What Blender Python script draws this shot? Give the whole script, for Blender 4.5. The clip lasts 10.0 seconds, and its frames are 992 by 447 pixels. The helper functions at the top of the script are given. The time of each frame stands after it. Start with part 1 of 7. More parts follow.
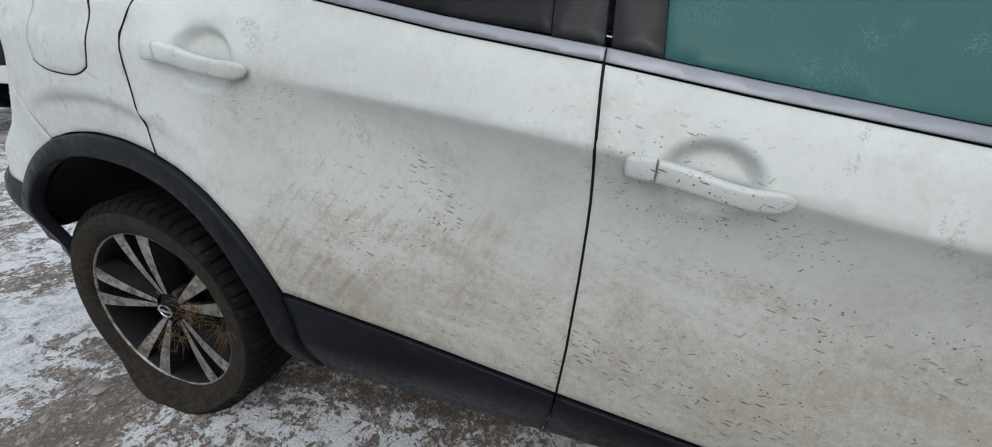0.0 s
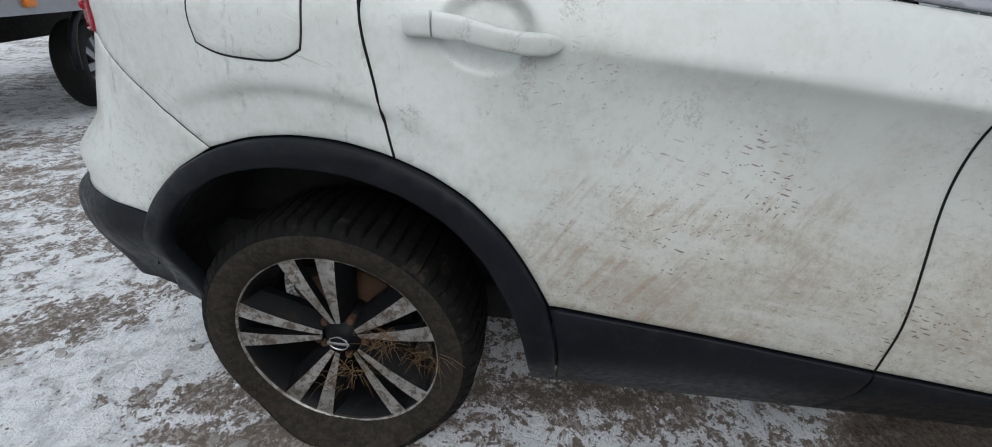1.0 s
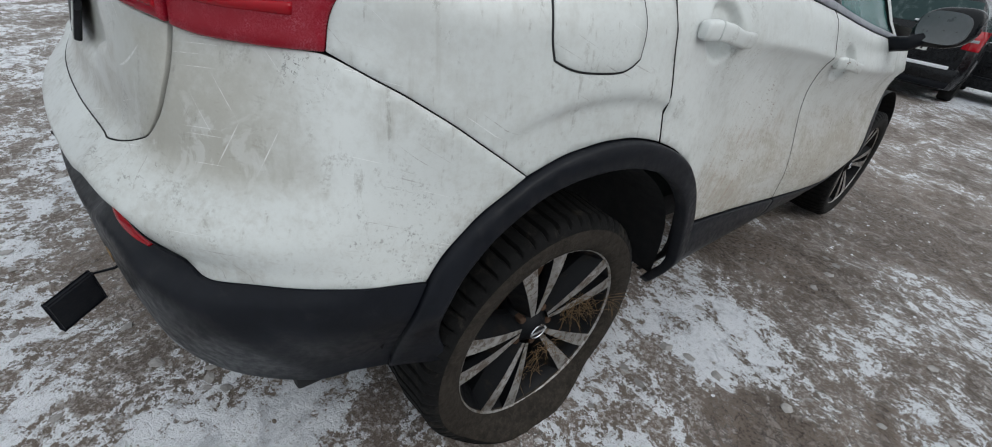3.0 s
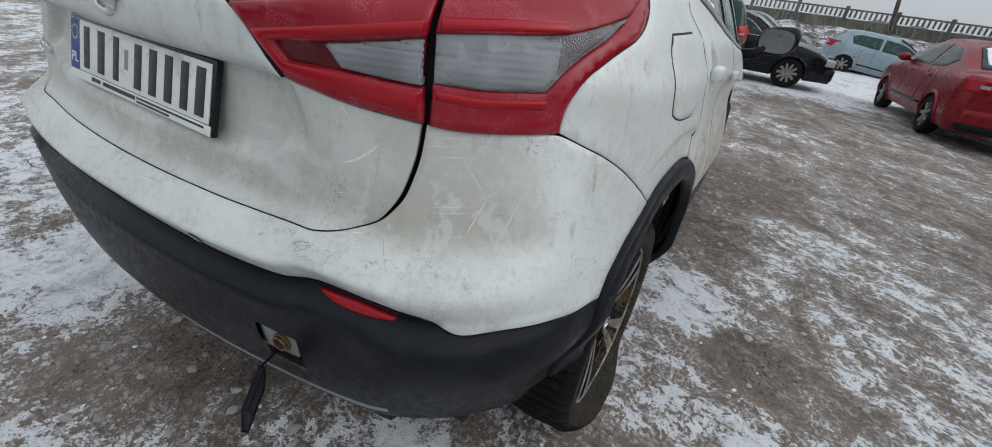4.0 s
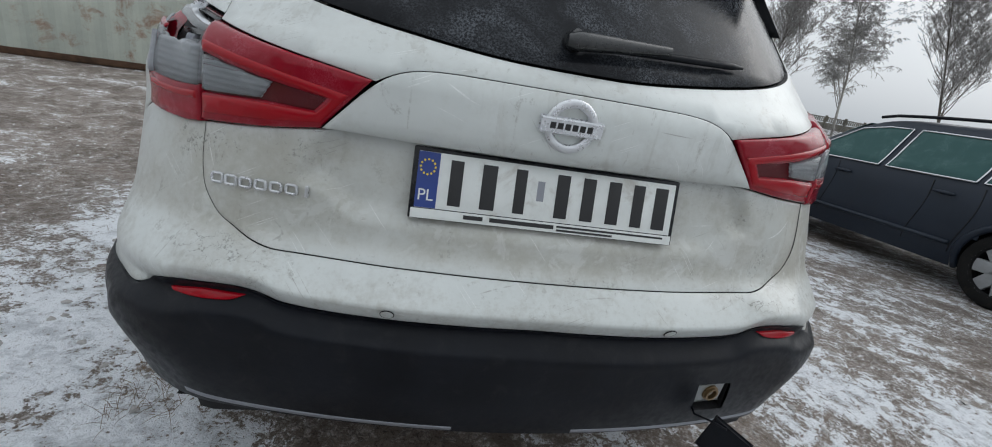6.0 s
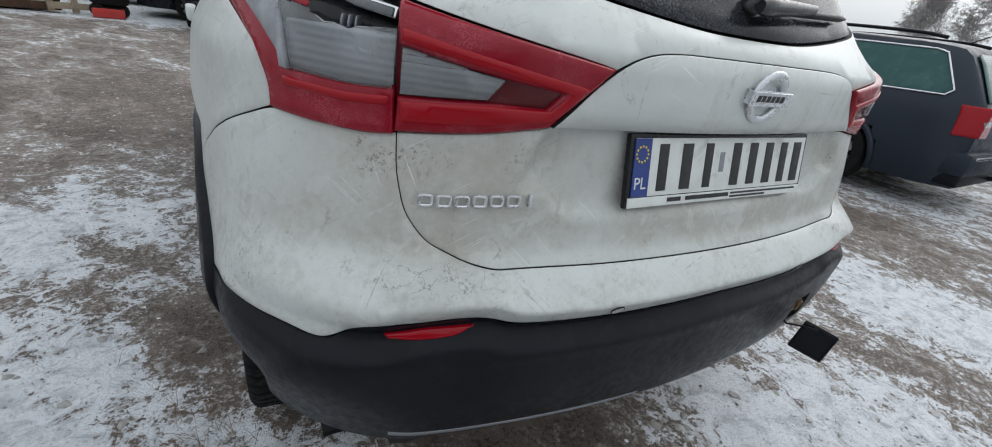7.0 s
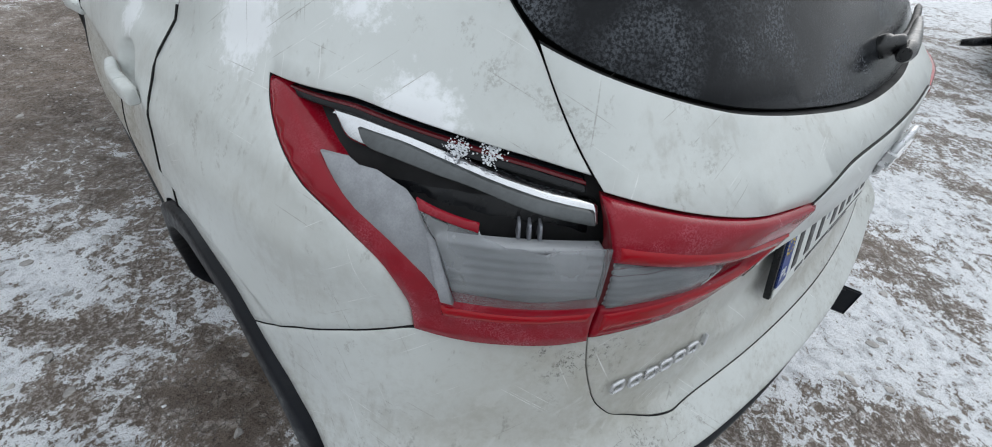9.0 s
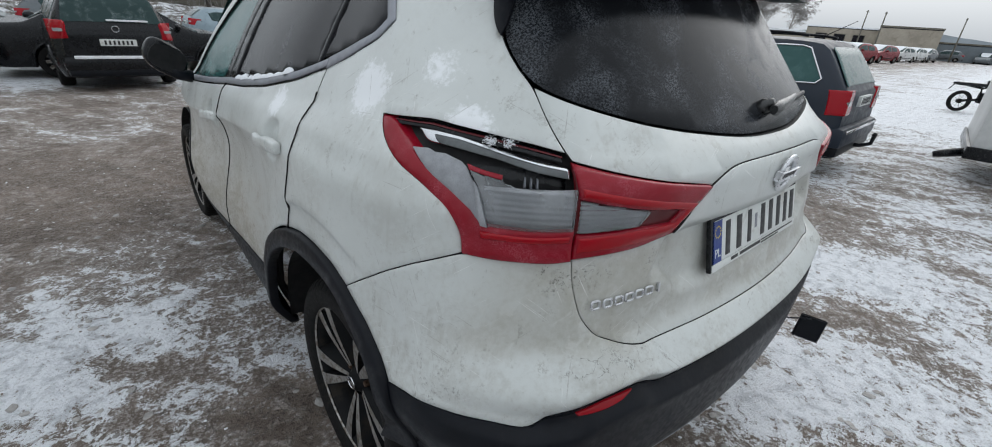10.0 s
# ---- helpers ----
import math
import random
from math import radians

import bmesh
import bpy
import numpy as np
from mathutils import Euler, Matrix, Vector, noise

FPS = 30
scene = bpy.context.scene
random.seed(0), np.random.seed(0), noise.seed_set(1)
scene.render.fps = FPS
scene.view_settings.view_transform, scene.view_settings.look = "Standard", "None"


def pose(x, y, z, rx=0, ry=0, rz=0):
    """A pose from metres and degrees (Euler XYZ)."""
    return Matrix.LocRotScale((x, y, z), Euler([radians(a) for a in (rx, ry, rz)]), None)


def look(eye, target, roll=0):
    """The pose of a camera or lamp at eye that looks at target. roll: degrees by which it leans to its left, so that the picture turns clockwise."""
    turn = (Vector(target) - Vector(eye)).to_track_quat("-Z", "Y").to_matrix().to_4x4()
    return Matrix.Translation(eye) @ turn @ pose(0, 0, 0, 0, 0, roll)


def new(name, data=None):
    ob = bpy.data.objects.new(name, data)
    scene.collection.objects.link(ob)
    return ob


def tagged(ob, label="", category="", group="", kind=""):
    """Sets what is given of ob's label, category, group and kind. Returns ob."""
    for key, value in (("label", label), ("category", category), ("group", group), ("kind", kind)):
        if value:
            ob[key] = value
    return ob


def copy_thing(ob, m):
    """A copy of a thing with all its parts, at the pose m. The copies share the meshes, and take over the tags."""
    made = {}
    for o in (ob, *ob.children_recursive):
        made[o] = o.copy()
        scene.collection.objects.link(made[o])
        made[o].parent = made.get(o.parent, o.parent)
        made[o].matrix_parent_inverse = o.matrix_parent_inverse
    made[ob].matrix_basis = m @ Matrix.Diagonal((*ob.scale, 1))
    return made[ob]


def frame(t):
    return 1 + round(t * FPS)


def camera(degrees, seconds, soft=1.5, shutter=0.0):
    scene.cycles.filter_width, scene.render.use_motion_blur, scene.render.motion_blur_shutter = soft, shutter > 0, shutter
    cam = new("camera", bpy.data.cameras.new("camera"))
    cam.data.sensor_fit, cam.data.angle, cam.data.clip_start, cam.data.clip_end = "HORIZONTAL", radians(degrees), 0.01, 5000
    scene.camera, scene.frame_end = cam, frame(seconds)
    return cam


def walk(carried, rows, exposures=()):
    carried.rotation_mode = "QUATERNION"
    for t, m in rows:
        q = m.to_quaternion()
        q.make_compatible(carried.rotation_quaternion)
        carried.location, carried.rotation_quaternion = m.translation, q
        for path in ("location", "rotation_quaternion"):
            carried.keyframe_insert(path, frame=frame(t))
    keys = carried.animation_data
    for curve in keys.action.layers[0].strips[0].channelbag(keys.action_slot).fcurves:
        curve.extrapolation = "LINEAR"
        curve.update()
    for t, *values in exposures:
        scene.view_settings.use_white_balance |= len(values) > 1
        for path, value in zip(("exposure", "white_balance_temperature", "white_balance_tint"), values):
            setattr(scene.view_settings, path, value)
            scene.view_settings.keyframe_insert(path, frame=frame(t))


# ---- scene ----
cam = camera(94.8, 10.0, soft=1.0)
PATH = [
    (0, (1.611, 1.99, 1.098), (-0.14, 1.455, 0.291), 3.4),
    (0.5, (1.658, 1.633, 1.071), (-0.121, 1.219, 0.256), 4.0),
    (1, (1.646, 1.265, 1.061), (-0.122, 1.069, 0.146), 2.2),
    (1.5, (1.653, 0.979, 1.086), (-0.09, 1.132, 0.117), 3.0),
    (2, (1.54, 0.686, 1.062), (-0.07, 1.241, 0.014), 6.4),
    (2.5, (1.479, 0.437, 1.067), (0.04, 1.349, 0.022), 10.5),
    (3, (1.386, 0.171, 1.106), (0.13, 1.316, 0.052), 8.4),
    (3.2, (1.303, 0.07, 1.116), (0.127, 1.295, 0.058), 6.9),
    (4.3, (0.931, -0.354, 1.179), (0.251, 1.283, 0.252), 7.7),
    (4.5, (0.81, -0.386, 1.165), (0.232, 1.295, 0.249), 7.0),
    (5, (0.497, -0.523, 1.139), (0.146, 1.279, 0.346), 7.6),
    (5.5, (0.136, -0.653, 1.151), (0.127, 1.221, 0.453), 7.8),
    (5.7, (-0.043, -0.675, 1.148), (0.11, 1.204, 0.48), 9.1),
    (6.8, (-0.728, -0.531, 1.149), (0.147, 1.088, 0.364), 9.2),
    (7, (-0.842, -0.39, 1.159), (0.101, 1.135, 0.274), 9.4),
    (7.2, (-0.906, -0.303, 1.204), (0.083, 1.15, 0.251), 11.0),
    (7.5, (-0.976, -0.19, 1.261), (0.053, 1.18, 0.229), 12.6),
    (8, (-0.99, -0.058, 1.347), (0.174, 1.104, 0.208), 14.2),
    (8.5, (-0.93, 0.131, 1.387), (0.229, 1.174, 0.134), 9.6),
    (9, (-0.982, 0.098, 1.4), (0.142, 1.153, 0.126), 7.2),
    (9.5, (-1.173, -0.086, 1.389), (0.048, 1.167, 0.421), 2.4),
    (10, (-1.264, -0.219, 1.368), (-0.036, 1.127, 0.543), 4.4),
]
walk(cam, [(t, look(eye, target, roll)) for t, eye, target, roll in PATH], [(0, -0.32), (5.5, -0.36), (7, -0.27), (8.5, -0.10), (10, -0.30)])

# ---- light: a bright overcast winter sky with a veiled sun ----
SUN_UP, SUN_TURN = radians(38), radians(75)
world = bpy.data.worlds.new("overcast_sky")
scene.world = world
world.use_nodes = True
wn = world.node_tree.nodes
wn.clear()
sky = wn.new("ShaderNodeTexSky")
sky.sky_type, sky.sun_disc, sky.sun_elevation, sky.sun_rotation = "NISHITA", False, SUN_UP, SUN_TURN
sky.air_density, sky.dust_density, sky.ozone_density = 1.0, 6.0, 1.0
veil = wn.new("ShaderNodeHueSaturation")
veil.inputs["Saturation"].default_value = 0.12
flat = wn.new("ShaderNodeMixRGB")
flat.inputs["Fac"].default_value, flat.inputs["Color2"].default_value = 0.75, (6.36, 6.9, 7.42, 1)
back = wn.new("ShaderNodeBackground")
back.inputs["Strength"].default_value = 0.125
out = wn.new("ShaderNodeOutputWorld")
# an overcast dome is brightest overhead
way = wn.new("ShaderNodeTexCoord")
split = wn.new("ShaderNodeSeparateXYZ")
ramp = wn.new("ShaderNodeMapRange")
for k, v in zip(("From Min", "From Max", "To Min", "To Max"), (0.0, 1.0, 0.98, 1.95)):
    ramp.inputs[k].default_value = v
dome = wn.new("ShaderNodeMixRGB")
dome.blend_type, dome.inputs["Fac"].default_value = "MULTIPLY", 1.0
world.node_tree.links.new(way.outputs["Generated"], split.inputs[0])
world.node_tree.links.new(split.outputs["Z"], ramp.inputs["Value"])
world.node_tree.links.new(ramp.outputs[0], dome.inputs["Color2"])
for a, b in ((sky.outputs[0], veil.inputs["Color"]), (veil.outputs[0], flat.inputs["Color1"]), (flat.outputs[0], dome.inputs["Color1"]), (dome.outputs[0], back.inputs["Color"]), (back.outputs[0], out.inputs["Surface"])):
    world.node_tree.links.new(a, b)
sun = new("sun", bpy.data.lights.new("sun", "SUN"))
sun.data.energy, sun.data.angle, sun.data.color = 0.35, radians(60), (1.0, 0.98, 0.96)
sun.matrix_world = look((0, 0, 0), (-math.sin(SUN_TURN) * math.cos(SUN_UP), -math.cos(SUN_TURN) * math.cos(SUN_UP), -math.sin(SUN_UP)))


# ---- materials ----
class Nodes:
    """A node material put together step by step."""

    def __init__(self, name):
        self.mat = bpy.data.materials.new(name)
        self.mat.use_nodes = True
        self.tree = self.mat.node_tree
        self.tree.nodes.clear()
        self.bsdf = self.add("ShaderNodeBsdfPrincipled")
        self.link(self.bsdf.outputs[0], self.add("ShaderNodeOutputMaterial").inputs["Surface"])

    def add(self, kind, **values):
        n = self.tree.nodes.new(kind)
        for k, v in values.items():
            n.inputs[k].default_value = v
        return n

    def link(self, a, b):
        self.tree.links.new(a, b)

    def spot(self, scale=(1, 1, 1), turn=(0, 0, 0), own=False):
        """World places, or the object's own, stretched."""
        g = self.add("ShaderNodeTexCoord") if own else self.add("ShaderNodeNewGeometry")
        if any(turn):
            # turned first, then stretched
            m = self.add("ShaderNodeMapping", Scale=tuple(1 / k for k in scale), Rotation=turn)
            m.vector_type = "TEXTURE"
        else:
            m = self.add("ShaderNodeMapping", Scale=scale)
        self.link(g.outputs["Object"] if own else g.outputs["Position"], m.inputs["Vector"])
        return m.outputs[0]

    def noise(self, scale, detail=4, rough=0.55, where=None, warp=0.0):
        n = self.add("ShaderNodeTexNoise", Scale=scale, Detail=detail, Roughness=rough, Distortion=warp)
        if where is not None:
            self.link(where, n.inputs["Vector"])
        return n.outputs["Fac"]

    def step(self, v, a, b, lo=0.0, hi=1.0):
        m = self.add("ShaderNodeMapRange")
        m.interpolation_type = "SMOOTHSTEP"
        for k, x in zip(("From Min", "From Max", "To Min", "To Max"), (a, b, lo, hi)):
            m.inputs[k].default_value = x
        self.link(v, m.inputs["Value"])
        return m.outputs[0]

    def math(self, op, a, b=None):
        m = self.add("ShaderNodeMath")
        m.operation = op
        for i, v in enumerate((a, b)):
            if v is None:
                continue
            if isinstance(v, (int, float)):
                m.inputs[i].default_value = v
            else:
                self.link(v, m.inputs[i])
        return m.outputs[0]

    def axis(self, name):
        s = self.add("ShaderNodeSeparateXYZ")
        self.link(self.add("ShaderNodeNewGeometry").outputs["Position"], s.inputs[0])
        return s.outputs[name]

    def blend(self, f, a, b):
        m = self.add("ShaderNodeMix")
        m.data_type = "RGBA"
        if isinstance(f, (int, float)):
            m.inputs[0].default_value = f
        else:
            self.link(f, m.inputs[0])
        for i, v in ((6, a), (7, b)):
            if isinstance(v, tuple):
                m.inputs[i].default_value = (*v, 1)
            else:
                self.link(v, m.inputs[i])
        return m.outputs[2]

    def put(self, **sockets):
        for k, v in sockets.items():
            s = self.bsdf.inputs[k.replace("_", " ")]
            if isinstance(v, tuple):
                s.default_value = (*v, 1)
            elif isinstance(v, (int, float)):
                s.default_value = v
            else:
                self.link(v, s)
        return self

    def bump(self, height, strength=0.3, distance=0.01):
        b = self.add("ShaderNodeBump", Strength=strength, Distance=distance)
        self.link(height, b.inputs["Height"])
        self.link(b.outputs[0], self.bsdf.inputs["Normal"])
        return self


def plain(name, colour, rough=0.5, metal=0.0, spread=0.25, scale=20.0, bump=0.1, coat=0.0, dirt=None, gloss=0.5, reach=(0.52, 0.72)):
    """A surface with a grain and larger blotches."""
    n = Nodes(name)
    w = n.spot()
    big, fine = n.noise(scale * 0.12, 3, 0.5, w), n.noise(scale, 5, 0.6, w)
    f = n.step(n.math("ADD", n.math("MULTIPLY", big, 0.6), n.math("MULTIPLY", fine, 0.4)), 0.3, 0.7)
    dark = tuple(c * (1 - spread) for c in colour)
    light = tuple(min(1, c * (1 + spread * 0.6)) for c in colour)
    col = n.blend(f, dark, light)
    if dirt:
        col = n.blend(n.step(n.noise(scale * 0.35, 6, 0.7, w, 0.4), reach[0], reach[1], 0, 0.85), col, dirt)
    n.put(Base_Color=col, Metallic=metal, Roughness=n.step(fine, 0.25, 0.75, max(0.03, rough - 0.1), min(1, rough + 0.12)), Coat_Weight=coat, Coat_Roughness=0.12, Specular_IOR_Level=gloss)
    if bump:
        n.bump(fine, bump, 0.004)
    return n.mat


def dashes(n, where, size, keep, seed=0.0):
    """Short marks: single cells of a stretched mosaic."""
    v = n.add("ShaderNodeTexVoronoi", Scale=1.0, Randomness=1.0)
    n.link(where, v.inputs["Vector"])
    pick = n.add("ShaderNodeSeparateColor")
    n.link(v.outputs["Color"], pick.inputs[0])
    near = n.math("MULTIPLY", n.step(v.outputs["Distance"], size, size * 0.55), n.step(pick.outputs[0], 1 - keep, 1.001 - keep))
    return near, pick.outputs[1]


FROST = (((-0.80, 0.73, 1.21), 0.12), ((-0.75, 0.45, 1.186), 0.105), ((-0.70, 0.58, 1.25), 0.10), ((-0.86, 1.20, 1.10), 0.10))
# where scuffs sit: place, reach, strength
SCUFFS = (((-0.677, 0.255, 0.93), 0.055, 0.85), ((-0.592, 0.210, 0.945), 0.05, 0.8), ((-0.633, 0.224, 0.92), 0.05, 0.7), ((0.44, 0.172, 0.95), 0.10, 0.6), ((-0.46, 0.175, 0.95), 0.09, 0.5), ((0.788, 0.358, 0.93), 0.06, 0.8),
          ((-0.862, 0.355, 0.72), 0.14, 0.55), ((0.882, 0.441, 0.70), 0.16, 0.6), ((0.551, 0.173, 0.80), 0.10, 0.5), ((0.71, 0.157, 0.70), 0.07, 0.6), ((-0.55, 0.13, 0.74), 0.10, 0.6), ((0.86, 0.78, 0.95), 0.12, 0.35))


def white_paint():
    n = Nodes("dirty_white_paint")
    w = n.spot()
    x, y, z = n.axis("X"), n.axis("Y"), n.axis("Z")
    grain = n.noise(210.0, 4, 0.7, w)
    grit = n.noise(70.0, 5, 0.7, w)
    cloud = n.noise(5.0, 7, 0.66, w, 0.3)
    blotch = n.noise(2.2, 4, 0.6, w)
    col = n.blend(n.step(blotch, 0.35, 0.7), (0.55, 0.575, 0.56), (0.63, 0.655, 0.64))
    # dried road film, in clouds, thicker low down
    film = n.math("ADD", cloud, n.math("MULTIPLY", n.math("SUBTRACT", grit, 0.5), 0.5))
    film = n.math("MULTIPLY", n.step(film, 0.40, 0.72), n.step(z, 1.25, 0.85, 0.35, 1.0))
    col = n.blend(n.math("MULTIPLY", film, 0.42), col, (0.36, 0.35, 0.315))
    # runs of dirty water on the tail
    run = n.noise(30.0, 4, 0.6, n.spot((1.3, 1.3, 0.10)), 0.15)
    tail = n.step(y, 0.9, 0.5)
    col = n.blend(n.math("MULTIPLY", n.math("MULTIPLY", n.step(run, 0.52, 0.70), n.step(cloud, 0.42, 0.6)), n.math("MULTIPLY", tail, 0.42)), col, (0.33, 0.32, 0.285))
    scuff = n.math("MULTIPLY", n.step(n.noise(13.0, 6, 0.72, n.spot((1, 1, 0.6)), 0.5), 0.585, 0.66), n.step(grain, 0.44, 0.56))
    col = n.blend(n.math("MULTIPLY", scuff, 0.5), col, (0.27, 0.265, 0.245))
    grime = n.math("MULTIPLY", n.math("MULTIPLY", n.step(z, 0.755, 0.80), n.step(z, 1.01, 0.94)), n.step(y, 0.40, 0.25))
    col = n.blend(n.math("MULTIPLY", grime, n.step(n.math("ADD", cloud, n.math("MULTIPLY", grit, 0.4)), 0.45, 0.85, 0.34, 0.80)), col, (0.37, 0.355, 0.305))
    # smears where the dirt was rubbed thin
    smear = n.math("MULTIPLY", n.step(n.noise(17.0, 6, 0.62, n.spot((1, 1, 0.7), (0.3, 0.4, 0)), 0.7), 0.54, 0.60), n.math("MULTIPLY", grime, n.step(z, 0.93, 0.84)))
    col = n.blend(n.math("MULTIPLY", smear, 0.55), col, (0.56, 0.57, 0.545))
    # grainy black scuffs round the lamps and corners
    pepper = n.math("MULTIPLY", n.step(n.noise(150.0, 5, 0.8, w, 0.3), 0.53, 0.60), n.step(n.noise(24.0, 6, 0.75, w, 0.6), 0.47, 0.60))
    for spot_, r, deep in SCUFFS:
        d = n.add("ShaderNodeVectorMath")
        d.operation = "DISTANCE"
        d.inputs[1].default_value = spot_
        n.link(w, d.inputs[0])
        col = n.blend(n.math("MULTIPLY", n.math("MULTIPLY", pepper, n.step(d.outputs["Value"], r, r * 0.3)), deep), col, (0.085, 0.08, 0.07))
    # crooked tide marks of melted ice along the foot of the tailgate
    edge_of = n.math("ABSOLUTE", n.math("SUBTRACT", n.noise(11.0, 5, 0.6, w, 0.8), 0.5))
    where = n.math("MULTIPLY", n.math("MULTIPLY", n.step(z, 0.735, 0.748), n.step(z, 0.785, 0.772)), n.step(y, 0.22, 0.18))
    col = n.blend(n.math("MULTIPLY", n.math("MULTIPLY", n.step(edge_of, 0.007, 0.003), where), n.step(cloud, 0.50, 0.57, 0, 0.6)), col, (0.12, 0.115, 0.10))
    streak = n.noise(45.0, 5, 0.65, n.spot((1.2, 1.2, 0.06)), 0.2)
    col = n.blend(n.math("MULTIPLY", n.math("MULTIPLY", n.step(streak, 0.60, 0.68), n.step(y, 1.2, 0.9)), n.step(grit, 0.42, 0.62, 0, 0.45)), col, (0.22, 0.21, 0.185))
    # mud splashed up along the doors, grainy and swept back
    sweep = n.noise(7.0, 8, 0.72, n.spot((1, 0.45, 1.6), (-0.22, 0, 0)), 0.5)
    fan = n.noise(60.0, 4, 0.6, n.spot((0.3, 1.0, 0.14), (-0.62, 0, 0)), 0.1)
    low = n.step(z, 0.98, 0.52)
    reach = n.math("ADD", n.math("ADD", n.math("MULTIPLY", sweep, 1.0), n.math("MULTIPLY", grit, 0.60)), n.math("MULTIPLY", grain, 0.55))
    mud = n.math("MULTIPLY", n.step(n.math("ADD", reach, n.math("MULTIPLY", low, 0.34)), 1.22, 1.66), n.step(y, 0.9, 1.5, 0.35, 1.0))
    mud = n.math("MULTIPLY", mud, n.step(z, 1.02, 0.72))
    col = n.blend(n.math("MULTIPLY", mud, 0.60), col, (0.25, 0.20, 0.145))
    col = n.blend(n.math("MULTIPLY", n.math("MULTIPLY", low, n.step(y, 1.0, 1.5)), n.step(sweep, 0.25, 0.7, 0.28, 0.62)), col, (0.34, 0.305, 0.245))
    thrown = n.math("MULTIPLY", n.math("MULTIPLY", n.step(fan, 0.50, 0.66), n.step(sweep, 0.40, 0.58)), n.math("MULTIPLY", n.step(z, 0.90, 0.70), n.math("MULTIPLY", n.step(y, 1.15, 1.35), n.step(y, 1.95, 1.6))))
    col = n.blend(n.math("MULTIPLY", thrown, 0.55), col, (0.30, 0.225, 0.165))
    # hoar frost dusted over the shoulder above the broken lamp
    for spot_, r in FROST:
        d = n.add("ShaderNodeVectorMath")
        d.operation = "DISTANCE"
        d.inputs[1].default_value = spot_
        n.link(w, d.inputs[0])
        dust = n.math("ADD", n.step(d.outputs["Value"], r, 0.0, 0.0, 0.55), n.math("ADD", n.math("MULTIPLY", grit, 0.75), n.math("MULTIPLY", cloud, 0.35)))
        col = n.blend(n.math("MULTIPLY", n.step(dust, 0.74, 0.98), 0.85), col, (0.86, 0.88, 0.90))
    # flecks, dashes and scratches of dried mud
    many = n.math("MULTIPLY", n.step(n.noise(3.2, 3, 0.5, w), 0.36, 0.60), n.math("MULTIPLY", n.step(y, 0.9, 1.5, 0.12, 1.0), n.step(z, 1.04, 0.94)))
    for scale, turn, size, keep, deep in (((26, 26, 150), (-0.24, 0, 0), 0.27, 0.22, 0.95), ((32, 32, 180), (0.30, 0, 0), 0.27, 0.11, 0.9), ((36, 36, 160), (0.95, 0, 0), 0.28, 0.05, 0.85), ((110, 110, 160), (-0.3, 0, 0), 0.33, 0.12, 0.9), ((210, 210, 260), (0, 0, 0), 0.36, 0.10, 0.6)):
        rough_place = n.add("ShaderNodeVectorMath")
        rough_place.operation = "ADD"
        shake = n.add("ShaderNodeTexNoise", Scale=120.0, Detail=2.0)
        n.link(w, shake.inputs["Vector"])
        halve = n.add("ShaderNodeVectorMath")
        halve.operation = "SCALE"
        halve.inputs["Scale"].default_value = 0.45
        n.link(shake.outputs["Color"], halve.inputs[0])
        n.link(n.spot(scale, turn), rough_place.inputs[0])
        n.link(halve.outputs[0], rough_place.inputs[1])
        mark, shade = dashes(n, rough_place.outputs[0], size, keep)
        tone = n.blend(shade, (0.07, 0.052, 0.038), (0.20, 0.13, 0.085))
        col = n.blend(n.math("MULTIPLY", n.math("MULTIPLY", mark, many), deep), col, tone)
    # long fine scratches on the corners of the tail
    for scale, turn in (((5, 5, 330), (0.15, 0.9, 0.4)), ((6, 6, 380), (-0.5, -0.35, 0.2)), ((5, 5, 300), (1.1, 0.2, 0.0))):
        mark, shade = dashes(n, n.spot(scale, turn), 0.22, 0.16)
        col = n.blend(n.math("MULTIPLY", n.math("MULTIPLY", mark, n.step(grit, 0.35, 0.55)), n.math("MULTIPLY", n.step(y, 1.1, 0.8), 0.6)), col, n.blend(n.step(shade, 0.45, 0.55), (0.25, 0.24, 0.22), (0.80, 0.81, 0.80)))
    n.put(Base_Color=col, Roughness=n.step(n.math("ADD", n.math("MULTIPLY", film, 0.5), mud), 0.0, 1.2, 0.32, 0.75), Coat_Weight=0.22, Coat_Roughness=0.2)
    n.bump(n.math("ADD", n.math("MULTIPLY", grain, 0.5), n.math("MULTIPLY", mud, 0.8)), 0.07, 0.003)
    return n.mat


def frosted(name, colour, frost, through_it=0.0, amount=(0.5, 0.8)):
    """Glass or lens under hoar frost."""
    n = Nodes(name)
    w = n.spot()
    ice = n.math("MULTIPLY", n.step(n.noise(260.0, 3, 0.7, w), 0.40, 0.62), n.step(n.noise(7.0, 5, 0.6, w, 0.5), amount[0], amount[1]))
    n.put(Base_Color=n.blend(ice, colour, frost), Roughness=n.step(ice, 0, 1, 0.12, 0.7), Transmission_Weight=n.step(ice, 0, 0.6, through_it, 0.0), IOR=1.45, Specular_IOR_Level=0.16)
    n.bump(n.noise(320.0, 3, 0.6, w), 0.12, 0.002)
    return n.mat


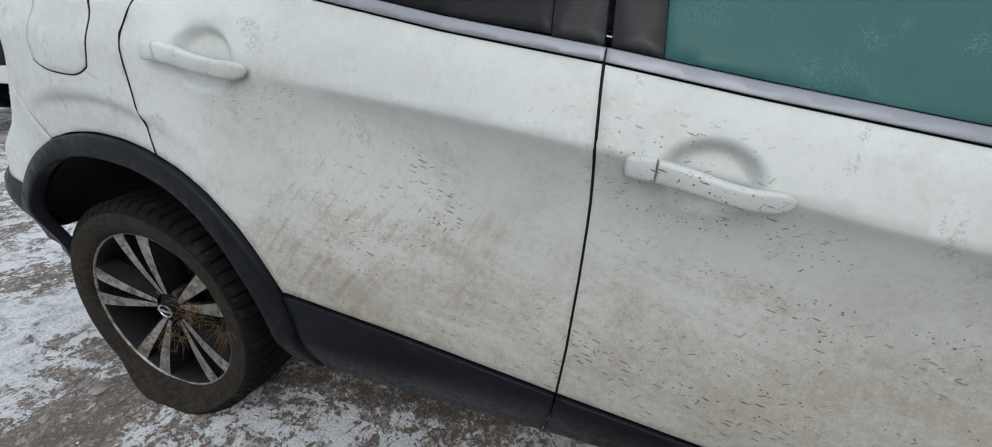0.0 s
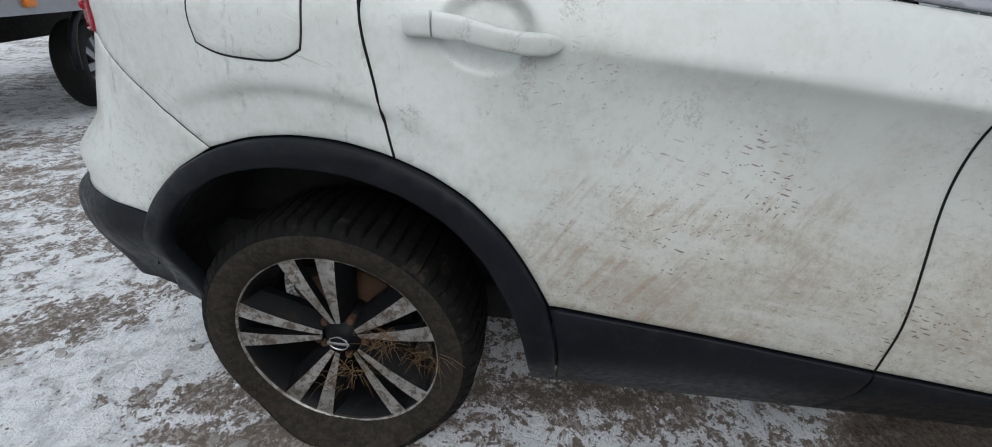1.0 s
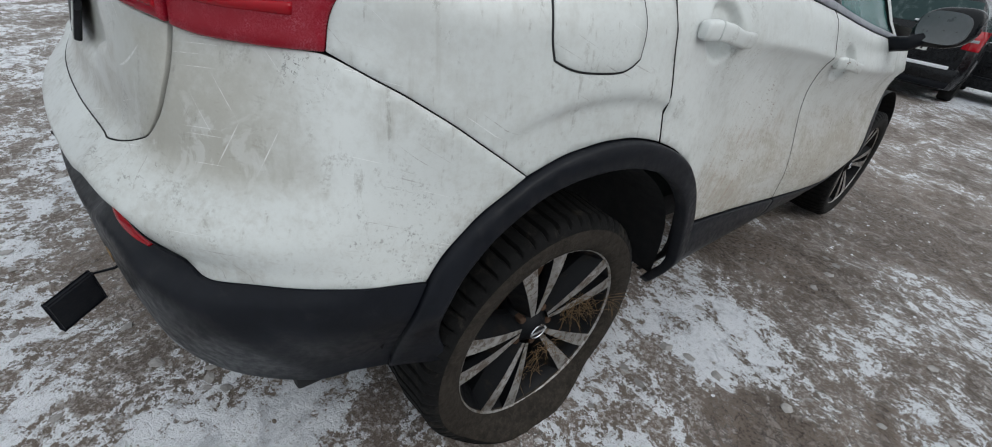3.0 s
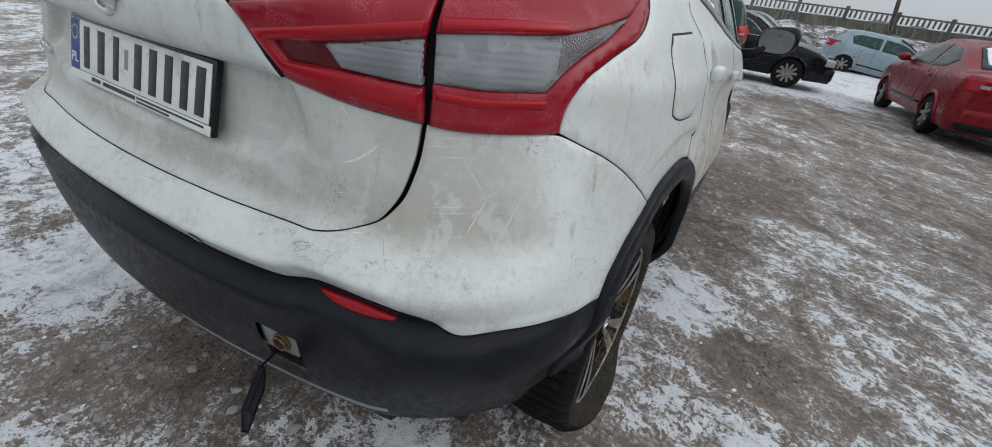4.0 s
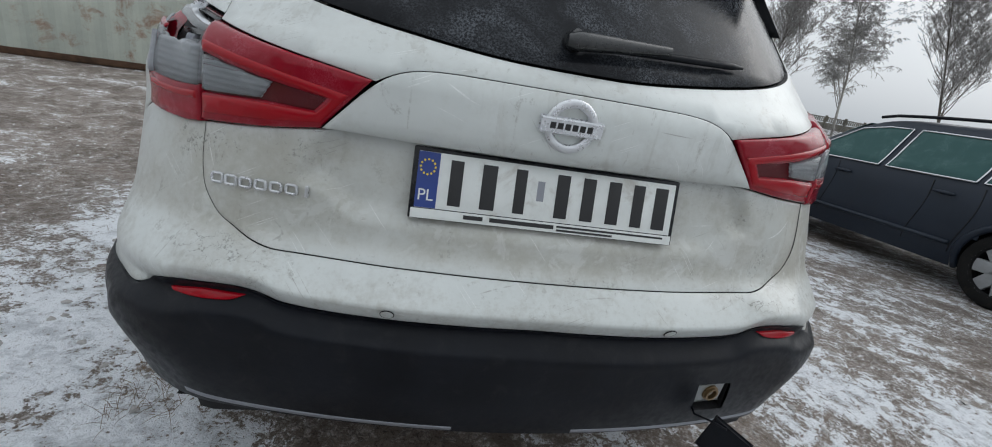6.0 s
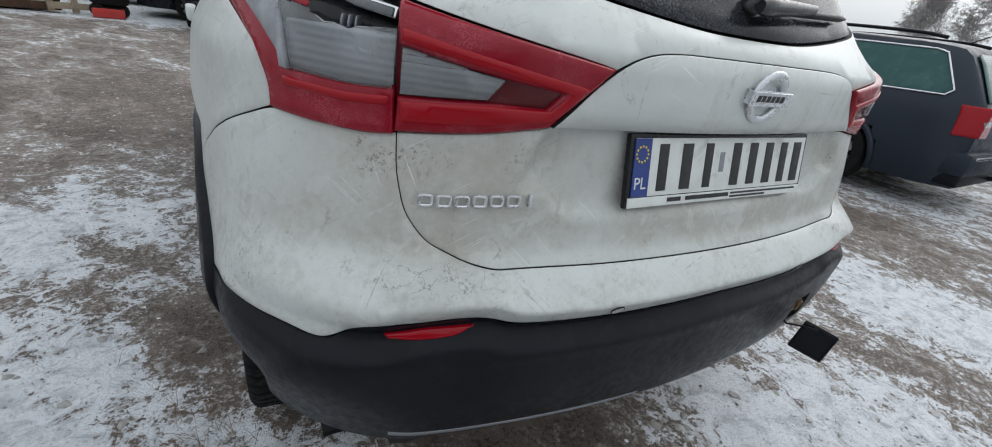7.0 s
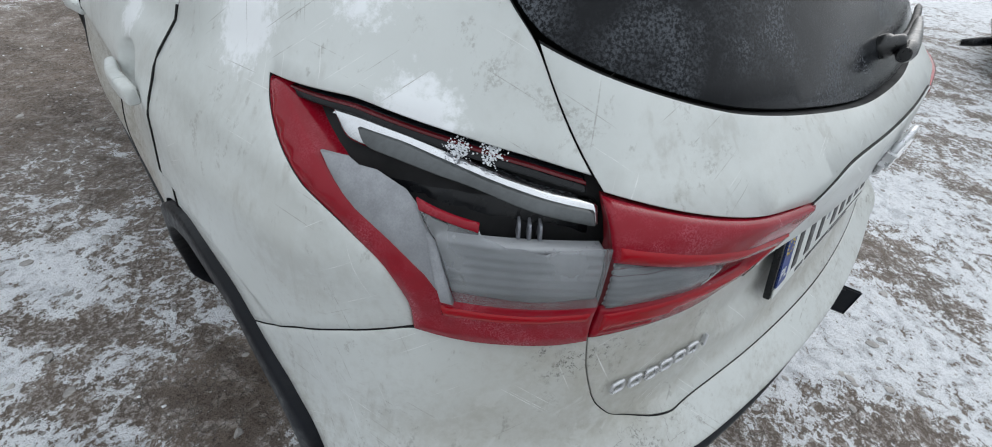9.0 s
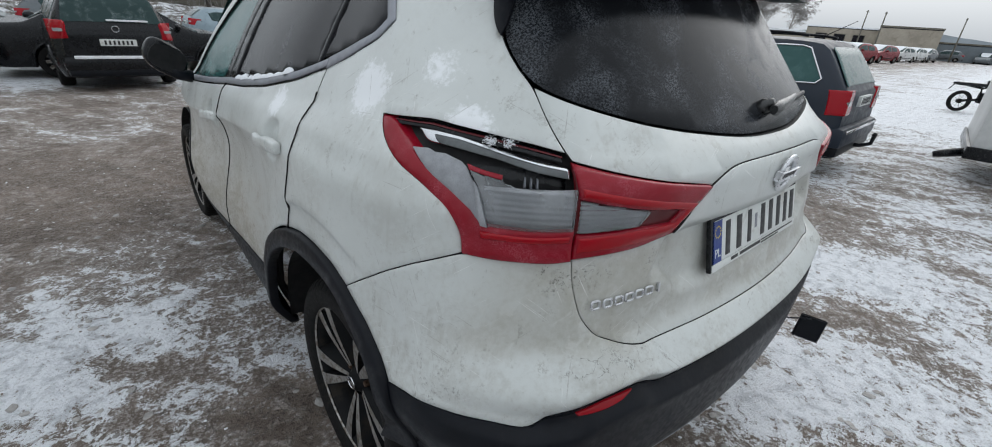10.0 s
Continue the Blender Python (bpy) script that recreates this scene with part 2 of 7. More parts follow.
# where snow lies or mud is bare: x, y, radius, and how much (snow +, mud -)
PATCHES = ((1.12, 1.70, 0.42, 0.22), (1.30, 1.42, 0.28, -0.30), (1.44, 1.78, 0.26, -0.22), (0.62, 2.45, 0.42, -0.28), (0.95, 2.55, 0.5, -0.22), (0.9, 4.2, 1.4, -0.16), (-0.42, 0.05, 0.38, -0.26), (-0.2, 0.36, 0.45, -0.28),
           (0.50, 0.20, 0.36, 0.20), (0.79, -0.03, 0.45, 0.22), (1.05, 0.62, 0.26, -0.24), (1.55, 1.35, 0.35, -0.22), (-1.07, 0.25, 0.4, 0.16), (-1.6, 2.1, 0.7, 0.24), (-1.0, 1.16, 0.34, -0.26), (-1.4, 1.1, 0.38, 0.18),
           (-1.5, 4.9, 2.2, -0.24), (2.16, 0.2, 0.5, 0.20), (2.65, -0.05, 0.6, 0.20), (1.9, -0.05, 0.32, -0.24), (1.18, -0.25, 0.5, 0.12), (3.5, 0.9, 0.8, -0.22), (-1.54, 0.75, 0.45, 0.16), (-2.8, 2.0, 0.9, -0.20))


def ground_mud_and_snow():
    n = Nodes("frozen_mud_with_snow")
    w = n.spot()
    y, x = n.axis("Y"), n.axis("X")
    big = n.step(n.noise(0.75, 4, 0.6, w, 0.6), 0.3, 0.7)
    mid = n.step(n.noise(2.6, 7, 0.68, n.spot((1.0, 0.5, 1.0), (0, 0, 0.45)), 0.8), 0.3, 0.7)
    fine = n.step(n.noise(13.0, 9, 0.74, w, 0.5), 0.28, 0.72)
    speck = n.step(n.noise(62.0, 6, 0.72, w, 0.2), 0.28, 0.72)
    grit = n.noise(190.0, 3, 0.7, w)
    soil = n.blend(mid, (0.092, 0.068, 0.052), (0.195, 0.152, 0.122))
    soil = n.blend(n.step(fine, 0.45, 0.95, 0, 0.8), soil, (0.30, 0.262, 0.235))
    soil = n.blend(n.step(speck, 0.62, 0.82, 0, 0.8), soil, (0.038, 0.030, 0.025))
    soil = n.blend(n.step(grit, 0.60, 0.68, 0, 0.5), soil, (0.36, 0.34, 0.32))
    cover = n.math("ADD", n.math("ADD", n.math("MULTIPLY", big, 0.22), n.math("MULTIPLY", mid, 0.36)), n.math("ADD", n.math("MULTIPLY", fine, 0.44), n.math("ADD", n.math("MULTIPLY", speck, 0.30), n.math("MULTIPLY", n.math("SUBTRACT", grit, 0.5), 0.30))))
    for px, py, r, f in PATCHES:
        d = n.add("ShaderNodeVectorMath")
        d.operation = "DISTANCE"
        d.inputs[1].default_value = (px, py, 0)
        flat_place = n.spot((1, 1, 0))
        n.link(flat_place, d.inputs[0])
        cover = n.math("ADD", cover, n.step(d.outputs["Value"], r, r * 0.25, 0.0, f))
    # snow lies thicker on the open yard and along its far edge, thinner on the driven lane
    cover = n.math("ADD", cover, n.math("MULTIPLY", n.step(x, 7.0, 12.0, 0.0, 0.26), n.step(y, 9.0, 4.0)))
    cover = n.math("ADD", cover, n.step(y, -0.5, -3.5, 0.0, 0.12))
    cover = n.math("SUBTRACT", cover, n.math("MULTIPLY", n.step(y, 1.8, 4.2, 0.0, 0.15), n.step(y, 12.0, 10.5)))
    cover = n.math("ADD", cover, n.math("MULTIPLY", n.step(y, 10.6, 12.5, 0.0, 0.24), n.step(x, -30, 0.0, 0.5, 1)))
    # a breath of rime on the bare mud, then the snow itself
    soil = n.blend(n.math("MULTIPLY", n.step(cover, 0.38, 0.62), n.step(n.math("ADD", speck, n.math("SUBTRACT", grit, 0.5)), 0.42, 0.60, 0, 0.75)), soil, (0.46, 0.425, 0.40))
    cracks = n.add("ShaderNodeTexVoronoi", Scale=26.0)
    cracks.feature = "DISTANCE_TO_EDGE"
    warp_ = n.add("ShaderNodeVectorMath")
    warp_.operation = "MULTIPLY_ADD"
    shake_ = n.add("ShaderNodeTexNoise", Scale=30.0, Detail=3.0)
    n.link(w, shake_.inputs["Vector"])
    n.link(shake_.outputs["Color"], warp_.inputs[0])
    warp_.inputs[1].default_value = (0.06, 0.06, 0.06)
    n.link(w, warp_.inputs[2])
    n.link(warp_.outputs[0], cracks.inputs["Vector"])
    pits = n.math("MULTIPLY", n.step(cracks.outputs["Distance"], 0.10, 0.02), n.step(fine, 0.35, 0.65))
    soil = n.blend(n.math("MULTIPLY", pits, 0.6), soil, (0.045, 0.036, 0.030))
    snow = n.step(cover, 0.655, 0.712)
    white = n.blend(n.step(fine, 0.1, 0.7), (0.50, 0.52, 0.55), (0.76, 0.78, 0.81))
    white = n.blend(n.step(speck, 0.74, 0.90, 0, 0.6), white, (0.30, 0.27, 0.25))
    n.put(Base_Color=n.blend(snow, soil, white), Roughness=n.step(speck, 0.2, 0.8, 0.45, 0.85))
    n.bump(n.math("ADD", n.math("ADD", n.math("MULTIPLY", fine, 0.55), n.math("MULTIPLY", speck, 0.36)), n.math("ADD", n.math("ADD", n.math("MULTIPLY", snow, 0.34), n.math("MULTIPLY", pits, -0.35)), n.math("MULTIPLY", grit, 0.16))), 0.60, 0.026)
    return n.mat


WHITE = white_paint()
GROUND = ground_mud_and_snow()
BLACK_PLASTIC = plain("weathered_black_plastic", (0.0062, 0.0074, 0.0108), 0.40, 0, 0.35, 60, 0.12, dirt=(0.014, 0.0145, 0.017), gloss=0.18)
DARK = plain("dark_cavity", (0.008, 0.008, 0.009), 0.8, 0, 0.3, 30, 0)
GLOSS_BLACK = plain("gloss_black", (0.008, 0.009, 0.011), 0.22, 0, 0.2, 40, 0.02, 0.0, gloss=0.3)
SATIN_SILVER = plain("satin_silver_trim", (0.27, 0.28, 0.31), 0.42, 0.6, 0.08, 20, 0.0)
CHROME = plain("chrome", (0.62, 0.63, 0.65), 0.14, 1.0, 0.12, 60, 0.02)
RUBBER = plain("tyre_rubber", (0.009, 0.009, 0.009), 0.7, 0, 0.35, 70, 0.3, dirt=(0.024, 0.020, 0.016), gloss=0.16)
MUDDY_RUBBER = plain("muddy_tyre_rubber", (0.022, 0.0185, 0.0150), 0.8, 0, 0.4, 200, 0.5, dirt=(0.052, 0.043, 0.034), gloss=0.15, reach=(0.38, 0.78))
ALLOY = plain("machined_alloy", (0.36, 0.35, 0.335), 0.42, 0.6, 0.4, 150, 0.2, dirt=(0.10, 0.072, 0.048), reach=(0.46, 0.60))
DARK_ALLOY = plain("dark_painted_alloy", (0.006, 0.0065, 0.0075), 0.5, 0.0, 0.3, 40, 0.1, dirt=(0.022, 0.017, 0.012), gloss=0.12)
RUST = plain("rusty_iron", (0.09, 0.05, 0.03), 0.8, 0.4, 0.5, 50, 0.3)
TEAL_GLASS = frosted("misted_green_glass", (0.040, 0.135, 0.130), (0.085, 0.19, 0.185), 0.10, (0.40, 0.85))
DARK_GLASS = frosted("dark_iced_glass", (0.010, 0.010, 0.013), (0.16, 0.165, 0.18), 0.10, (0.56, 0.85))
REAR_GLASS = frosted("frosted_privacy_glass", (0.010, 0.011, 0.013), (0.125, 0.137, 0.155), 0.0, (0.36, 0.82))


# ---- building helpers ----
from mathutils.geometry import delaunay_2d_cdt


def thing(name, label, category, at=(0, 0, 0), turn=0.0, group="", kind=""):
    ob = new(name)
    ob.matrix_basis = pose(*at, 0, 0, turn)
    return tagged(ob, label, category, group, kind)


def part(name, bm, material, parent=None, label="", shade=True, at=None):
    """Links a bmesh as one mesh object under a thing or a part."""
    me = bpy.data.meshes.new(name)
    if shade:
        for f in bm.faces:
            f.smooth = True
        for e in bm.edges:
            if len(e.link_faces) == 2 and e.calc_face_angle(0.0) > 0.75:
                e.smooth = False
    bm.to_mesh(me)
    bm.free()
    for m in (material if isinstance(material, (list, tuple)) else [material]):
        me.materials.append(m)
    ob = new(name, me)
    if at is not None:
        ob.matrix_basis = at
    ob.parent = parent
    if label:
        ob["label"] = label
    return ob


# ---- the skin of the white car: rear end at y 0, nose towards +y ----
def smooth(a, b, v):
    v = min(1.0, max(0.0, (v - a) / (b - a)))
    return v * v * (3 - 2 * v)


def curve(v, knots):
    """A smooth curve through (v, value) knots, flat beyond the ends."""
    if v <= knots[0][0]:
        return knots[0][1]
    if v >= knots[-1][0]:
        return knots[-1][1]
    n = len(knots)
    for i in range(n - 1):
        if v <= knots[i + 1][0]:
            break
    (a, p), (b, q) = knots[i], knots[i + 1]
    k = (q - p) / (b - a)
    ka = k if i == 0 else (q - knots[i - 1][1]) / (b - knots[i - 1][0])
    kb = k if i == n - 2 else (knots[i + 2][1] - p) / (knots[i + 2][0] - a)
    h, f = b - a, (v - a) / (b - a)
    return ((2 * f ** 3 - 3 * f ** 2 + 1) * p + (f ** 3 - 2 * f ** 2 + f) * h * ka
            + (3 * f ** 2 - 2 * f ** 3) * q + (f ** 3 - f ** 2) * h * kb)


AXLE_R, AXLE_F, HUB_Z, HUB_F = 0.82, 3.46, 0.335, 0.225          # the yard falls away under the nose
REAR = ((0.26, 0.17), (0.34, 0.115), (0.42, 0.070), (0.50, 0.050), (0.60, 0.042), (0.622, 0.0405), (0.630, 0.045), (0.648, 0.065), (0.662, 0.069), (0.674, 0.060), (0.682, 0.0545), (0.700, 0.0440), (0.7085, 0.0395), (0.7135, 0.0418), (0.719, 0.0466),
        (0.735, 0.062), (0.758, 0.086), (0.775, 0.104), (0.80, 0.117), (0.88, 0.125), (0.97, 0.138), (1.00, 0.138), (1.06, 0.130), (1.105, 0.128), (1.125, 0.140), (1.16, 0.182), (1.22, 0.225), (1.50, 0.43), (1.60, 0.50))
BELT = ((0.2, 1.22), (0.7, 1.185), (1.1, 1.12), (1.6, 1.068), (2.4, 1.03), (3.4, 0.98), (4.2, 0.9))


def belt(y):
    return curve(y, BELT)


def crease(y):
    return curve(y, ((0.3, 1.0), (1.1, 0.988), (1.28, 0.983), (1.6, 0.958), (1.93, 0.923), (2.46, 0.852), (3.4, 0.79)))


def side(y, z):
    """Half the car's width at a station y and a height z."""
    zc, zb = crease(y), belt(y)
    top = min(z, zb)
    d = top - zc
    w = 0.915 - 0.018 * smooth(1.1, 2.2, y) - 0.008 * smooth(0.95, 1.15, y)
    cut = smooth(1.12, 1.55, y)
    if d > 0:
        w -= 0.34 * d * (cut + (1 - cut) * smooth(-0.005, 0.08, d)) + 0.35 * max(0, d - 0.1)
    else:
        w -= cut * 0.036 * (1 - math.exp(d / 0.050)) - cut * 0.057 * smooth(-0.09, -0.42, d)
        w += (1 - cut) * 0.020 * smooth(-0.1, -0.45, d)
    if d > 0:
        w -= 0.035 * smooth(0.06, 0.22, d) * smooth(0.80, 1.05, y) * smooth(2.2, 1.6, y)
    if z > zb:
        w -= 0.46 * (z - zb) + 0.25 * (z - zb) ** 2
    w -= 0.09 * smooth(0.42, 0.20, z)
    r = math.hypot(y - AXLE_R, z - HUB_Z - 0.02)
    w -= 0.015 * smooth(0.557, 0.533, r) * smooth(0.30, 0.6, z) * smooth(1.20, 0.92, y) * smooth(0.52, 0.74, y)
    w += 0.020 * smooth(0.70, 0.49, r) * smooth(0.42, 0.68, y) * smooth(1.34, 1.12, y)
    w -= 0.05 * max(0, 0.85 - y) ** 2 / 0.36
    w -= 0.06 * smooth(0.60, 0.42, z) * smooth(0.80, 0.40, y)
    w -= 0.10 * max(0, 0.95 - y) ** 2 * smooth(0.55, 0.80, z)
    w -= 0.09 * max(0, y - 2.5) ** 1.5 + 0.28 * max(0, y - 3.2) ** 2
    return w


LIP_RISE = ((0.0, 0.006), (0.27, 0.0), (0.41, 0.001), (0.475, 0.006), (0.508, 0.018), (0.545, 0.023), (0.64, 0.015), (0.685, 0.002), (0.72, 0.0))


def lip_rise(x):
    """How the bumper's lower lip waves above its lowest line."""
    return curve(abs(x), LIP_RISE)


def rear(x, z):
    z_ = z - lip_rise(x) * smooth(0.60, 0.655, z) * smooth(0.80, 0.735, z)
    low = curve(z_, REAR) + 0.024 * smooth(0.440, 0.398, abs(x) - 0.50 * (0.985 - z)) * smooth(0.838 + 0.047 * smooth(0.36, 0.43, abs(x)), 0.868 + 0.040 * smooth(0.36, 0.43, abs(x)), z) * smooth(0.998, 0.988, z)
    k = 0.185 + 0.10 * smooth(1.1, 1.4, z)
    return low + k * x * x


def inside(x, y, z):
    """Positive within the car's skin."""
    a, b = y - rear(x, z), side(y, z) - x
    r = 0.20 + 0.10 * smooth(0.75, 1.0, z)
    if a > r or b > r:
        return min(a, b)
    return r - math.hypot(r - a, r - b)


X0, Y0, R0 = 0.45, 0.62, 0.45
U1 = X0 + R0 * math.pi / 2          # unrolled length where the straight flank begins


def spot(u, z, lift=0.0):
    """The point of the skin at the unrolled length u (from the rear centre line, round the corner, forward) and height z."""
    u, s = abs(u), (1 if u >= 0 else -1)
    if u < X0:
        o, d = (u, Y0), (0.0, -1.0)
    elif u < U1:
        a = (u - X0) / R0
        o, d = (X0, Y0), (math.sin(a), -math.cos(a))
    else:
        o, d = (X0, Y0 + u - U1), (1.0, 0.0)
    lo, hi = 0.0, 0.9
    for _ in range(26):
        m = (lo + hi) / 2
        if inside(o[0] + d[0] * m, o[1] + d[1] * m, z) > 0:
            lo = m
        else:
            hi = m
    m = lo + lift
    return s * (o[0] + d[0] * m), o[1] + d[1] * m, z


def unroll(x, y):
    """The unrolled length of a place near the skin."""
    s, x = (1 if x >= 0 else -1), abs(x)
    if y > Y0:
        return s * (U1 + y - Y0)
    if x < X0:
        return s * x
    return s * (X0 + R0 * math.atan2(x - X0, Y0 - y))


def densify(points, step):
    out = []
    for (a, b), (c, d) in zip(points, points[1:] + points[:1]):
        n = max(1, math.ceil(math.hypot(c - a, d - b) / step))
        out += [(a + (c - a) * i / n, b + (d - b) * i / n) for i in range(n)]
    return out


def rounded(points, step, sharp=38):
    """A closed outline resampled and smoothed, but for its sharp corners."""
    n = len(points)
    keep = set()
    for i in range(n):
        a, b, c = points[i - 1], points[i], points[(i + 1) % n]
        t = math.atan2(b[1] - a[1], b[0] - a[0]) - math.atan2(c[1] - b[1], c[0] - b[0])
        if abs((math.degrees(t) + 180) % 360 - 180) > sharp:
            keep.add(b)
    pts = densify(points, step)
    for _ in range(6):
        pts = [p if p in keep else ((pts[i - 1][0] + 2 * p[0] + pts[(i + 1) % len(pts)][0]) / 4,
                                    (pts[i - 1][1] + 2 * p[1] + pts[(i + 1) % len(pts)][1]) / 4) for i, p in enumerate(pts)]
    return pts


def area(p):
    return sum(a[0] * b[1] - b[0] * a[1] for a, b in zip(p, p[1:] + p[:1])) / 2


def inset(points, d):
    """The outline (counter-clockwise) drawn in by d."""
    out, n = [], len(points)
    for i, p in enumerate(points):
        a, c = points[i - 1], points[(i + 1) % n]
        e, f = Vector((p[0] - a[0], p[1] - a[1])), Vector((c[0] - p[0], c[1] - p[1]))
        if e.length < 1e-9 or f.length < 1e-9:
            out.append(p)
            continue
        e.normalize(), f.normalize()
        m = Vector((-e.y - f.y, e.x + f.x))
        k = m.length
        m = m / k if k > 1e-6 else Vector((-e.y, e.x))
        m *= d / max(0.35, k / 2)
        out.append((p[0] + m.x, p[1] + m.y))
    return out


def within(px, py, poly):
    inn = np.zeros(len(px), bool)
    q = np.array(poly)
    x0, y0, x1, y1 = q[:, 0], q[:, 1], np.roll(q[:, 0], -1), np.roll(q[:, 1], -1)
    for a, b, c, d in zip(x0, y0, x1, y1):
        if b != d:
            hit = ((b > py) != (d > py)) & (px < (c - a) * (py - b) / (d - b) + a)
            inn ^= hit
    return inn


def mirrored(points):
    return [(-u, z) for u, z in reversed(points)]


def sheet_mesh(outline, place, step=0.03, gap=0.0018, lip=0.0016, flange=0.014, sharp=38, fine=(), holes=(), lines=()):
    """A panel: the outline filled, laid on a surface by place(u, v, lift), with its edge turned in. fine: (u, v, radius, step) to mesh more closely."""
    if area(outline) < 0:
        outline = outline[::-1]
    edge = rounded(outline, step * 0.7, sharp)
    rim = inset(edge, gap)
    face = inset(rim, lip)
    us, vs = [p[0] for p in face], [p[1] for p in face]
    gu, gv = np.meshgrid(np.arange(min(us), max(us), step), np.arange(min(vs), max(vs), step))
    gu = gu + (np.arange(gu.shape[0]) % 2)[:, None] * step * 0.5
    cand = np.stack([gu.ravel(), gv.ravel()], 1)
    for cu, cv, r, s in fine:
        a, b = np.meshgrid(np.arange(cu - r, cu + r, s), np.arange(cv - r * 0.6, cv + r * 0.6, s))
        cand = cand[~((abs(cand[:, 0] - cu) < r) & (abs(cand[:, 1] - cv) < r * 0.6))]
        cand = np.concatenate([cand, np.stack([a.ravel(), b.ravel()], 1)])
    for line in lines:
        q = np.array(line)
        far = np.min(np.hypot(cand[:, None, 0] - q[None, :, 0], cand[:, None, 1] - q[None, :, 1]), axis=1) > step * 0.45
        cand = cand[far]
    core = inset(face, step * 0.35)
    cand = cand[within(cand[:, 0], cand[:, 1], face) & within(cand[:, 0], cand[:, 1], core)]
    n = len(face)
    pts = [Vector(p) for p in face] + [Vector((float(a), float(b))) for a, b in cand]
    ties = [(i, (i + 1) % n) for i in range(n)]
    for line in lines:
        q = np.array(line)
        q = q[within(q[:, 0], q[:, 1], inset(face, step * 0.25))]
        k = len(pts)
        pts += [Vector((float(a), float(b))) for a, b in q]
        ties += [(k + i, k + i + 1) for i in range(len(q) - 1) if math.dist(q[i], q[i + 1]) < step * 2.5]
    for h in holes:
        h = densify(h, step * 0.5)
        keep = [q for q in pts[n:] if not within(np.array([q.x]), np.array([q.y]), h)[0]]
        k = n + len(keep)
        pts = pts[:n] + keep + [Vector(p) for p in h]
        ties += [(k + i, k + (i + 1) % len(h)) for i in range(len(h))]
    vo, _, fo, src, _, _ = delaunay_2d_cdt(pts, ties, [], 1, 1e-7)
    bm = bmesh.new()
    vert = [bm.verts.new(place(p.x, p.y, 0.0)) for p in vo]
    for f in fo:
        c = sum((vo[i] for i in f), Vector((0, 0))) / len(f)
        if not any(within(np.array([c.x]), np.array([c.y]), h)[0] for h in holes):
            bm.faces.new([vert[i] for i in f])
    back = {}
    for i, s in enumerate(src):
        for k in s:
            back[k] = vert[i]
    top = [back[i] for i in range(n)]
    mid = [bm.verts.new(place(p[0], p[1], -lip)) for p in rim]
    low = [bm.verts.new(place(p[0], p[1], -flange)) for p in rim]
    for i in range(n):
        j = (i + 1) % n
        if top[i] is not top[j]:
            bm.faces.new((top[i], mid[i], mid[j], top[j]))
        bm.faces.new((mid[i], low[i], low[j], mid[j])).material_index = 1
    return bm


def on_skin(lift=None):
    def place(u, z, d):
        return spot(u, z, d + (lift(u, z) if lift else 0.0))
    return place


def panel(name, outline, material, parent, lift=None, label="", **k):
    # white panels get dark turned-in edges: the unlit gap's shade as colour
    return part(name, sheet_mesh(outline, on_skin(lift), **k), (material, DARK if material is WHITE else material), parent, label)


def tube(bm, path, radius, n=8, ends=True):
    """A round bar along points; radius may be one per point."""
    pts = [Vector(p) for p in path]
    rings = []
    for i, p in enumerate(pts):
        d = (pts[min(i + 1, len(pts) - 1)] - pts[max(i - 1, 0)]).normalized()
        a = d.orthogonal().normalized() if i == 0 else (a - d * a.dot(d)).normalized()
        b = d.cross(a)
        r = radius[i] if isinstance(radius, (list, tuple)) else radius
        rings.append([bm.verts.new(p + (a * math.cos(2 * math.pi * k / n) + b * math.sin(2 * math.pi * k / n)) * r) for k in range(n)])
    for a_, b_ in zip(rings, rings[1:]):
        for k in range(n):
            bm.faces.new((a_[k], a_[(k + 1) % n], b_[(k + 1) % n], b_[k]))
    if ends:
        bm.faces.new(rings[0][::-1]), bm.faces.new(rings[-1])


# ---- the white car ----
ARCH_OUT = [(0.965, 0.412), (0.995, 0.56), (1.020, 0.632), (1.046, 0.675), (1.106, 0.735), (1.190, 0.785), (1.273, 0.811), (1.360, 0.822), (1.445, 0.818),
            (1.530, 0.800), (1.605, 0.772), (1.678, 0.730), (1.740, 0.668), (1.790, 0.595), (1.830, 0.520), (1.855, 0.42), (1.865, 0.27)]
ARCH_IN = [(1.090, 0.395), (1.055, 0.480), (1.045, 0.555), (1.071, 0.625), (1.13, 0.693), (1.208, 0.738), (1.302, 0.761), (1.388, 0.764), (1.471, 0.755),
           (1.564, 0.727), (1.646, 0.679), (1.707, 0.614), (1.757, 0.515), (1.79, 0.42), (1.808, 0.285)]
SHUT = [(1.542, 0.795), (1.528, 0.855), (1.518, 0.915), (1.502, 0.98), (1.494, 1.035), (1.505, 1.10), (1.52, 1.16), (1.512, 1.222)]      # rear door to quarter
MID = [(2.457, 0.437), (2.464, 0.543), (2.466, 0.682), (2.465, 0.82), (2.461, 0.94), (2.452, 1.048)]                                   # between the doors
FENDER = [(3.38, 0.335), (3.40, 0.55), (3.41, 0.80), (3.40, 0.94)]                                                                       # front door to fender
SILL = [(1.512, 1.222), (1.70, 1.165), (1.911, 1.119), (2.178, 1.079), (2.452, 1.048), (2.68, 1.017), (2.962, 0.983), (3.40, 0.94)]
BSEAM = [(1.190, 0.785), (1.132, 0.827), (1.055, 0.880), (0.989, 0.917), (0.885, 0.960)]
LAMP_SIDE = [(0.885, 0.960), (0.890, 1.005), (0.919, 1.045), (1.000, 1.083), (1.11, 1.120), (1.165, 1.148), (1.180, 1.170)]
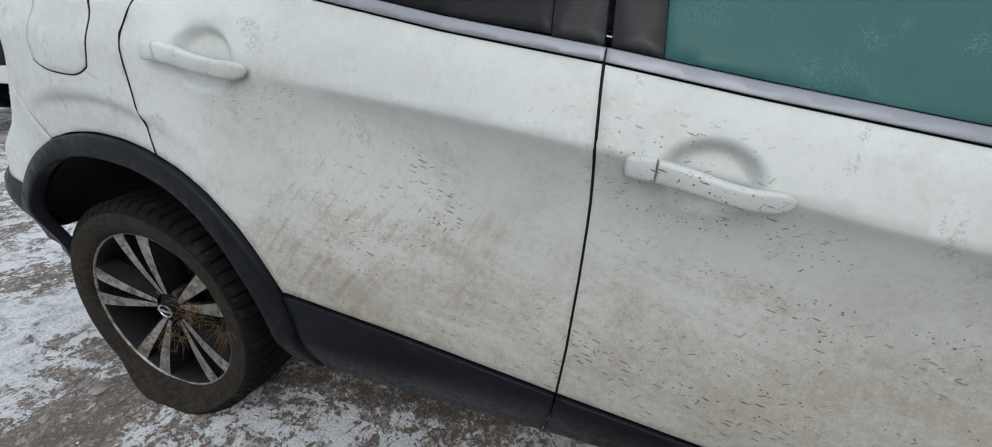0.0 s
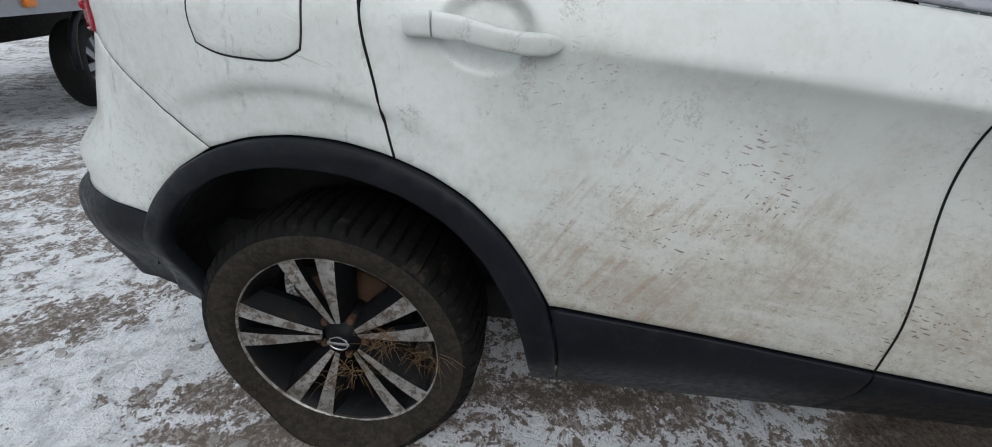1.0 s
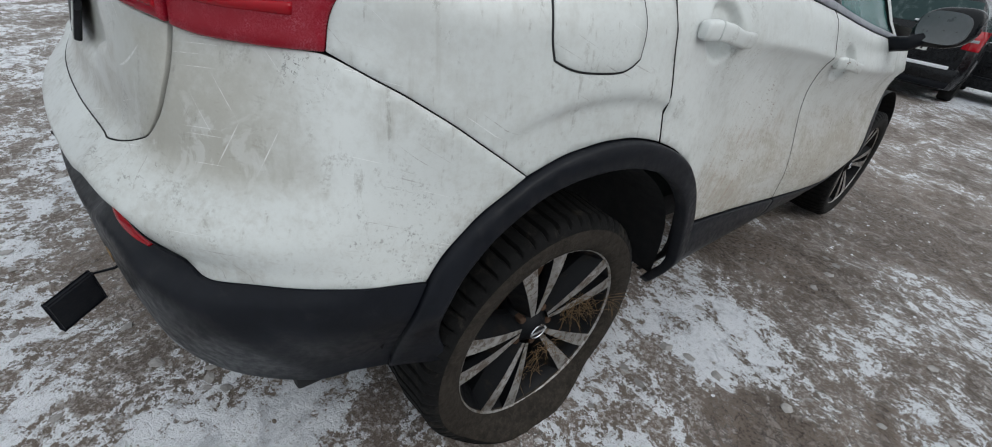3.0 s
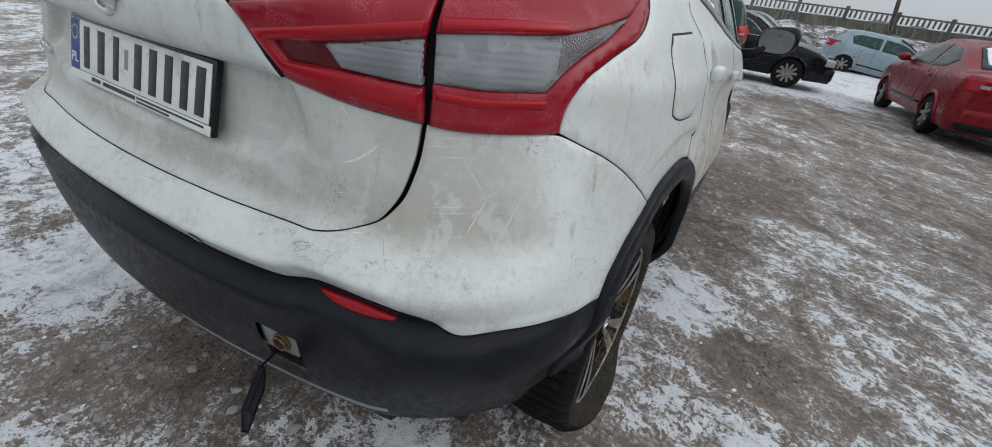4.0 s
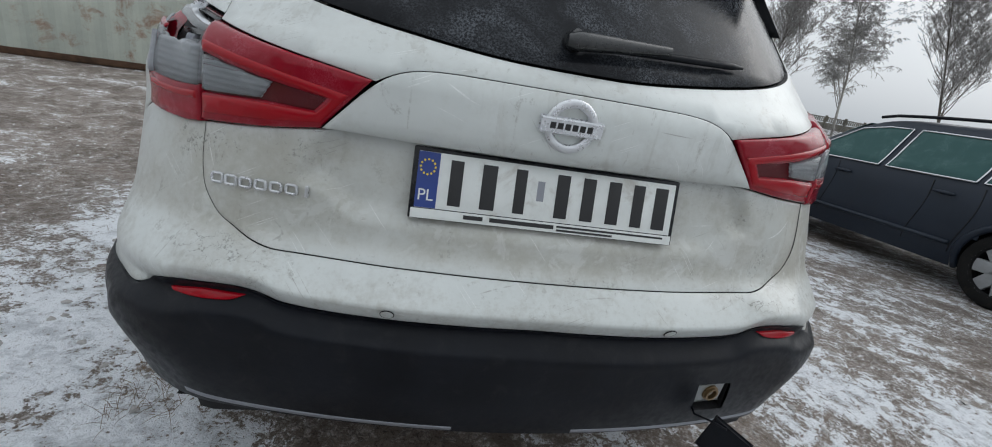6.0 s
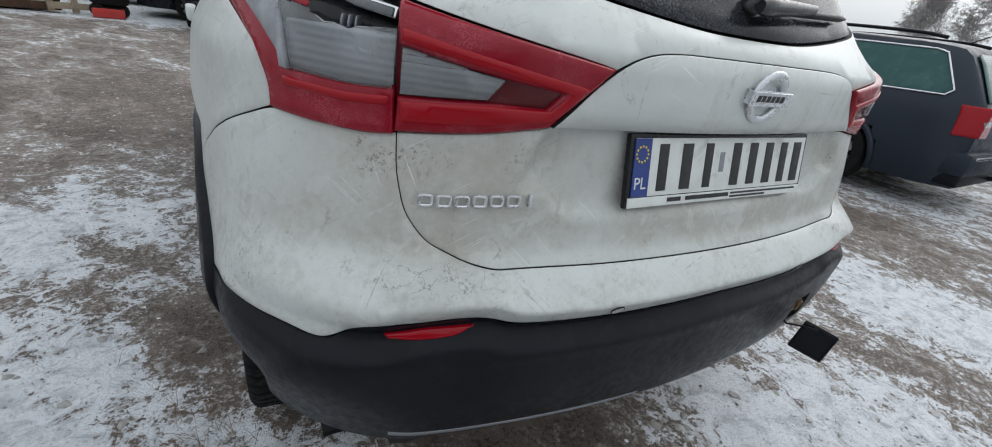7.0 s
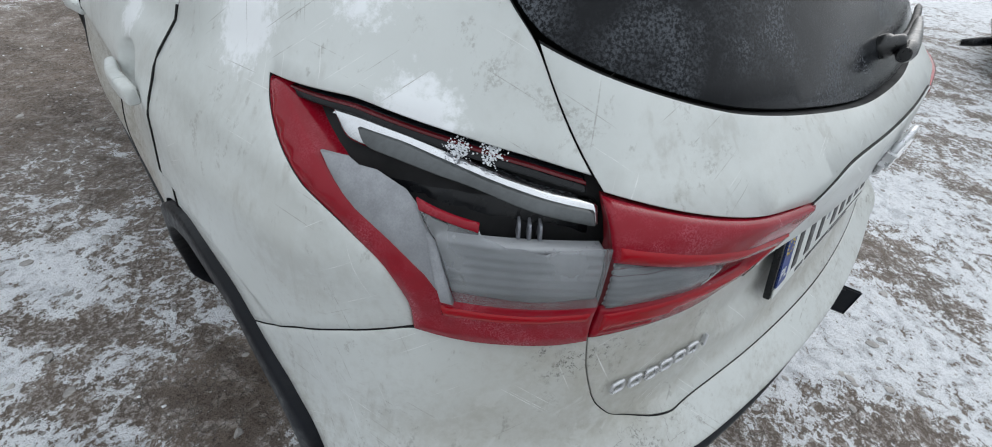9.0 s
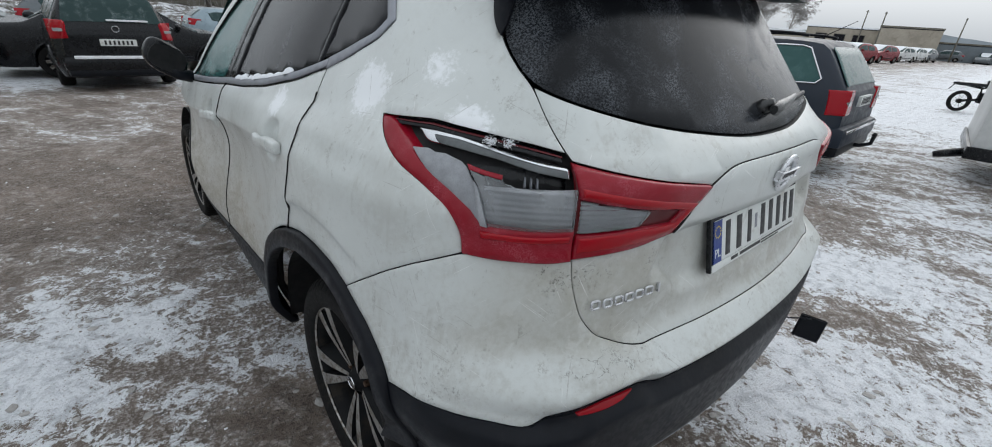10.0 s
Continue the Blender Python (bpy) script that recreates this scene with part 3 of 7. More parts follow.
LAMP_TOP = [(1.180, 1.170), (1.024, 1.180), (0.877, 1.170), (0.756, 1.159), (0.680, 1.149)]
HATCH_EDGE = [(0.680, 1.149), (0.711, 1.188), (0.756, 1.250)]
GLASS_SIDE = [(0.756, 1.250), (0.82, 1.285), (0.90, 1.335), (0.935, 1.38), (0.985, 1.485)]
HATCH_LOW = [(0.0, 0.766), (0.30, 0.764), (0.49, 0.766), (0.548, 0.777), (0.605, 0.802), (0.642, 0.848), (0.660, 0.910), (0.664, 0.962)]
LIP = [(0.0, 0.681), (0.27, 0.674), (0.41, 0.675), (0.475, 0.680), (0.508, 0.693), (0.545, 0.698), (0.64, 0.690), (0.685, 0.677), (0.712, 0.655), (0.728, 0.645), (0.742, 0.642), (0.758, 0.644), (0.80, 0.648), (0.90, 0.646), (1.020, 0.632)]
HANDLES = ((1.690, 1.000, 0.0), (2.633, 0.893, -0.02))


def cup(u, z):
    """The hollows behind the door handles."""
    a = abs(u)
    d = 0.0
    for cu, cz, _ in HANDLES:
        r = math.hypot((a - cu - 0.004) / 0.082, (z - cz - 0.004) / 0.062)
        d -= 0.024 * smooth(1.0, 0.62, r)
    return d


car = thing("car", "dirty white crossover, flat rear tyre, broken tail lamp", "car")


def strip_along(line, lower, upper):
    return [(u, z + lower) for u, z in line] + [(u, z + upper) for u, z in reversed(line)]


def car_side(s):
    def way(o):
        return o if s > 0 else mirrored(o)

    def put(name, outline, mat, parent=car, **k):
        return panel(name, way(outline), mat, parent, **k)

    arch_door = [p for p in ARCH_OUT if 1.56 < p[0] < 1.835]
    arch_quarter = [p for p in ARCH_OUT if 1.19 < p[0] <= 1.53]
    flare = [[(s * unroll(0.9, AXLE_R + q * math.cos(a)), HUB_Z + 0.02 + q * math.sin(a)) for a in np.arange(0.45, 2.7, 0.024)] for q in (0.533, 0.545, 0.557)]
    put("quarter_panel", BSEAM + LAMP_SIDE[1:] + LAMP_TOP[1:] + HATCH_EDGE[1:] + GLASS_SIDE[1:] + [(1.05, 1.498), (1.40, 1.498), (1.37, 1.45), (1.305, 1.388), (1.272, 1.345), (1.300, 1.307), (1.40, 1.258)]
        + SHUT[::-1] + arch_quarter[::-1], WHITE, step=0.015, gap=0.0014 if s > 0 else 0.0016, lines=flare)
    put("fuel_flap", [(1.208, 1.085), (1.200, 1.00), (1.212, 0.967), (1.245, 0.951), (1.31, 0.947), (1.37, 0.946), (1.397, 0.966), (1.404, 1.00), (1.398, 1.085), (1.38, 1.105), (1.23, 1.105)],
        WHITE, lift=lambda u, z: 0.0025, step=0.02, gap=0.0) if s > 0 else None
    put("flap_gap", [(1.205, 1.088), (1.1965, 1.00), (1.209, 0.965), (1.244, 0.9475), (1.31, 0.9435), (1.371, 0.9425), (1.400, 0.964), (1.4075, 1.00), (1.401, 1.088), (1.382, 1.109), (1.228, 1.109)],
        DARK, lift=lambda u, z: 0.0009, step=0.02, gap=0.0, lip=0.0005) if s > 0 else None
    edges = [[(s * (U1 + y - Y0), crease(y) + d) for y in np.arange(1.2, 3.2, 0.016)] for d in (-0.012, -0.0035, 0.0035)]
    low_line = [(1.830, 0.520), (2.11, 0.487), (2.457, 0.437)]
    rear_door = put("rear_door", SHUT + SILL[1:4] + MID[::-1] + low_line[1:2] + arch_door[::-1], WHITE, lift=cup, step=0.016, gap=0.0016 if s > 0 else 0.0042, lines=edges, fine=[(s * 1.69, 1.0, 0.11, 0.008)])
    front_door = put("front_door", MID + SILL[5:7] + FENDER[::-1] + [(2.90, 0.382)], WHITE, lift=cup, step=0.016, gap=0.0016 if s > 0 else 0.0042, lines=edges, fine=[(s * 2.633, 0.893, 0.11, 0.008)])
    put("door_cladding", [(1.832, 0.516), (2.11, 0.484), (2.457, 0.434), (2.448, 0.34), (2.43, 0.255), (1.868, 0.262), (1.858, 0.42)], BLACK_PLASTIC, rear_door, lift=lambda u, z: 0.006)
    put("door_cladding", [(2.457, 0.434), (2.90, 0.379), (3.38, 0.332), (3.40, 0.25), (2.43, 0.255), (2.448, 0.34)], BLACK_PLASTIC, front_door, lift=lambda u, z: 0.006)
    put("arch_trim", ARCH_OUT + ARCH_IN[::-1], BLACK_PLASTIC, lift=lambda u, z: 0.014, flange=0.03, step=0.022, lip=0.005)
    # front wing, with the arch round the front axle
    ua = U1 + AXLE_F - Y0
    def ring(r, a0, a1, n=14):
        return [(ua + r * math.cos(radians(a0 + (a1 - a0) * i / n)), HUB_F - 0.01 + r * math.sin(radians(a0 + (a1 - a0) * i / n))) for i in range(n + 1)]
    put("front_wing", FENDER[::-1] + [(3.38, 0.24)] + [(ua - 0.46, 0.22)] + ring(0.46, 178, 5)[1:] + [(ua + 0.62, 0.33), (ua + 0.80, 0.50), (ua + 0.78, 0.80), (ua + 0.40, 0.885)], WHITE)
    put("front_arch_trim", ring(0.46, 182, -2) + ring(0.405, -2, 182), BLACK_PLASTIC, lift=lambda u, z: 0.006, flange=0.03, lip=0.005)
    # glazing
    glass_low = [(u, z + 0.024) for u, z in SILL]
    put("side_window", [(2.36, glass_low[4][1] + 0.012)] + glass_low[3:0:-1] + [(1.60, 1.22), (1.60, 1.40), (1.75, 1.462), (2.33, 1.470)], DARK_GLASS, rear_door, lift=lambda u, z: -0.010, gap=0)
    put("quarter_window", [(1.585, 1.235), (1.52, 1.250), (1.42, 1.280), (1.325, 1.318), (1.300, 1.348), (1.335, 1.39), (1.40, 1.435), (1.585, 1.445)], DARK_GLASS, lift=lambda u, z: -0.008, gap=0)
    put("window_pillar", [(1.60, 1.215), (1.585, 1.225), (1.585, 1.45), (1.60, 1.45)], GLOSS_BLACK, rear_door, lift=lambda u, z: -0.004, gap=0)
    put("door_pillar", [(2.448, glass_low[4][1]), (2.36, glass_low[4][1] + 0.010), (2.33, 1.470), (2.41, 1.472)], GLOSS_BLACK, rear_door, lift=lambda u, z: -0.004, gap=0)
    put("door_pillar", [(2.458, glass_low[4][1]), (2.540, glass_low[4][1] - 0.012), (2.50, 1.470), (2.42, 1.472)], GLOSS_BLACK, front_door, lift=lambda u, z: -0.004, gap=0)
    put("side_window", [(2.540, glass_low[4][1] - 0.012)] + glass_low[5:7] + [(3.33, 0.973), (3.15, 1.16), (2.92, 1.36), (2.75, 1.445), (2.50, 1.470)], TEAL_GLASS, front_door, lift=lambda u, z: -0.010, gap=0)
    put("window_trim", strip_along(SILL[:5], 0.001, 0.024), SATIN_SILVER, rear_door, lift=lambda u, z: 0.004, step=0.012, gap=0.001)
    put("window_trim", strip_along(SILL[4:], 0.001, 0.024), SATIN_SILVER, front_door, lift=lambda u, z: 0.004, step=0.012, gap=0.001)
    put("window_trim", [(1.512, 1.217), (1.40, 1.259), (1.300, 1.309), (1.273, 1.346), (1.306, 1.388), (1.371, 1.450), (1.40, 1.470), (1.42, 1.452), (1.40, 1.436), (1.335, 1.391), (1.299, 1.348), (1.324, 1.317), (1.42, 1.279), (1.52, 1.245)],
        SATIN_SILVER, lift=lambda u, z: 0.003, step=0.012, gap=0.0)
    put("roof_side", [(0.99, 1.499), (1.40, 1.470), (1.75, 1.464), (2.50, 1.472), (2.75, 1.447), (2.95, 1.36), (3.17, 1.16), (3.35, 0.955), (3.42, 0.955), (3.22, 1.20), (3.02, 1.40), (2.80, 1.50), (1.8, 1.512), (1.05, 1.512)], WHITE)
    # black bars in the shut lines: the seals, and the gap's shadow painted dark
    for line in (SHUT[:7], MID):
        pts = [line[0]]
        for a, b in zip(line, line[1:]):
            k = max(2, int(math.dist(a, b) / 0.02))
            pts += [(a[0] + (b[0] - a[0]) * i / k, a[1] + (b[1] - a[1]) * i / k) for i in range(1, k + 1)]
        bm = bmesh.new()
        tube(bm, [spot(s * u, z, -0.0022 if s > 0 else -0.0008) for u, z in pts], 0.0030 if s > 0 else 0.0036, 6)
        part("seal_gap_shade", bm, RUBBER, rear_door)
    # door handles: a fixed cap and the grip
    for door, (cu, cz, tilt) in zip((rear_door, front_door), HANDLES):
        N = 20
        grip = None
        for name, rows in (("door_handle", ((-0.0735, 0.0165, 0.011), (-0.072, 0.0185, 0.0125), (-0.03, 0.0180, 0.0125), (0.02, 0.0165, 0.0115), (0.06, 0.0165, 0.011), (0.095, 0.0165, 0.010), (0.112, 0.0125, 0.007), (0.121, 0.005, 0.003))),
                           ("handle_cap", ((-0.122, 0.004, 0.003), (-0.120, 0.0135, 0.009), (-0.114, 0.0175, 0.0115), (-0.078, 0.0187, 0.0125), (-0.0762, 0.0168, 0.011)))):
            bm = bmesh.new()
            rings = []
            for d, h, w in rows:
                p = Vector(spot(s * (cu + d), cz, 0.0))
                sag = 0.005 * math.sin((d + 0.12) / 0.24 * math.pi * 2) - 0.085 * d
                mid_x = p.x + s * (0.008 + 0.012 * (1 - (d / 0.125) ** 2))
                ring = []
                for k in range(N):
                    c, e = math.cos(2 * math.pi * k / N), math.sin(2 * math.pi * k / N)
                    ring.append(bm.verts.new((mid_x + s * w * math.copysign(abs(c) ** 0.55, c), p.y, cz + sag + h * math.copysign(abs(e) ** 0.55, e))))
                rings.append(ring)
            for a, b in zip(rings, rings[1:]):
                for k in range(N):
                    bm.faces.new((a[k], a[(k + 1) % N], b[(k + 1) % N], b[k]))
            bm.faces.new(rings[0]), bm.faces.new(rings[-1][::-1])
            bmesh.ops.recalc_face_normals(bm, faces=bm.faces)
            part(name, bm, WHITE, door)


car_side(1)
car_side(-1)


def sill_snow(u0, u1, thick):
    """Snow left lying along a window sill."""
    bm = bmesh.new()
    rings = []
    for i in range(61):
        u = u0 + (u1 - u0) * i / 60
        y = abs(u) - U1 + Y0
        z = curve(abs(u), SILL) + 0.026
        k = thick * max(0.15, 0.6 + 1.1 * noise.noise(Vector((u * 18, 0, 3)))) * min(1, i / 4, (60 - i) / 4) + 0.001
        rings.append([bm.verts.new(spot(u, z + k * 1.3 * math.sin(a), -0.002 + k * math.cos(a) + 0.002 * noise.noise(Vector((u * 60, a, 0))))) for a in (-0.3, 0.3, 0.9, 1.5, 2.2)])
    for a, b in zip(rings, rings[1:]):
        for k in range(4):
            bm.faces.new((a[k], a[k + 1], b[k + 1], b[k]))
    bmesh.ops.recalc_face_normals(bm, faces=bm.faces)
    return bm




SILL_SNOW = [(-2.34, -1.72, 0.011), (1.63, 1.86, 0.010)]


def both(line):
    """A half outline from the centre line, carried to the other side."""
    return [(-u, z) for u, z in reversed(line)] + line[1:]


LAMP_LOW = [(0.664, 0.962), (0.71, 0.957), (0.80, 0.958), (0.885, 0.960)]
right_edge = HATCH_LOW + LAMP_LOW[1:] + BSEAM[::-1][1:] + [(1.106, 0.735), (1.046, 0.675), (1.020, 0.632)]
# the shelf of the bumper breaks sharply over its upright lower band
break_lines = [[(u, z + lip_rise(u)) for u in np.arange(-0.66, 0.661, 0.011)] for z in (0.703, 0.7085, 0.7135, 0.719)]
panel("rear_bumper", both(right_edge) + both(LIP)[::-1][1:-1], WHITE, car, step=0.013, gap=0.0008, lip=0.0012, lines=break_lines)
TOW = [(0.405, 0.563), (0.490, 0.560), (0.502, 0.478), (0.415, 0.483)]
LOW_EDGE = [(0.0, 0.420), (0.30, 0.420), (0.55, 0.418), (0.68, 0.416), (0.80, 0.424), (0.90, 0.424), (0.965, 0.412)]


def ridge_at(z):
    """Where the ridge from the lip's corner down to the wheel runs."""
    return 0.742 + 0.55 * (0.645 - z)


def ridge(u, z):
    """The cover's rear face meets its side in a ridge."""
    d = ridge_at(z) - abs(u)
    k = max(0.0, 1 - d / 0.17) if d > 0 else max(0.0, 1 + d / 0.045)
    return 0.003 + 0.009 * k * smooth(0.650, 0.600, z)




def cover_mesh():
    """The bumper's black cover, row by row from the lip down, open round the towing eye."""
    ends = [(1.020, 0.632), (0.995, 0.56), (0.965, 0.412)]
    low = [(u, z) for u, z in LOW_EDGE]
    vs = [0.40 * (i / 30) for i in range(30)] + [0.40 + 0.60 * i / 22 for i in range(23)]
    cols = np.linspace(-1, 1, 215)
    def at(s, v):
        zt = 0.632 + (0.412 - 0.632) * v
        ue = curve(-zt, [(-z, u) for u, z in ends])
        u = s * ue
        top, bot = straight(abs(s) * 1.020, LIP), straight(abs(s) * 0.965, low)
        return u, top + (bot - top) * v
    grid = [[at(s, v) for s in cols] for v in vs]
    hole = [[bool(within(np.array([u]), np.array([z]), TOW)[0]) for u, z in row] for row in grid]
    bm = bmesh.new()
    rows = []
    for r, row in enumerate(grid):
        out = []
        for c, (u, z) in enumerate(row):
            near = [hole[a][b] for a in range(max(0, r - 1), min(len(vs), r + 2)) for b in range(max(0, c - 1), min(len(cols), c + 2))]
            if not hole[r][c] and any(near):
                u, z = nearest_on(u, z, TOW)
            out.append(bm.verts.new(spot(u, z, ridge(u, z))))
        rows.append(out)
    first = [bm.verts.new(spot(u, z + 0.001, -0.03)) for u, z in grid[0]]
    last = [bm.verts.new(spot(u, z - 0.004, ridge(u, z) - 0.022)) for u, z in grid[-1]]
    for a, b in zip([first] + rows, rows + [last]):
        for c in range(len(cols) - 1):
            bm.faces.new((a[c], b[c], b[c + 1], a[c + 1]))
    inn = {rows[r][c] for r in range(len(vs)) for c in range(len(cols)) if hole[r][c]}
    bmesh.ops.delete(bm, geom=list(inn), context="VERTS")
    bmesh.ops.recalc_face_normals(bm, faces=bm.faces)
    return bm


def straight(v, knots):
    for (a, p), (b, q) in zip(knots, knots[1:]):
        if v <= b:
            return p + (q - p) * smooth_ends((v - a) / (b - a))
    return knots[-1][1]


def smooth_ends(f):
    f = min(1.0, max(0.0, f))
    return 0.5 * f + 0.5 * f * f * (3 - 2 * f)


def nearest_on(u, z, poly):
    best = None
    for (a, b), (c, d) in zip(poly, poly[1:] + poly[:1]):
        f = max(0.0, min(1.0, ((u - a) * (c - a) + (z - b) * (d - b)) / ((c - a) ** 2 + (d - b) ** 2)))
        q = (a + (c - a) * f, b + (d - b) * f)
        k = math.dist(q, (u, z))
        if best is None or k < best[0]:
            best = (k, q)
    return best[1]


part("bumper_cover", cover_mesh(), BLACK_PLASTIC, car)

# tailgate: lower skin, garnish with the badge, upper skin
INNER_LOW = [(0.664, 0.962), (0.53, 0.976), (0.43, 0.990)]
INNER_TOP = [(0.345, 1.088), (0.50, 1.113), (0.672, 1.140)]
GARNISH_LOW = [(0.0, 0.992), (0.26, 0.990), (0.42, 0.992)]
GARNISH_TOP = [(0.0, 1.121), (0.22, 1.120), (0.285, 1.115), (0.318, 1.104), (0.343, 1.086)]
recess = [[(s * (q + 0.50 * (0.985 - z)), z) for z in np.arange(0.845, 0.983, 0.011)] for s in (1, -1) for q in (0.398, 0.408, 0.430, 0.440)]
tailgate = panel("tailgate", [(u - 0.0075 * smooth(0.77, 0.86, z) if u > 0.5 else u, z) for u, z in both(HATCH_LOW + INNER_LOW[1:])] + both(GARNISH_LOW)[::-1][1:-1], WHITE, car, step=0.012, gap=0.0008, lip=0.0012, lines=recess)
tailgate.data.materials[1] = WHITE
panel("tailgate_garnish", both(GARNISH_TOP + [(0.429, 0.993)]) + both(GARNISH_LOW)[::-1][1:-1], WHITE, tailgate, lift=lambda u, z: 0.003 + 0.010 * smooth(1.07, 1.0, z), gap=0.0005, lip=0.0012, flange=0.03)
GLASS_LOW = [(0.0, 1.154), (0.12, 1.155), (0.217, 1.163), (0.363, 1.180), (0.524, 1.207), (0.666, 1.231), (0.756, 1.250)]
panel("tailgate_top", both(GARNISH_TOP + INNER_TOP + [(0.680, 1.149)] + HATCH_EDGE[1:]) + both(GLASS_LOW)[::-1][1:-1], WHITE, tailgate, gap=0.0006, lip=0.0012)
panel("rear_window", both(GLASS_LOW + GLASS_SIDE[1:]) + [(-0.6, 1.50), (0.0, 1.503), (0.6, 1.50)][::-1], REAR_GLASS, tailgate, lift=lambda u, z: -0.005, gap=0.004)

# inner shell: closes the gaps and the cabin from behind
shell_arch = [(u, z) for u, z in ARCH_OUT]
ua = U1 + AXLE_F - Y0
front_arch = [(ua + 0.44 * math.cos(radians(a)), HUB_F + 0.44 * math.sin(radians(a))) for a in range(180, -1, -15)]
half = [(0.0, 0.44), (0.5, 0.44), (0.90, 0.47)] + shell_arch[1:] + [(1.95, 0.27), (3.3, 0.27)] + front_arch + [(ua + 0.7, 0.35)]
part("inner_shell", sheet_mesh(both(half) + both([(0.0, 1.16), (0.7, 1.21), (1.2, 1.16), (1.6, 1.09), (2.4, 1.03), (3.3, 0.93), (ua + 0.7, 0.80)])[::-1], on_skin(lambda u, z: -0.035), step=0.06, gap=0), DARK, car)


def box(bm, a, b, bev=0.0, m=None):
    """A box between two corners, with worn edges."""
    r = bmesh.ops.create_cube(bm, size=1.0)
    vs = r["verts"]
    for v in vs:
        v.co = Vector([(a[i] + b[i]) / 2 + v.co[i] * (b[i] - a[i]) for i in range(3)])
    if m is not None:
        for v in vs:
            v.co = m @ v.co
    if bev:
        es = list({e for v in vs for e in v.link_edges})
        bmesh.ops.bevel(bm, geom=es, offset=bev, segments=2, affect="EDGES", profile=0.6)


def lathe(bm, rows, n=48, turn=None, closed=False):
    """Turns (radius, height) rows about the z axis."""
    rings = []
    for r, h in rows:
        if r < 1e-5:
            rings.append([bm.verts.new((0, 0, h))])
        else:
            rings.append([bm.verts.new((r * math.cos(2 * math.pi * k / n), r * math.sin(2 * math.pi * k / n), h)) for k in range(n)])
    pairs = list(zip(rings, rings[1:])) + ([(rings[-1], rings[0])] if closed else [])
    for a, b in pairs:
        for k in range(n):
            j = (k + 1) % n
            if len(a) == 1 and len(b) > 1:
                bm.faces.new((a[0], b[j], b[k]))
            elif len(b) == 1 and len(a) > 1:
                bm.faces.new((a[k], a[j], b[0]))
            elif len(a) > 1:
                bm.faces.new((a[k], a[j], b[j], b[k]))
    if turn is not None:
        bmesh.ops.transform(bm, matrix=turn, verts=[v for r in rings for v in r])
    return rings


def prism(bm, outline, depth, m, bev=0.0):
    """A flat outline (x, y) given depth along z, placed by m."""
    if area(outline) < 0:
        outline = outline[::-1]
    lo = [bm.verts.new((x, y, 0)) for x, y in outline]
    hi = [bm.verts.new((x, y, depth)) for x, y in outline]
    n = len(lo)
    fs = [bm.faces.new(lo[::-1]), bm.faces.new(hi)] + [bm.faces.new((lo[i], lo[(i + 1) % n], hi[(i + 1) % n], hi[i])) for i in range(n)]
    if bev:
        r = bmesh.ops.bevel(bm, geom=list(fs[1].edges), offset=bev, segments=2, affect="EDGES", profile=0.5)
    vs = {v for f in bm.faces for v in f.verts if not v.tag}
    for v in vs:
        v.co = m @ v.co
        v.tag = True


# roof, windscreen, bonnet and nose
def roof_sheet(y0, y1, za, zb, crown, wa, wb, n=10, m=14):
    bm = bmesh.new()
    grid = []
    for i in range(n + 1):
        f = i / n
        y = y0 + (y1 - y0) * f
        w, z = wa + (wb - wa) * f, za + (zb - za) * f
        grid.append([bm.verts.new((w * (2 * j / m - 1), y - 0.10 * (2 * j / m - 1) ** 2 * (1 if za > zb else 0), z + crown * (1 - (2 * j / m - 1) ** 2))) for j in range(m + 1)])
    for a, b in zip(grid, grid[1:]):
        for j in range(m):
            bm.faces.new((a[j], a[j + 1], b[j + 1], b[j]))
    return bm


part("roof", roof_sheet(0.44, 2.55, 1.512, 1.512, 0.06, 0.64, 0.66), WHITE, car)
part("windscreen", roof_sheet(2.55, 3.30, 1.500, 0.98, 0.05, 0.58, 0.70), TEAL_GLASS, car)
part("bonnet", roof_sheet(3.28, 4.12, 0.985, 0.80, 0.05, 0.80, 0.66), WHITE, car)
bm = bmesh.new()
box(bm, (-0.60, 3.95, 0.30), (0.60, 4.20, 0.80), 0.10)
part("front_bumper", bm, WHITE, car)
bm = bmesh.new()
box(bm, (-0.62, 0.55, 0.22), (0.62, 3.9, 0.34), 0.03)
box(bm, (-0.66, 0.16, 0.36), (0.66, 0.60, 0.50), 0.04)
box(bm, (-0.60, 0.3, 0.34), (0.60, 1.3, 0.75), 0.04)
for s in (-1, 1):
    box(bm, (s * 0.55, 0.36, 0.48), (s * 0.84, 0.43, 0.62), 0.01)
    box(bm, (s * 0.45, 0.30, 0.30), (s * 0.74, 0.36, 0.60), 0.01)
part("underbody", bm, DARK, car)

# spoiler over the rear window, with a fin down each side
bm = bmesh.new()
rows = []
for i in range(25):
    x = -0.60 + 1.2 * i / 24
    y = 0.335 + 0.16 * x * x
    rows.append([bm.verts.new(p) for p in ((x, y, 1.480), (x, y + 0.004, 1.505), (x, y + 0.16, 1.545), (x, y + 0.20, 1.50), (x, y + 0.10, 1.478))])
for a, b in zip(rows, rows[1:]):
    for k in range(5):
        bm.faces.new((a[k], a[(k + 1) % 5], b[(k + 1) % 5], b[k]))
bm.faces.new(rows[0]), bm.faces.new(rows[-1][::-1])
bmesh.ops.recalc_face_normals(bm, faces=bm.faces)
spoiler = part("spoiler", bm, BLACK_PLASTIC, car)
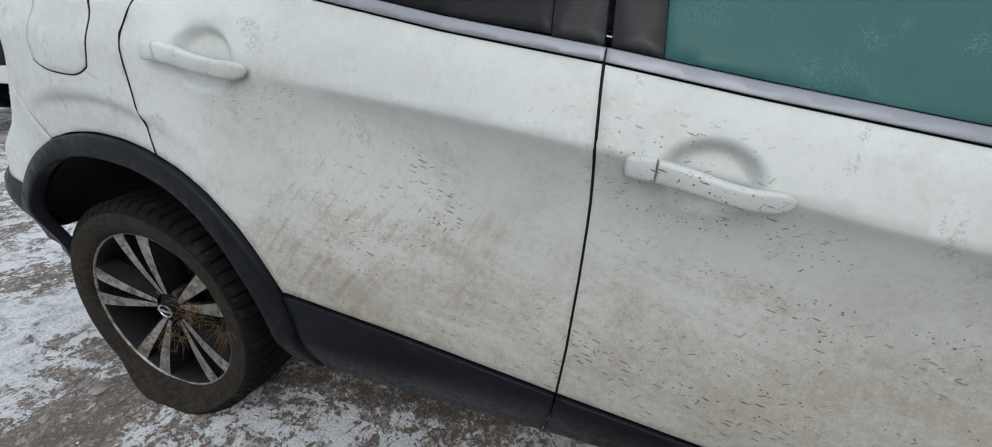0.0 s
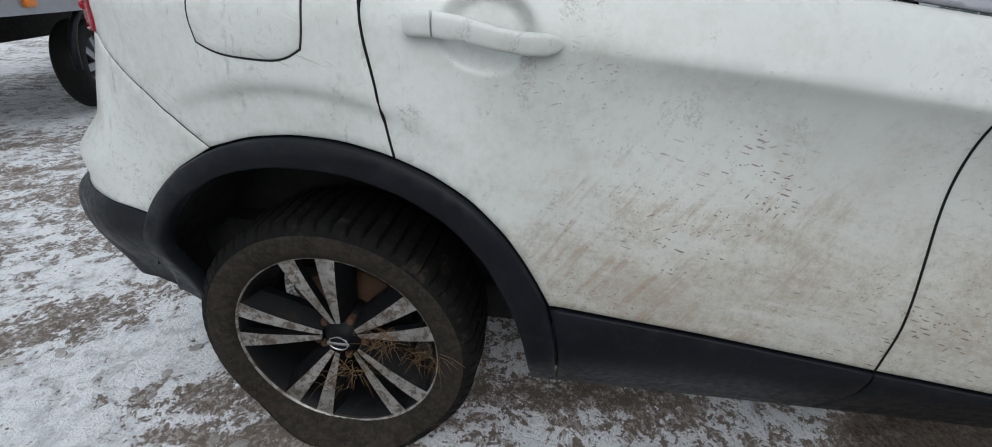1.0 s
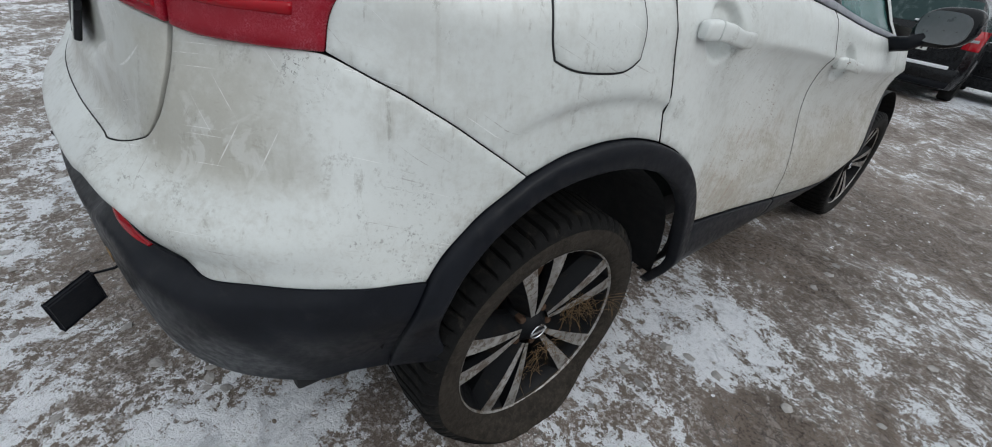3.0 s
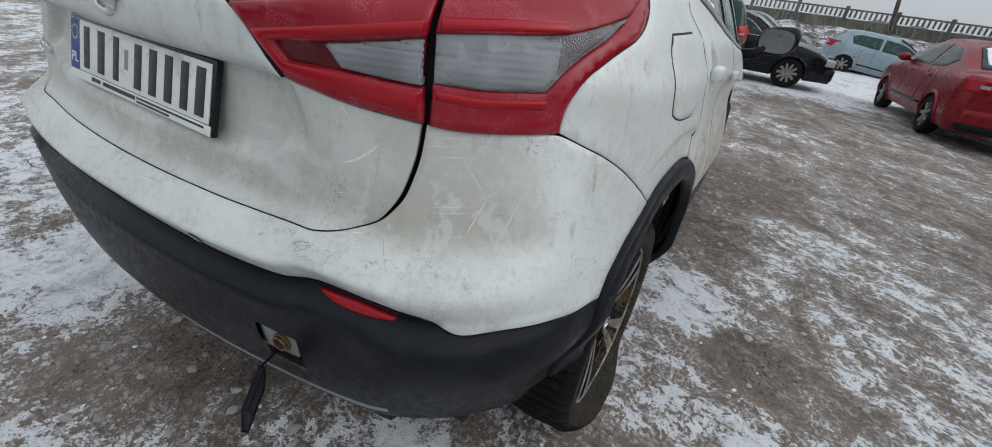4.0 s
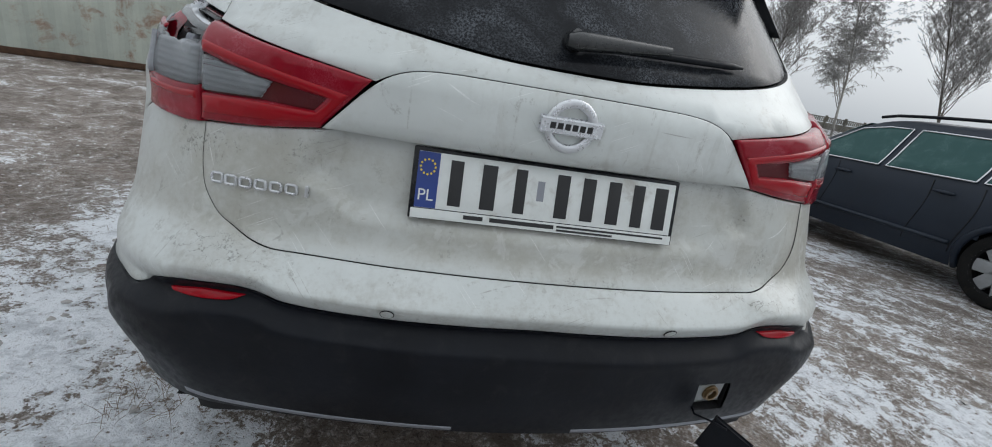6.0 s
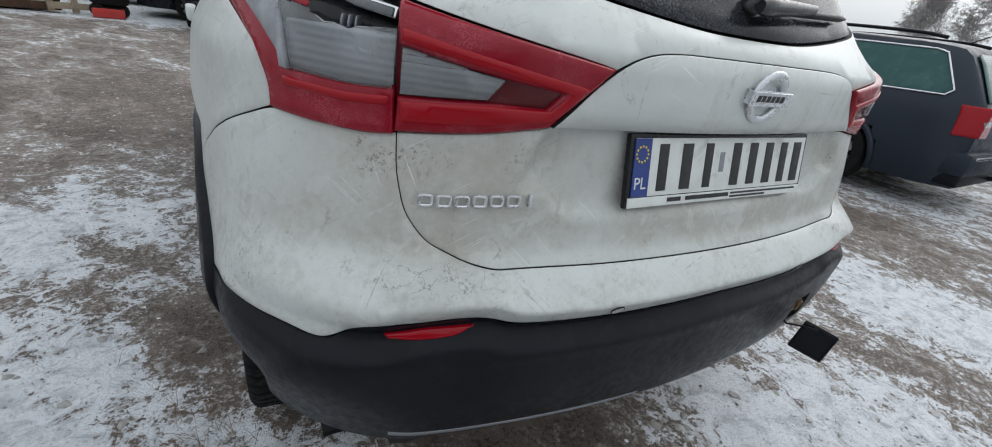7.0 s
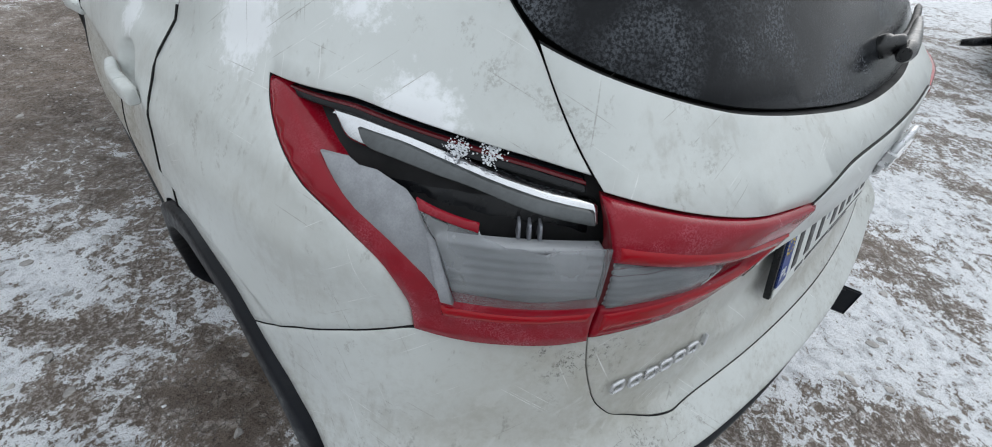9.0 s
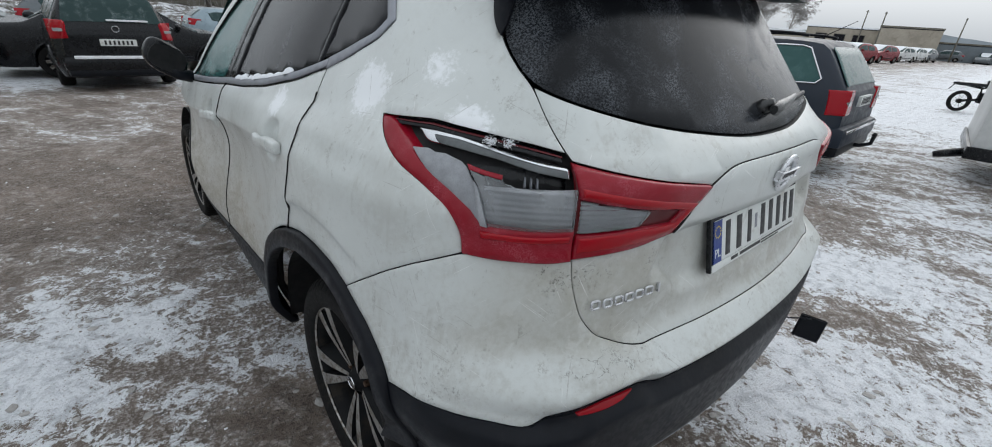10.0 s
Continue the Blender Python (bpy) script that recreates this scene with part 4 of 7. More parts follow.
for s in (1, -1):
    fin = [(0.895, 1.335), (0.925, 1.345), (0.985, 1.41), (1.03, 1.50), (0.90, 1.50), (0.87, 1.44), (0.872, 1.37)]
    panel("spoiler_fin", fin if s > 0 else mirrored(fin), BLACK_PLASTIC, spoiler, lift=lambda u, z: 0.018, flange=0.03, gap=0)

# wheel housings
for s in (1, -1):
    for cy in (AXLE_R, AXLE_F):
        bm = bmesh.new()
        rows = []
        for i in range(25):
            a = radians(-5 + (167 if cy < 2 else 190) * i / 24)
            r_ = 0.425 + 0.047 * smooth(radians(60), radians(15), a)
            hz = HUB_Z if cy < 2 else HUB_F
            y, z = cy + r_ * math.cos(a), hz + 0.015 + r_ * math.sin(a)
            rows.append([bm.verts.new((s * x, y + (cy - y) * k, z + (hz - z) * k)) for x, k in ((0.875 if cy < 2 else 0.79, 0.0), (0.80 if cy < 2 else 0.74, 0.0), (0.60, 0.0), (0.585, 0.99))])
        for a, b in zip(rows, rows[1:]):
            for k in range(3):
                bm.faces.new((a[k], a[k + 1], b[k + 1], b[k]))
        part("wheel_housing", bm, DARK, car)


# ---- wheels: five twin spokes, machined faces over dark pockets ----
def tyre_mesh(flat=0.0, hub=0.335, blocks=60):
    """The tyre about the x axis; flat: how far the tread is pressed up at the ground."""
    prof = [(0.238, -0.098), (0.252, -0.108), (0.285, -0.114), (0.308, -0.110), (0.320, -0.101), (0.3265, -0.090), (0.331, -0.06), (0.3325, 0.0), (0.331, 0.06), (0.3265, 0.090),
            (0.320, 0.100), (0.316, 0.1035), (0.308, 0.109), (0.300, 0.1125), (0.285, 0.114), (0.268, 0.112), (0.252, 0.108), (0.240, 0.099), (0.234, 0.085)]
    bm = bmesh.new()
    n = blocks * 6
    rings = []
    for k in range(n):
        a = 2 * math.pi * k / n
        row = []
        for i, (r, x) in enumerate(prof):
            cutk = k % 6 == 0
            q = r
            if r > 0.307 and cutk:
                q = r - 0.009 * smooth(0.305, 0.318, r)
            if abs(abs(x) - 0.06) < 0.01:
                q -= 0.004
            y, z = q * math.cos(a), q * math.sin(a)
            xx = x
            floor = -hub + 0.004
            if flat and z < floor + 0.09:
                press = smooth(floor + 0.09, floor - 0.03, z)
                side_out = math.sin(math.pi * min(1, max(0, (0.335 - q) / 0.10)))
                xx = x + (0.035 * press * (0.4 + side_out) * (1 if x > 0 else -1) if abs(x) > 0.05 else 0)
            z = max(z, floor - 0.002 * math.sin(k * 0.9))
            row.append(bm.verts.new((xx, y, z)))
        rings.append(row)
    for k in range(n):
        a, b = rings[k], rings[(k + 1) % n]
        for i in range(len(prof) - 1):
            bm.faces.new((a[i], b[i], b[i + 1], a[i + 1])).material_index = 1 if i >= 13 or i <= 2 else 0
    bmesh.ops.recalc_face_normals(bm, faces=bm.faces)
    return bm


TREAD = plain("worn_tread", (0.006, 0.006, 0.006), 0.8, 0, 0.3, 90, 0.4, dirt=(0.030, 0.026, 0.021), gloss=0.15, reach=(0.52, 0.72))
TO_X = Matrix.Rotation(radians(90), 4, "Y")          # z axis of a turned part to +x


def spoke_outline(r, w, a):
    c, s = math.cos(a), math.sin(a)
    return (r * c - w * s, r * s + w * c)


def wheel(name, at, s, turn, flat, hub, tyre_mat):
    """A wheel under the car; s: +1 faces +x."""
    hold = new(name)
    hold.parent = car
    hold.matrix_basis = Matrix.Translation(at) @ Matrix.Diagonal((s, 1, 1, 1))
    part("tyre", tyre_mesh(flat, hub), (TREAD, tyre_mat), hold)
    spin = Matrix.Rotation(turn, 4, "X")
    bm = bmesh.new()
    lathe(bm, [(0.228, -0.09), (0.222, -0.06), (0.212, 0.0), (0.214, 0.045), (0.226, 0.075), (0.233, 0.088), (0.243, 0.094), (0.2465, 0.098), (0.2465, 0.090), (0.238, 0.080), (0.236, -0.09)], 72, TO_X)
    bmesh.ops.recalc_face_normals(bm, faces=bm.faces)
    part("rim_barrel", bm, DARK_ALLOY, hold)
    bm = bmesh.new()
    lathe(bm, [(0.2365, 0.0945), (0.2385, 0.0985), (0.2425, 0.1000), (0.2465, 0.0995), (0.2465, 0.095)], 72, TO_X)
    bmesh.ops.recalc_face_normals(bm, faces=bm.faces)
    part("rim_lip", bm, ALLOY, hold)
    for i in range(5):
        base = 2 * math.pi * i / 5
        for side_of in (1, -1):
            # a blade from the hub to the lip; each pair opens outwards like a V
            bm = bmesh.new()
            e = side_of
            rows = []
            for f in np.linspace(0, 1, 8):
                r = 0.046 + (0.237 - 0.046) * f
                inner = e * (0.0012 + 0.023 * f ** 1.1)              # the edge towards the V's opening
                outer = e * (0.0125 + 0.0555 * f)                     # the outside edge
                h = 0.070 + 0.024 * math.sin(f * math.pi / 2)
                wing = e * (0.030 + 0.076 * f - 0.02 * f * f)
                rows.append(((r, inner, h - 0.020), (r, inner, h), (r, outer, h), (r, outer + e * 0.004, h - 0.008), (r, wing, h - 0.034 - 0.008 * math.sin(f * 3.1)), (r, wing, h - 0.06)))
            made = []
            for row in rows:
                made.append([bm.verts.new((h, r * math.cos(base) - q * math.sin(base), r * math.sin(base) + q * math.cos(base))) for r, q, h in row])
            for A, B in zip(made, made[1:]):
                for k in range(5):
                    fc = bm.faces.new((A[k], A[k + 1], B[k + 1], B[k]))
                    fc.material_index = 0 if k == 1 else 1
            bmesh.ops.recalc_face_normals(bm, faces=bm.faces)
            bmesh.ops.transform(bm, matrix=spin, verts=bm.verts)
            part("spoke", bm, (ALLOY, DARK_ALLOY), hold, shade=False)
    bm = bmesh.new()
    lathe(bm, [(0.0, 0.083), (0.022, 0.083), (0.027, 0.081), (0.030, 0.074), (0.050, 0.056), (0.068, 0.040), (0.072, 0.0), (0.06, -0.02)], 40, TO_X)
    bmesh.ops.recalc_face_normals(bm, faces=bm.faces)
    part("hub", bm, DARK_ALLOY, hold)
    bm = bmesh.new()
    ring = [(0.0185 * math.cos(2 * math.pi * k / 24), 0.0185 * math.sin(2 * math.pi * k / 24)) for k in range(25)]
    tube(bm, [(0.0845, y * 1.25, z) for y, z in ring], 0.0022, 6, False)
    box(bm, (0.083, -0.027, -0.0045), (0.0868, 0.027, 0.0045), 0.001)
    part("hub_badge", bm, CHROME, hold)
    for i in range(5):
        bm = bmesh.new()
        a = 2 * math.pi * (i + 0.5) / 5 + turn
        lathe(bm, [(0.0105, 0.04), (0.0105, 0.062), (0.008, 0.066), (0.0, 0.066)], 6, Matrix.Translation((0, 0.055 * math.cos(a), 0.055 * math.sin(a))) @ TO_X)
        part("wheel_nut", bm, RUST, hold, shade=False)
    bm = bmesh.new()
    lathe(bm, [(0.05, -0.005), (0.145, -0.005), (0.147, -0.012), (0.147, -0.026), (0.145, -0.03), (0.05, -0.03)], 48, TO_X, True)
    bmesh.ops.recalc_face_normals(bm, faces=bm.faces)
    part("brake_disc", bm, RUST, hold)
    bm = bmesh.new()
    box(bm, (-0.055, 0.085, -0.05), (0.03, 0.165, 0.06), 0.012)
    part("brake_caliper", bm, DARK_ALLOY, hold)
    return hold


flat_wheel = wheel("wheel", (0.795, AXLE_R + 0.002, 0.314), 1, radians(100), 0.03, 0.296, MUDDY_RUBBER)
wheel("wheel", (-0.772, AXLE_R, HUB_Z), -1, radians(50), 0, HUB_Z, RUBBER)
wheel("wheel", (0.715, AXLE_F, HUB_F), 1, radians(5), 0, HUB_Z, RUBBER)
wheel("wheel", (-0.715, AXLE_F, HUB_F), -1, radians(33), 0, HUB_Z, RUBBER)


# ---- lamps ----
def lens(name, colour, rough=0.12, frost=(0.34, 0.09, 0.11), amount=(0.48, 0.85)):
    n = Nodes(name)
    w = n.spot()
    ice = n.math("MULTIPLY", n.step(n.noise(460.0, 3, 0.8, w), 0.42, 0.58), n.step(n.noise(11.0, 5, 0.65, w, 0.5), *amount))
    ice = n.math("MULTIPLY", ice, 0.58)
    n.put(Base_Color=n.blend(ice, colour, frost), Roughness=n.step(ice, 0, 0.7, rough, 0.6), Specular_IOR_Level=0.32)
    n.bump(n.noise(500.0, 2, 0.6, w), 0.08, 0.001)
    return n.mat


def milky_lens():
    n = Nodes("frosted_clear_lens")
    w = n.spot()
    f = n.step(n.noise(14.0, 5, 0.6, w, 0.4), 0.3, 0.75)
    n.put(Base_Color=n.blend(f, (0.46, 0.48, 0.50), (0.58, 0.60, 0.62)), Roughness=n.step(f, 0, 1, 0.03, 0.09), Transmission_Weight=n.step(f, 0, 1, 0.80, 0.66), IOR=1.2)
    n.bump(n.noise(500.0, 2, 0.6, w), 0.1, 0.001)
    return n.mat


RED = lens("red_lens", (0.24, 0.003, 0.013), 0.10, (0.47, 0.11, 0.15), (0.42, 0.80))
BRIGHT_RED = lens("bright_red_light_guide", (0.31, 0.002, 0.009), 0.12, (0.45, 0.05, 0.06), (0.6, 1.0))
DEEP_RED = lens("deep_red_lens", (0.085, 0.006, 0.009))
CLEAR = milky_lens()
ICED_LENS = plain("iced_clear_lens", (0.29, 0.30, 0.32), 0.42, 0, 0.22, 420, 0.12)
RIBS = plain("ribbed_reflector", (0.36, 0.37, 0.385), 0.35, 0.15, 0.15, 50, 0.0)
BAR_GLASS = plain("grey_light_bar_lens", (0.085, 0.092, 0.095), 0.16, 0.3, 0.3, 120, 0.1)
FROSTY_SHELF = frosted("rimed_black_plastic", (0.012, 0.013, 0.015), (0.30, 0.32, 0.34), 0.0, (0.30, 0.62))
SNOW = plain("fresh_snow", (0.80, 0.82, 0.85), 0.75, 0, 0.1, 120, 0.5)

BAND_LOW = [(1.178, 1.166), (1.163, 1.146), (1.11, 1.119), (1.0, 1.082), (0.919, 1.044), (0.889, 1.005), (0.883, 0.962), (0.80, 0.960), (0.71, 0.959), (0.671, 0.964), (0.673, 1.022), (0.745, 1.018), (0.849, 1.022),
            (0.872, 1.047), (0.915, 1.072), (0.985, 1.102), (1.06, 1.130), (1.128, 1.156), (1.150, 1.167)]
BAND_TOP = [(0.672, 1.090), (0.757, 1.097), (0.888, 1.104), (1.06, 1.134), (1.135, 1.158), (1.178, 1.169), (1.024, 1.178), (0.877, 1.168), (0.756, 1.157), (0.681, 1.146)]
CLEAR_OUT = [(0.673, 1.024), (0.745, 1.020), (0.847, 1.024), (0.870, 1.049), (0.913, 1.074), (0.983, 1.104), (1.05, 1.130), (0.888, 1.102), (0.757, 1.095), (0.672, 1.088)]
OUT = LAMP_LOW + LAMP_SIDE[1:] + LAMP_TOP[1:]
INN = [(0.660, 0.964), (0.53, 0.978), (0.432, 0.992), (0.347, 1.088), (0.50, 1.112), (0.668, 1.138)]


def lump(seed, size, squash=0.7):
    """An uneven clod about the origin."""
    bm = bmesh.new()
    bmesh.ops.create_icosphere(bm, subdivisions=1 if size < 0.004 else 2, radius=1.0)
    for v in bm.verts:
        d = 1 + 0.35 * noise.noise(v.co * 1.3 + Vector((seed * 7.3, 0, 0))) + 0.2 * noise.noise(v.co * 3.7 + Vector((0, seed * 3.1, 0)))
        v.co = Vector((v.co.x * d, v.co.y * d, v.co.z * d * squash)) * size
    return bm


def seated(u, z):
    """The lens stands proud of the body near the tailgate and runs flush into it at the flank."""
    return 0.010 * smooth(0.95, 0.80, abs(u)) - 0.002 * smooth(0.9, 1.0, abs(u))


def ribs(u, z):
    return -0.005 + 0.0011 * math.sin(z * 2 * math.pi / 0.0105)


def lamp_inner(s):
    def way(o):
        # on the left it closes up to the lamp on the body
        return o if s > 0 else mirrored([(u + 0.0065 * smooth(0.60, 0.65, u), z) for u, z in o])
    lamp = panel("tailgate_lamp", way([(u - (0.007 if s > 0 and u > 0.6 else 0), z) for u, z in INN]), DEEP_RED, tailgate, lift=lambda u, z: 0.001, gap=0.001)
    c_shape = [(0.660, 0.966), (0.53, 0.979), (0.433, 0.993), (0.350, 1.087), (0.50, 1.110), (0.667, 1.136), (0.658, 1.084), (0.52, 1.060), (0.420, 1.046), (0.443, 1.019), (0.535, 1.022), (0.657, 1.014)]
    panel("red_lens", way(c_shape), RED, lamp, lift=lambda u, z: 0.010, lip=0.004, gap=-0.001, step=0.012)
    guide = [(0.655, 0.977), (0.53, 0.988), (0.430, 1.000), (0.380, 1.058), (0.52, 1.083), (0.659, 1.107), (0.657, 1.086), (0.52, 1.063), (0.418, 1.044), (0.440, 1.021), (0.535, 1.022), (0.656, 1.012)]
    panel("light_guide", way(guide), BRIGHT_RED, lamp, lift=lambda u, z: 0.0125, lip=0.003, gap=0.002, step=0.012)
    rhomb = [(0.514, 1.056), (0.655, 1.080), (0.655, 1.018), (0.536, 1.026)]
    panel("reflector", way(rhomb), RIBS, lamp, lift=lambda u, z: 0.002 + 0.0012 * math.sin(z * 2 * math.pi / 0.0095), step=0.0028, gap=0.0)
    panel("clear_lens", way(rhomb), CLEAR, lamp, lift=seated, lip=0.002, gap=0.001)


lamp_inner(1)
lamp_inner(-1)
# the whole lamp on the car's right
lamp = panel("tail_lamp", OUT, DEEP_RED, car, lift=lambda u, z: -0.022, gap=0.0015)
panel("red_lens", BAND_LOW, RED, lamp, lift=seated, lip=0.0035, gap=-0.0015, step=0.014, flange=0.035)
panel("red_lens", BAND_TOP, RED, lamp, lift=seated, lip=0.0035, gap=-0.0015, step=0.014, flange=0.035)
panel("light_guide", [(0.676, 1.092), (0.757, 1.099), (0.888, 1.106), (0.885, 1.122), (0.757, 1.116), (0.676, 1.110)], BRIGHT_RED, lamp, lift=lambda u, z: 0.0125, lip=0.003, gap=0.001, step=0.012)
panel("light_guide", [(0.676, 0.999), (0.745, 0.994), (0.850, 0.998), (0.852, 1.014), (0.745, 1.010), (0.676, 1.015)], BRIGHT_RED, lamp, lift=lambda u, z: 0.0125, lip=0.003, gap=0.001, step=0.012)
panel("reflector", [(0.673, 1.026), (0.745, 1.022), (0.845, 1.026), (0.868, 1.05), (0.875, 1.09), (0.757, 1.092), (0.672, 1.086)], RIBS, lamp, lift=ribs, step=0.0028, gap=0.0)
panel("clear_lens", CLEAR_OUT, CLEAR, lamp, lift=seated, lip=0.003, gap=0.0)
# the smashed lamp on its left: the upper lens is gone, the clear one torn
M = mirrored
broken = panel("broken_tail_lamp", M(OUT), GLOSS_BLACK, car, lift=lambda u, z: -0.040, gap=0.0015, flange=0.001, label="tail lamp with its upper lens broken away")
panel("red_lens", M(BAND_LOW), RED, broken, lift=seated, lip=0.0035, gap=-0.0030, step=0.014, flange=0.035)
panel("light_guide", M([(0.676, 0.999), (0.745, 0.994), (0.850, 0.998), (0.852, 1.014), (0.745, 1.010), (0.676, 1.015)]), BRIGHT_RED, broken, lift=lambda u, z: 0.0125, lip=0.003, gap=0.001, step=0.012)
panel("reflector", M([(0.673, 1.026), (0.745, 1.022), (0.845, 1.026), (0.868, 1.05), (0.866, 1.085), (0.757, 1.088), (0.672, 1.09)]), RIBS, broken, lift=ribs, step=0.0028, gap=0.0)
panel("clear_lens", M([(0.673, 1.024), (0.745, 1.020), (0.835, 1.024), (0.846, 1.06), (0.863, 1.093), (0.888, 1.119), (0.870, 1.113), (0.855, 1.109), (0.845, 1.112), (0.817, 1.108), (0.812, 1.101), (0.80, 1.100), (0.785, 1.094), (0.768, 1.095), (0.742, 1.090), (0.728, 1.096), (0.696, 1.099), (0.671, 1.101)]),
      CLEAR, broken, lift=lambda u, z: 0.010, lip=0.001, gap=0.0, sharp=12, flange=0.004)
panel("clear_lens", M([(0.849, 1.024), (0.872, 1.047), (0.915, 1.072), (0.985, 1.102), (1.04, 1.131), (1.00, 1.134), (0.981, 1.130), (0.955, 1.131), (0.927, 1.126), (0.910, 1.124), (0.893, 1.116), (0.868, 1.090), (0.852, 1.055)]),
      ICED_LENS, broken, lift=seated, lip=0.001, gap=0.0, sharp=12, flange=0.004)
panel("lens_shard", M([(0.892, 1.125), (0.870, 1.120), (0.845, 1.117), (0.817, 1.115), (0.817, 1.108), (0.845, 1.111), (0.870, 1.114), (0.886, 1.117)]), RED, broken, lift=lambda u, z: 0.012, lip=0.001, gap=0.0, sharp=12, flange=0.004)
panel("lens_shard", M([(0.836, 1.024), (0.862, 1.090), (0.872, 1.100), (0.862, 1.060), (0.850, 1.026)]), ICED_LENS, broken, lift=lambda u, z: 0.016, lip=0.001, gap=0.0, sharp=12, flange=0.008)
bar = [(1.062, 1.162), (1.00, 1.162), (0.937, 1.159), (0.87, 1.151), (0.805, 1.142), (0.74, 1.133), (0.676, 1.127), (0.678, 1.110), (0.749, 1.117), (0.832, 1.131), (0.938, 1.139), (1.021, 1.142)]
panel("chrome_bar", M(bar), CHROME, broken, lift=lambda u, z: -0.012, lip=0.003, gap=0.0, step=0.01)
panel("bar_insert", M([(1.005, 1.1555), (0.937, 1.1535), (0.87, 1.1462), (0.805, 1.1375), (0.74, 1.1290), (0.684, 1.1235), (0.684, 1.1125), (0.749, 1.1190), (0.832, 1.1325), (0.938, 1.1410), (0.990, 1.1435)]), BAR_GLASS, broken, lift=lambda u, z: -0.007, lip=0.001, gap=0.0, step=0.01)
rail = [(1.145, 1.170), (1.024, 1.1745), (0.877, 1.1655), (0.756, 1.1545), (0.690, 1.1465)]
panel("lamp_rail", M(strip_along(rail, -0.012, 0.0)), GLOSS_BLACK, broken, lift=lambda u, z: -0.012, gap=0, step=0.01)
panel("lamp_shelf", M([(1.105, 1.166), (1.06, 1.166), (0.94, 1.1635), (0.87, 1.1555), (0.74, 1.1385), (0.69, 1.1325), (0.69, 1.1400), (0.756, 1.1475), (0.877, 1.1595), (1.0, 1.168)]), FROSTY_SHELF, broken, lift=lambda u, z: -0.020, gap=0, step=0.012)
panel("lens_shard", M(strip_along(rail, -0.0045, -0.002)), DEEP_RED, broken, lift=lambda u, z: -0.008, gap=0, step=0.008, lip=0.0005)
panel("reflector", M([(0.845, 1.142), (0.828, 1.139), (0.835, 1.134)]), BRIGHT_RED, broken, lift=lambda u, z: -0.008, gap=0, step=0.008, lip=0.0005, sharp=10)
for k in range(3):
    u = 0.742 + 0.013 * k
    panel("lamp_tab", M([(u, 1.090), (u + 0.005, 1.090), (u + 0.004, 1.106), (u + 0.001, 1.106)]), SATIN_SILVER, broken, lift=lambda u, z: -0.014, gap=0, step=0.01)
random.seed(5)
for u0, count in ((-0.812, 170), (-0.858, 210)):
    # a clump of loose ice grains
    bm = bmesh.new()
    for k in range(count):
        g = lump(k, random.uniform(0.0005, 0.0016), 0.8)
        p = Vector(spot(u0 + random.gauss(0, 0.008), 1.158 + random.gauss(0, 0.004), -0.010 + abs(random.gauss(0, 0.005))))
        base = [bm.verts.new(v.co + p) for v in g.verts]
        for f in g.faces:
            bm.faces.new([base[v.index] for v in f.verts])
        g.free()
    tagged(part("snow_clump", bm, SNOW), "loose clump of frozen snow caught in the broken lamp", "snow", "snow in the broken lamp")
for u0, u1, thick in SILL_SNOW:
    tagged(part("sill_snow", sill_snow(u0, u1, thick), SNOW), "thin ridge of snow along the car's window sill", "snow")


# ---- badge, plate, reflectors, towing eye, wiper, mirrors ----
BLACK_INK = plain("black_print", (0.012, 0.012, 0.013), 0.45, 0, 0.2, 80, 0.0)
PLATE_WHITE = plain("grubby_white_plate", (0.66, 0.68, 0.66), 0.45, 0, 0.12, 30, 0.02, dirt=(0.42, 0.40, 0.36))
PLATE_BLUE = plain("blue_plate_band", (0.015, 0.04, 0.20), 0.45, 0, 0.15, 60, 0.02)
YELLOW = plain("yellow_print", (0.75, 0.55, 0.03), 0.5, 0, 0.1, 60, 0)
BRASS = plain("worn_brass", (0.22, 0.15, 0.08), 0.35, 0.9, 0.3, 60, 0.1)
SATIN_BRIGHT = plain("bright_satin_metal", (0.66, 0.67, 0.69), 0.3, 0.7, 0.12, 60, 0.05)
ZINC = plain("zinc_plated_steel", (0.27, 0.28, 0.28), 0.45, 0.5, 0.2, 40, 0.1)


MISTED_MIRROR = plain("misted_mirror_glass", (0.22, 0.23, 0.24), 0.35, 0.5, 0.2, 60, 0.02)
FROSTY_BLACK = plain("gloss_black_wiper", (0.010, 0.011, 0.012), 0.32, 0, 0.3, 150, 0.05, 0.3, dirt=(0.05, 0.053, 0.058), gloss=0.6, reach=(0.55, 0.85))


def facing(u, z, lift=0.0):
    """A frame on the skin: x along the body, y up, z outward."""
    p = Vector(spot(u, z, lift))
    a = Vector(spot(u + 0.01, z, lift)) - Vector(spot(u - 0.01, z, lift))
    b = Vector(spot(u, z + 0.01, lift)) - Vector(spot(u, z - 0.01, lift))
    n = a.cross(b).normalized()
    a.normalize()
    return Matrix.Translation(p) @ Matrix((a, n.cross(a), n)).transposed().to_4x4()


def bar_mesh(x0, y0, x1, y1, depth, m, bev=0.0):
    bm = bmesh.new()
    box(bm, (x0, y0, 0), (x1, y1, depth), bev, m)
    return bm


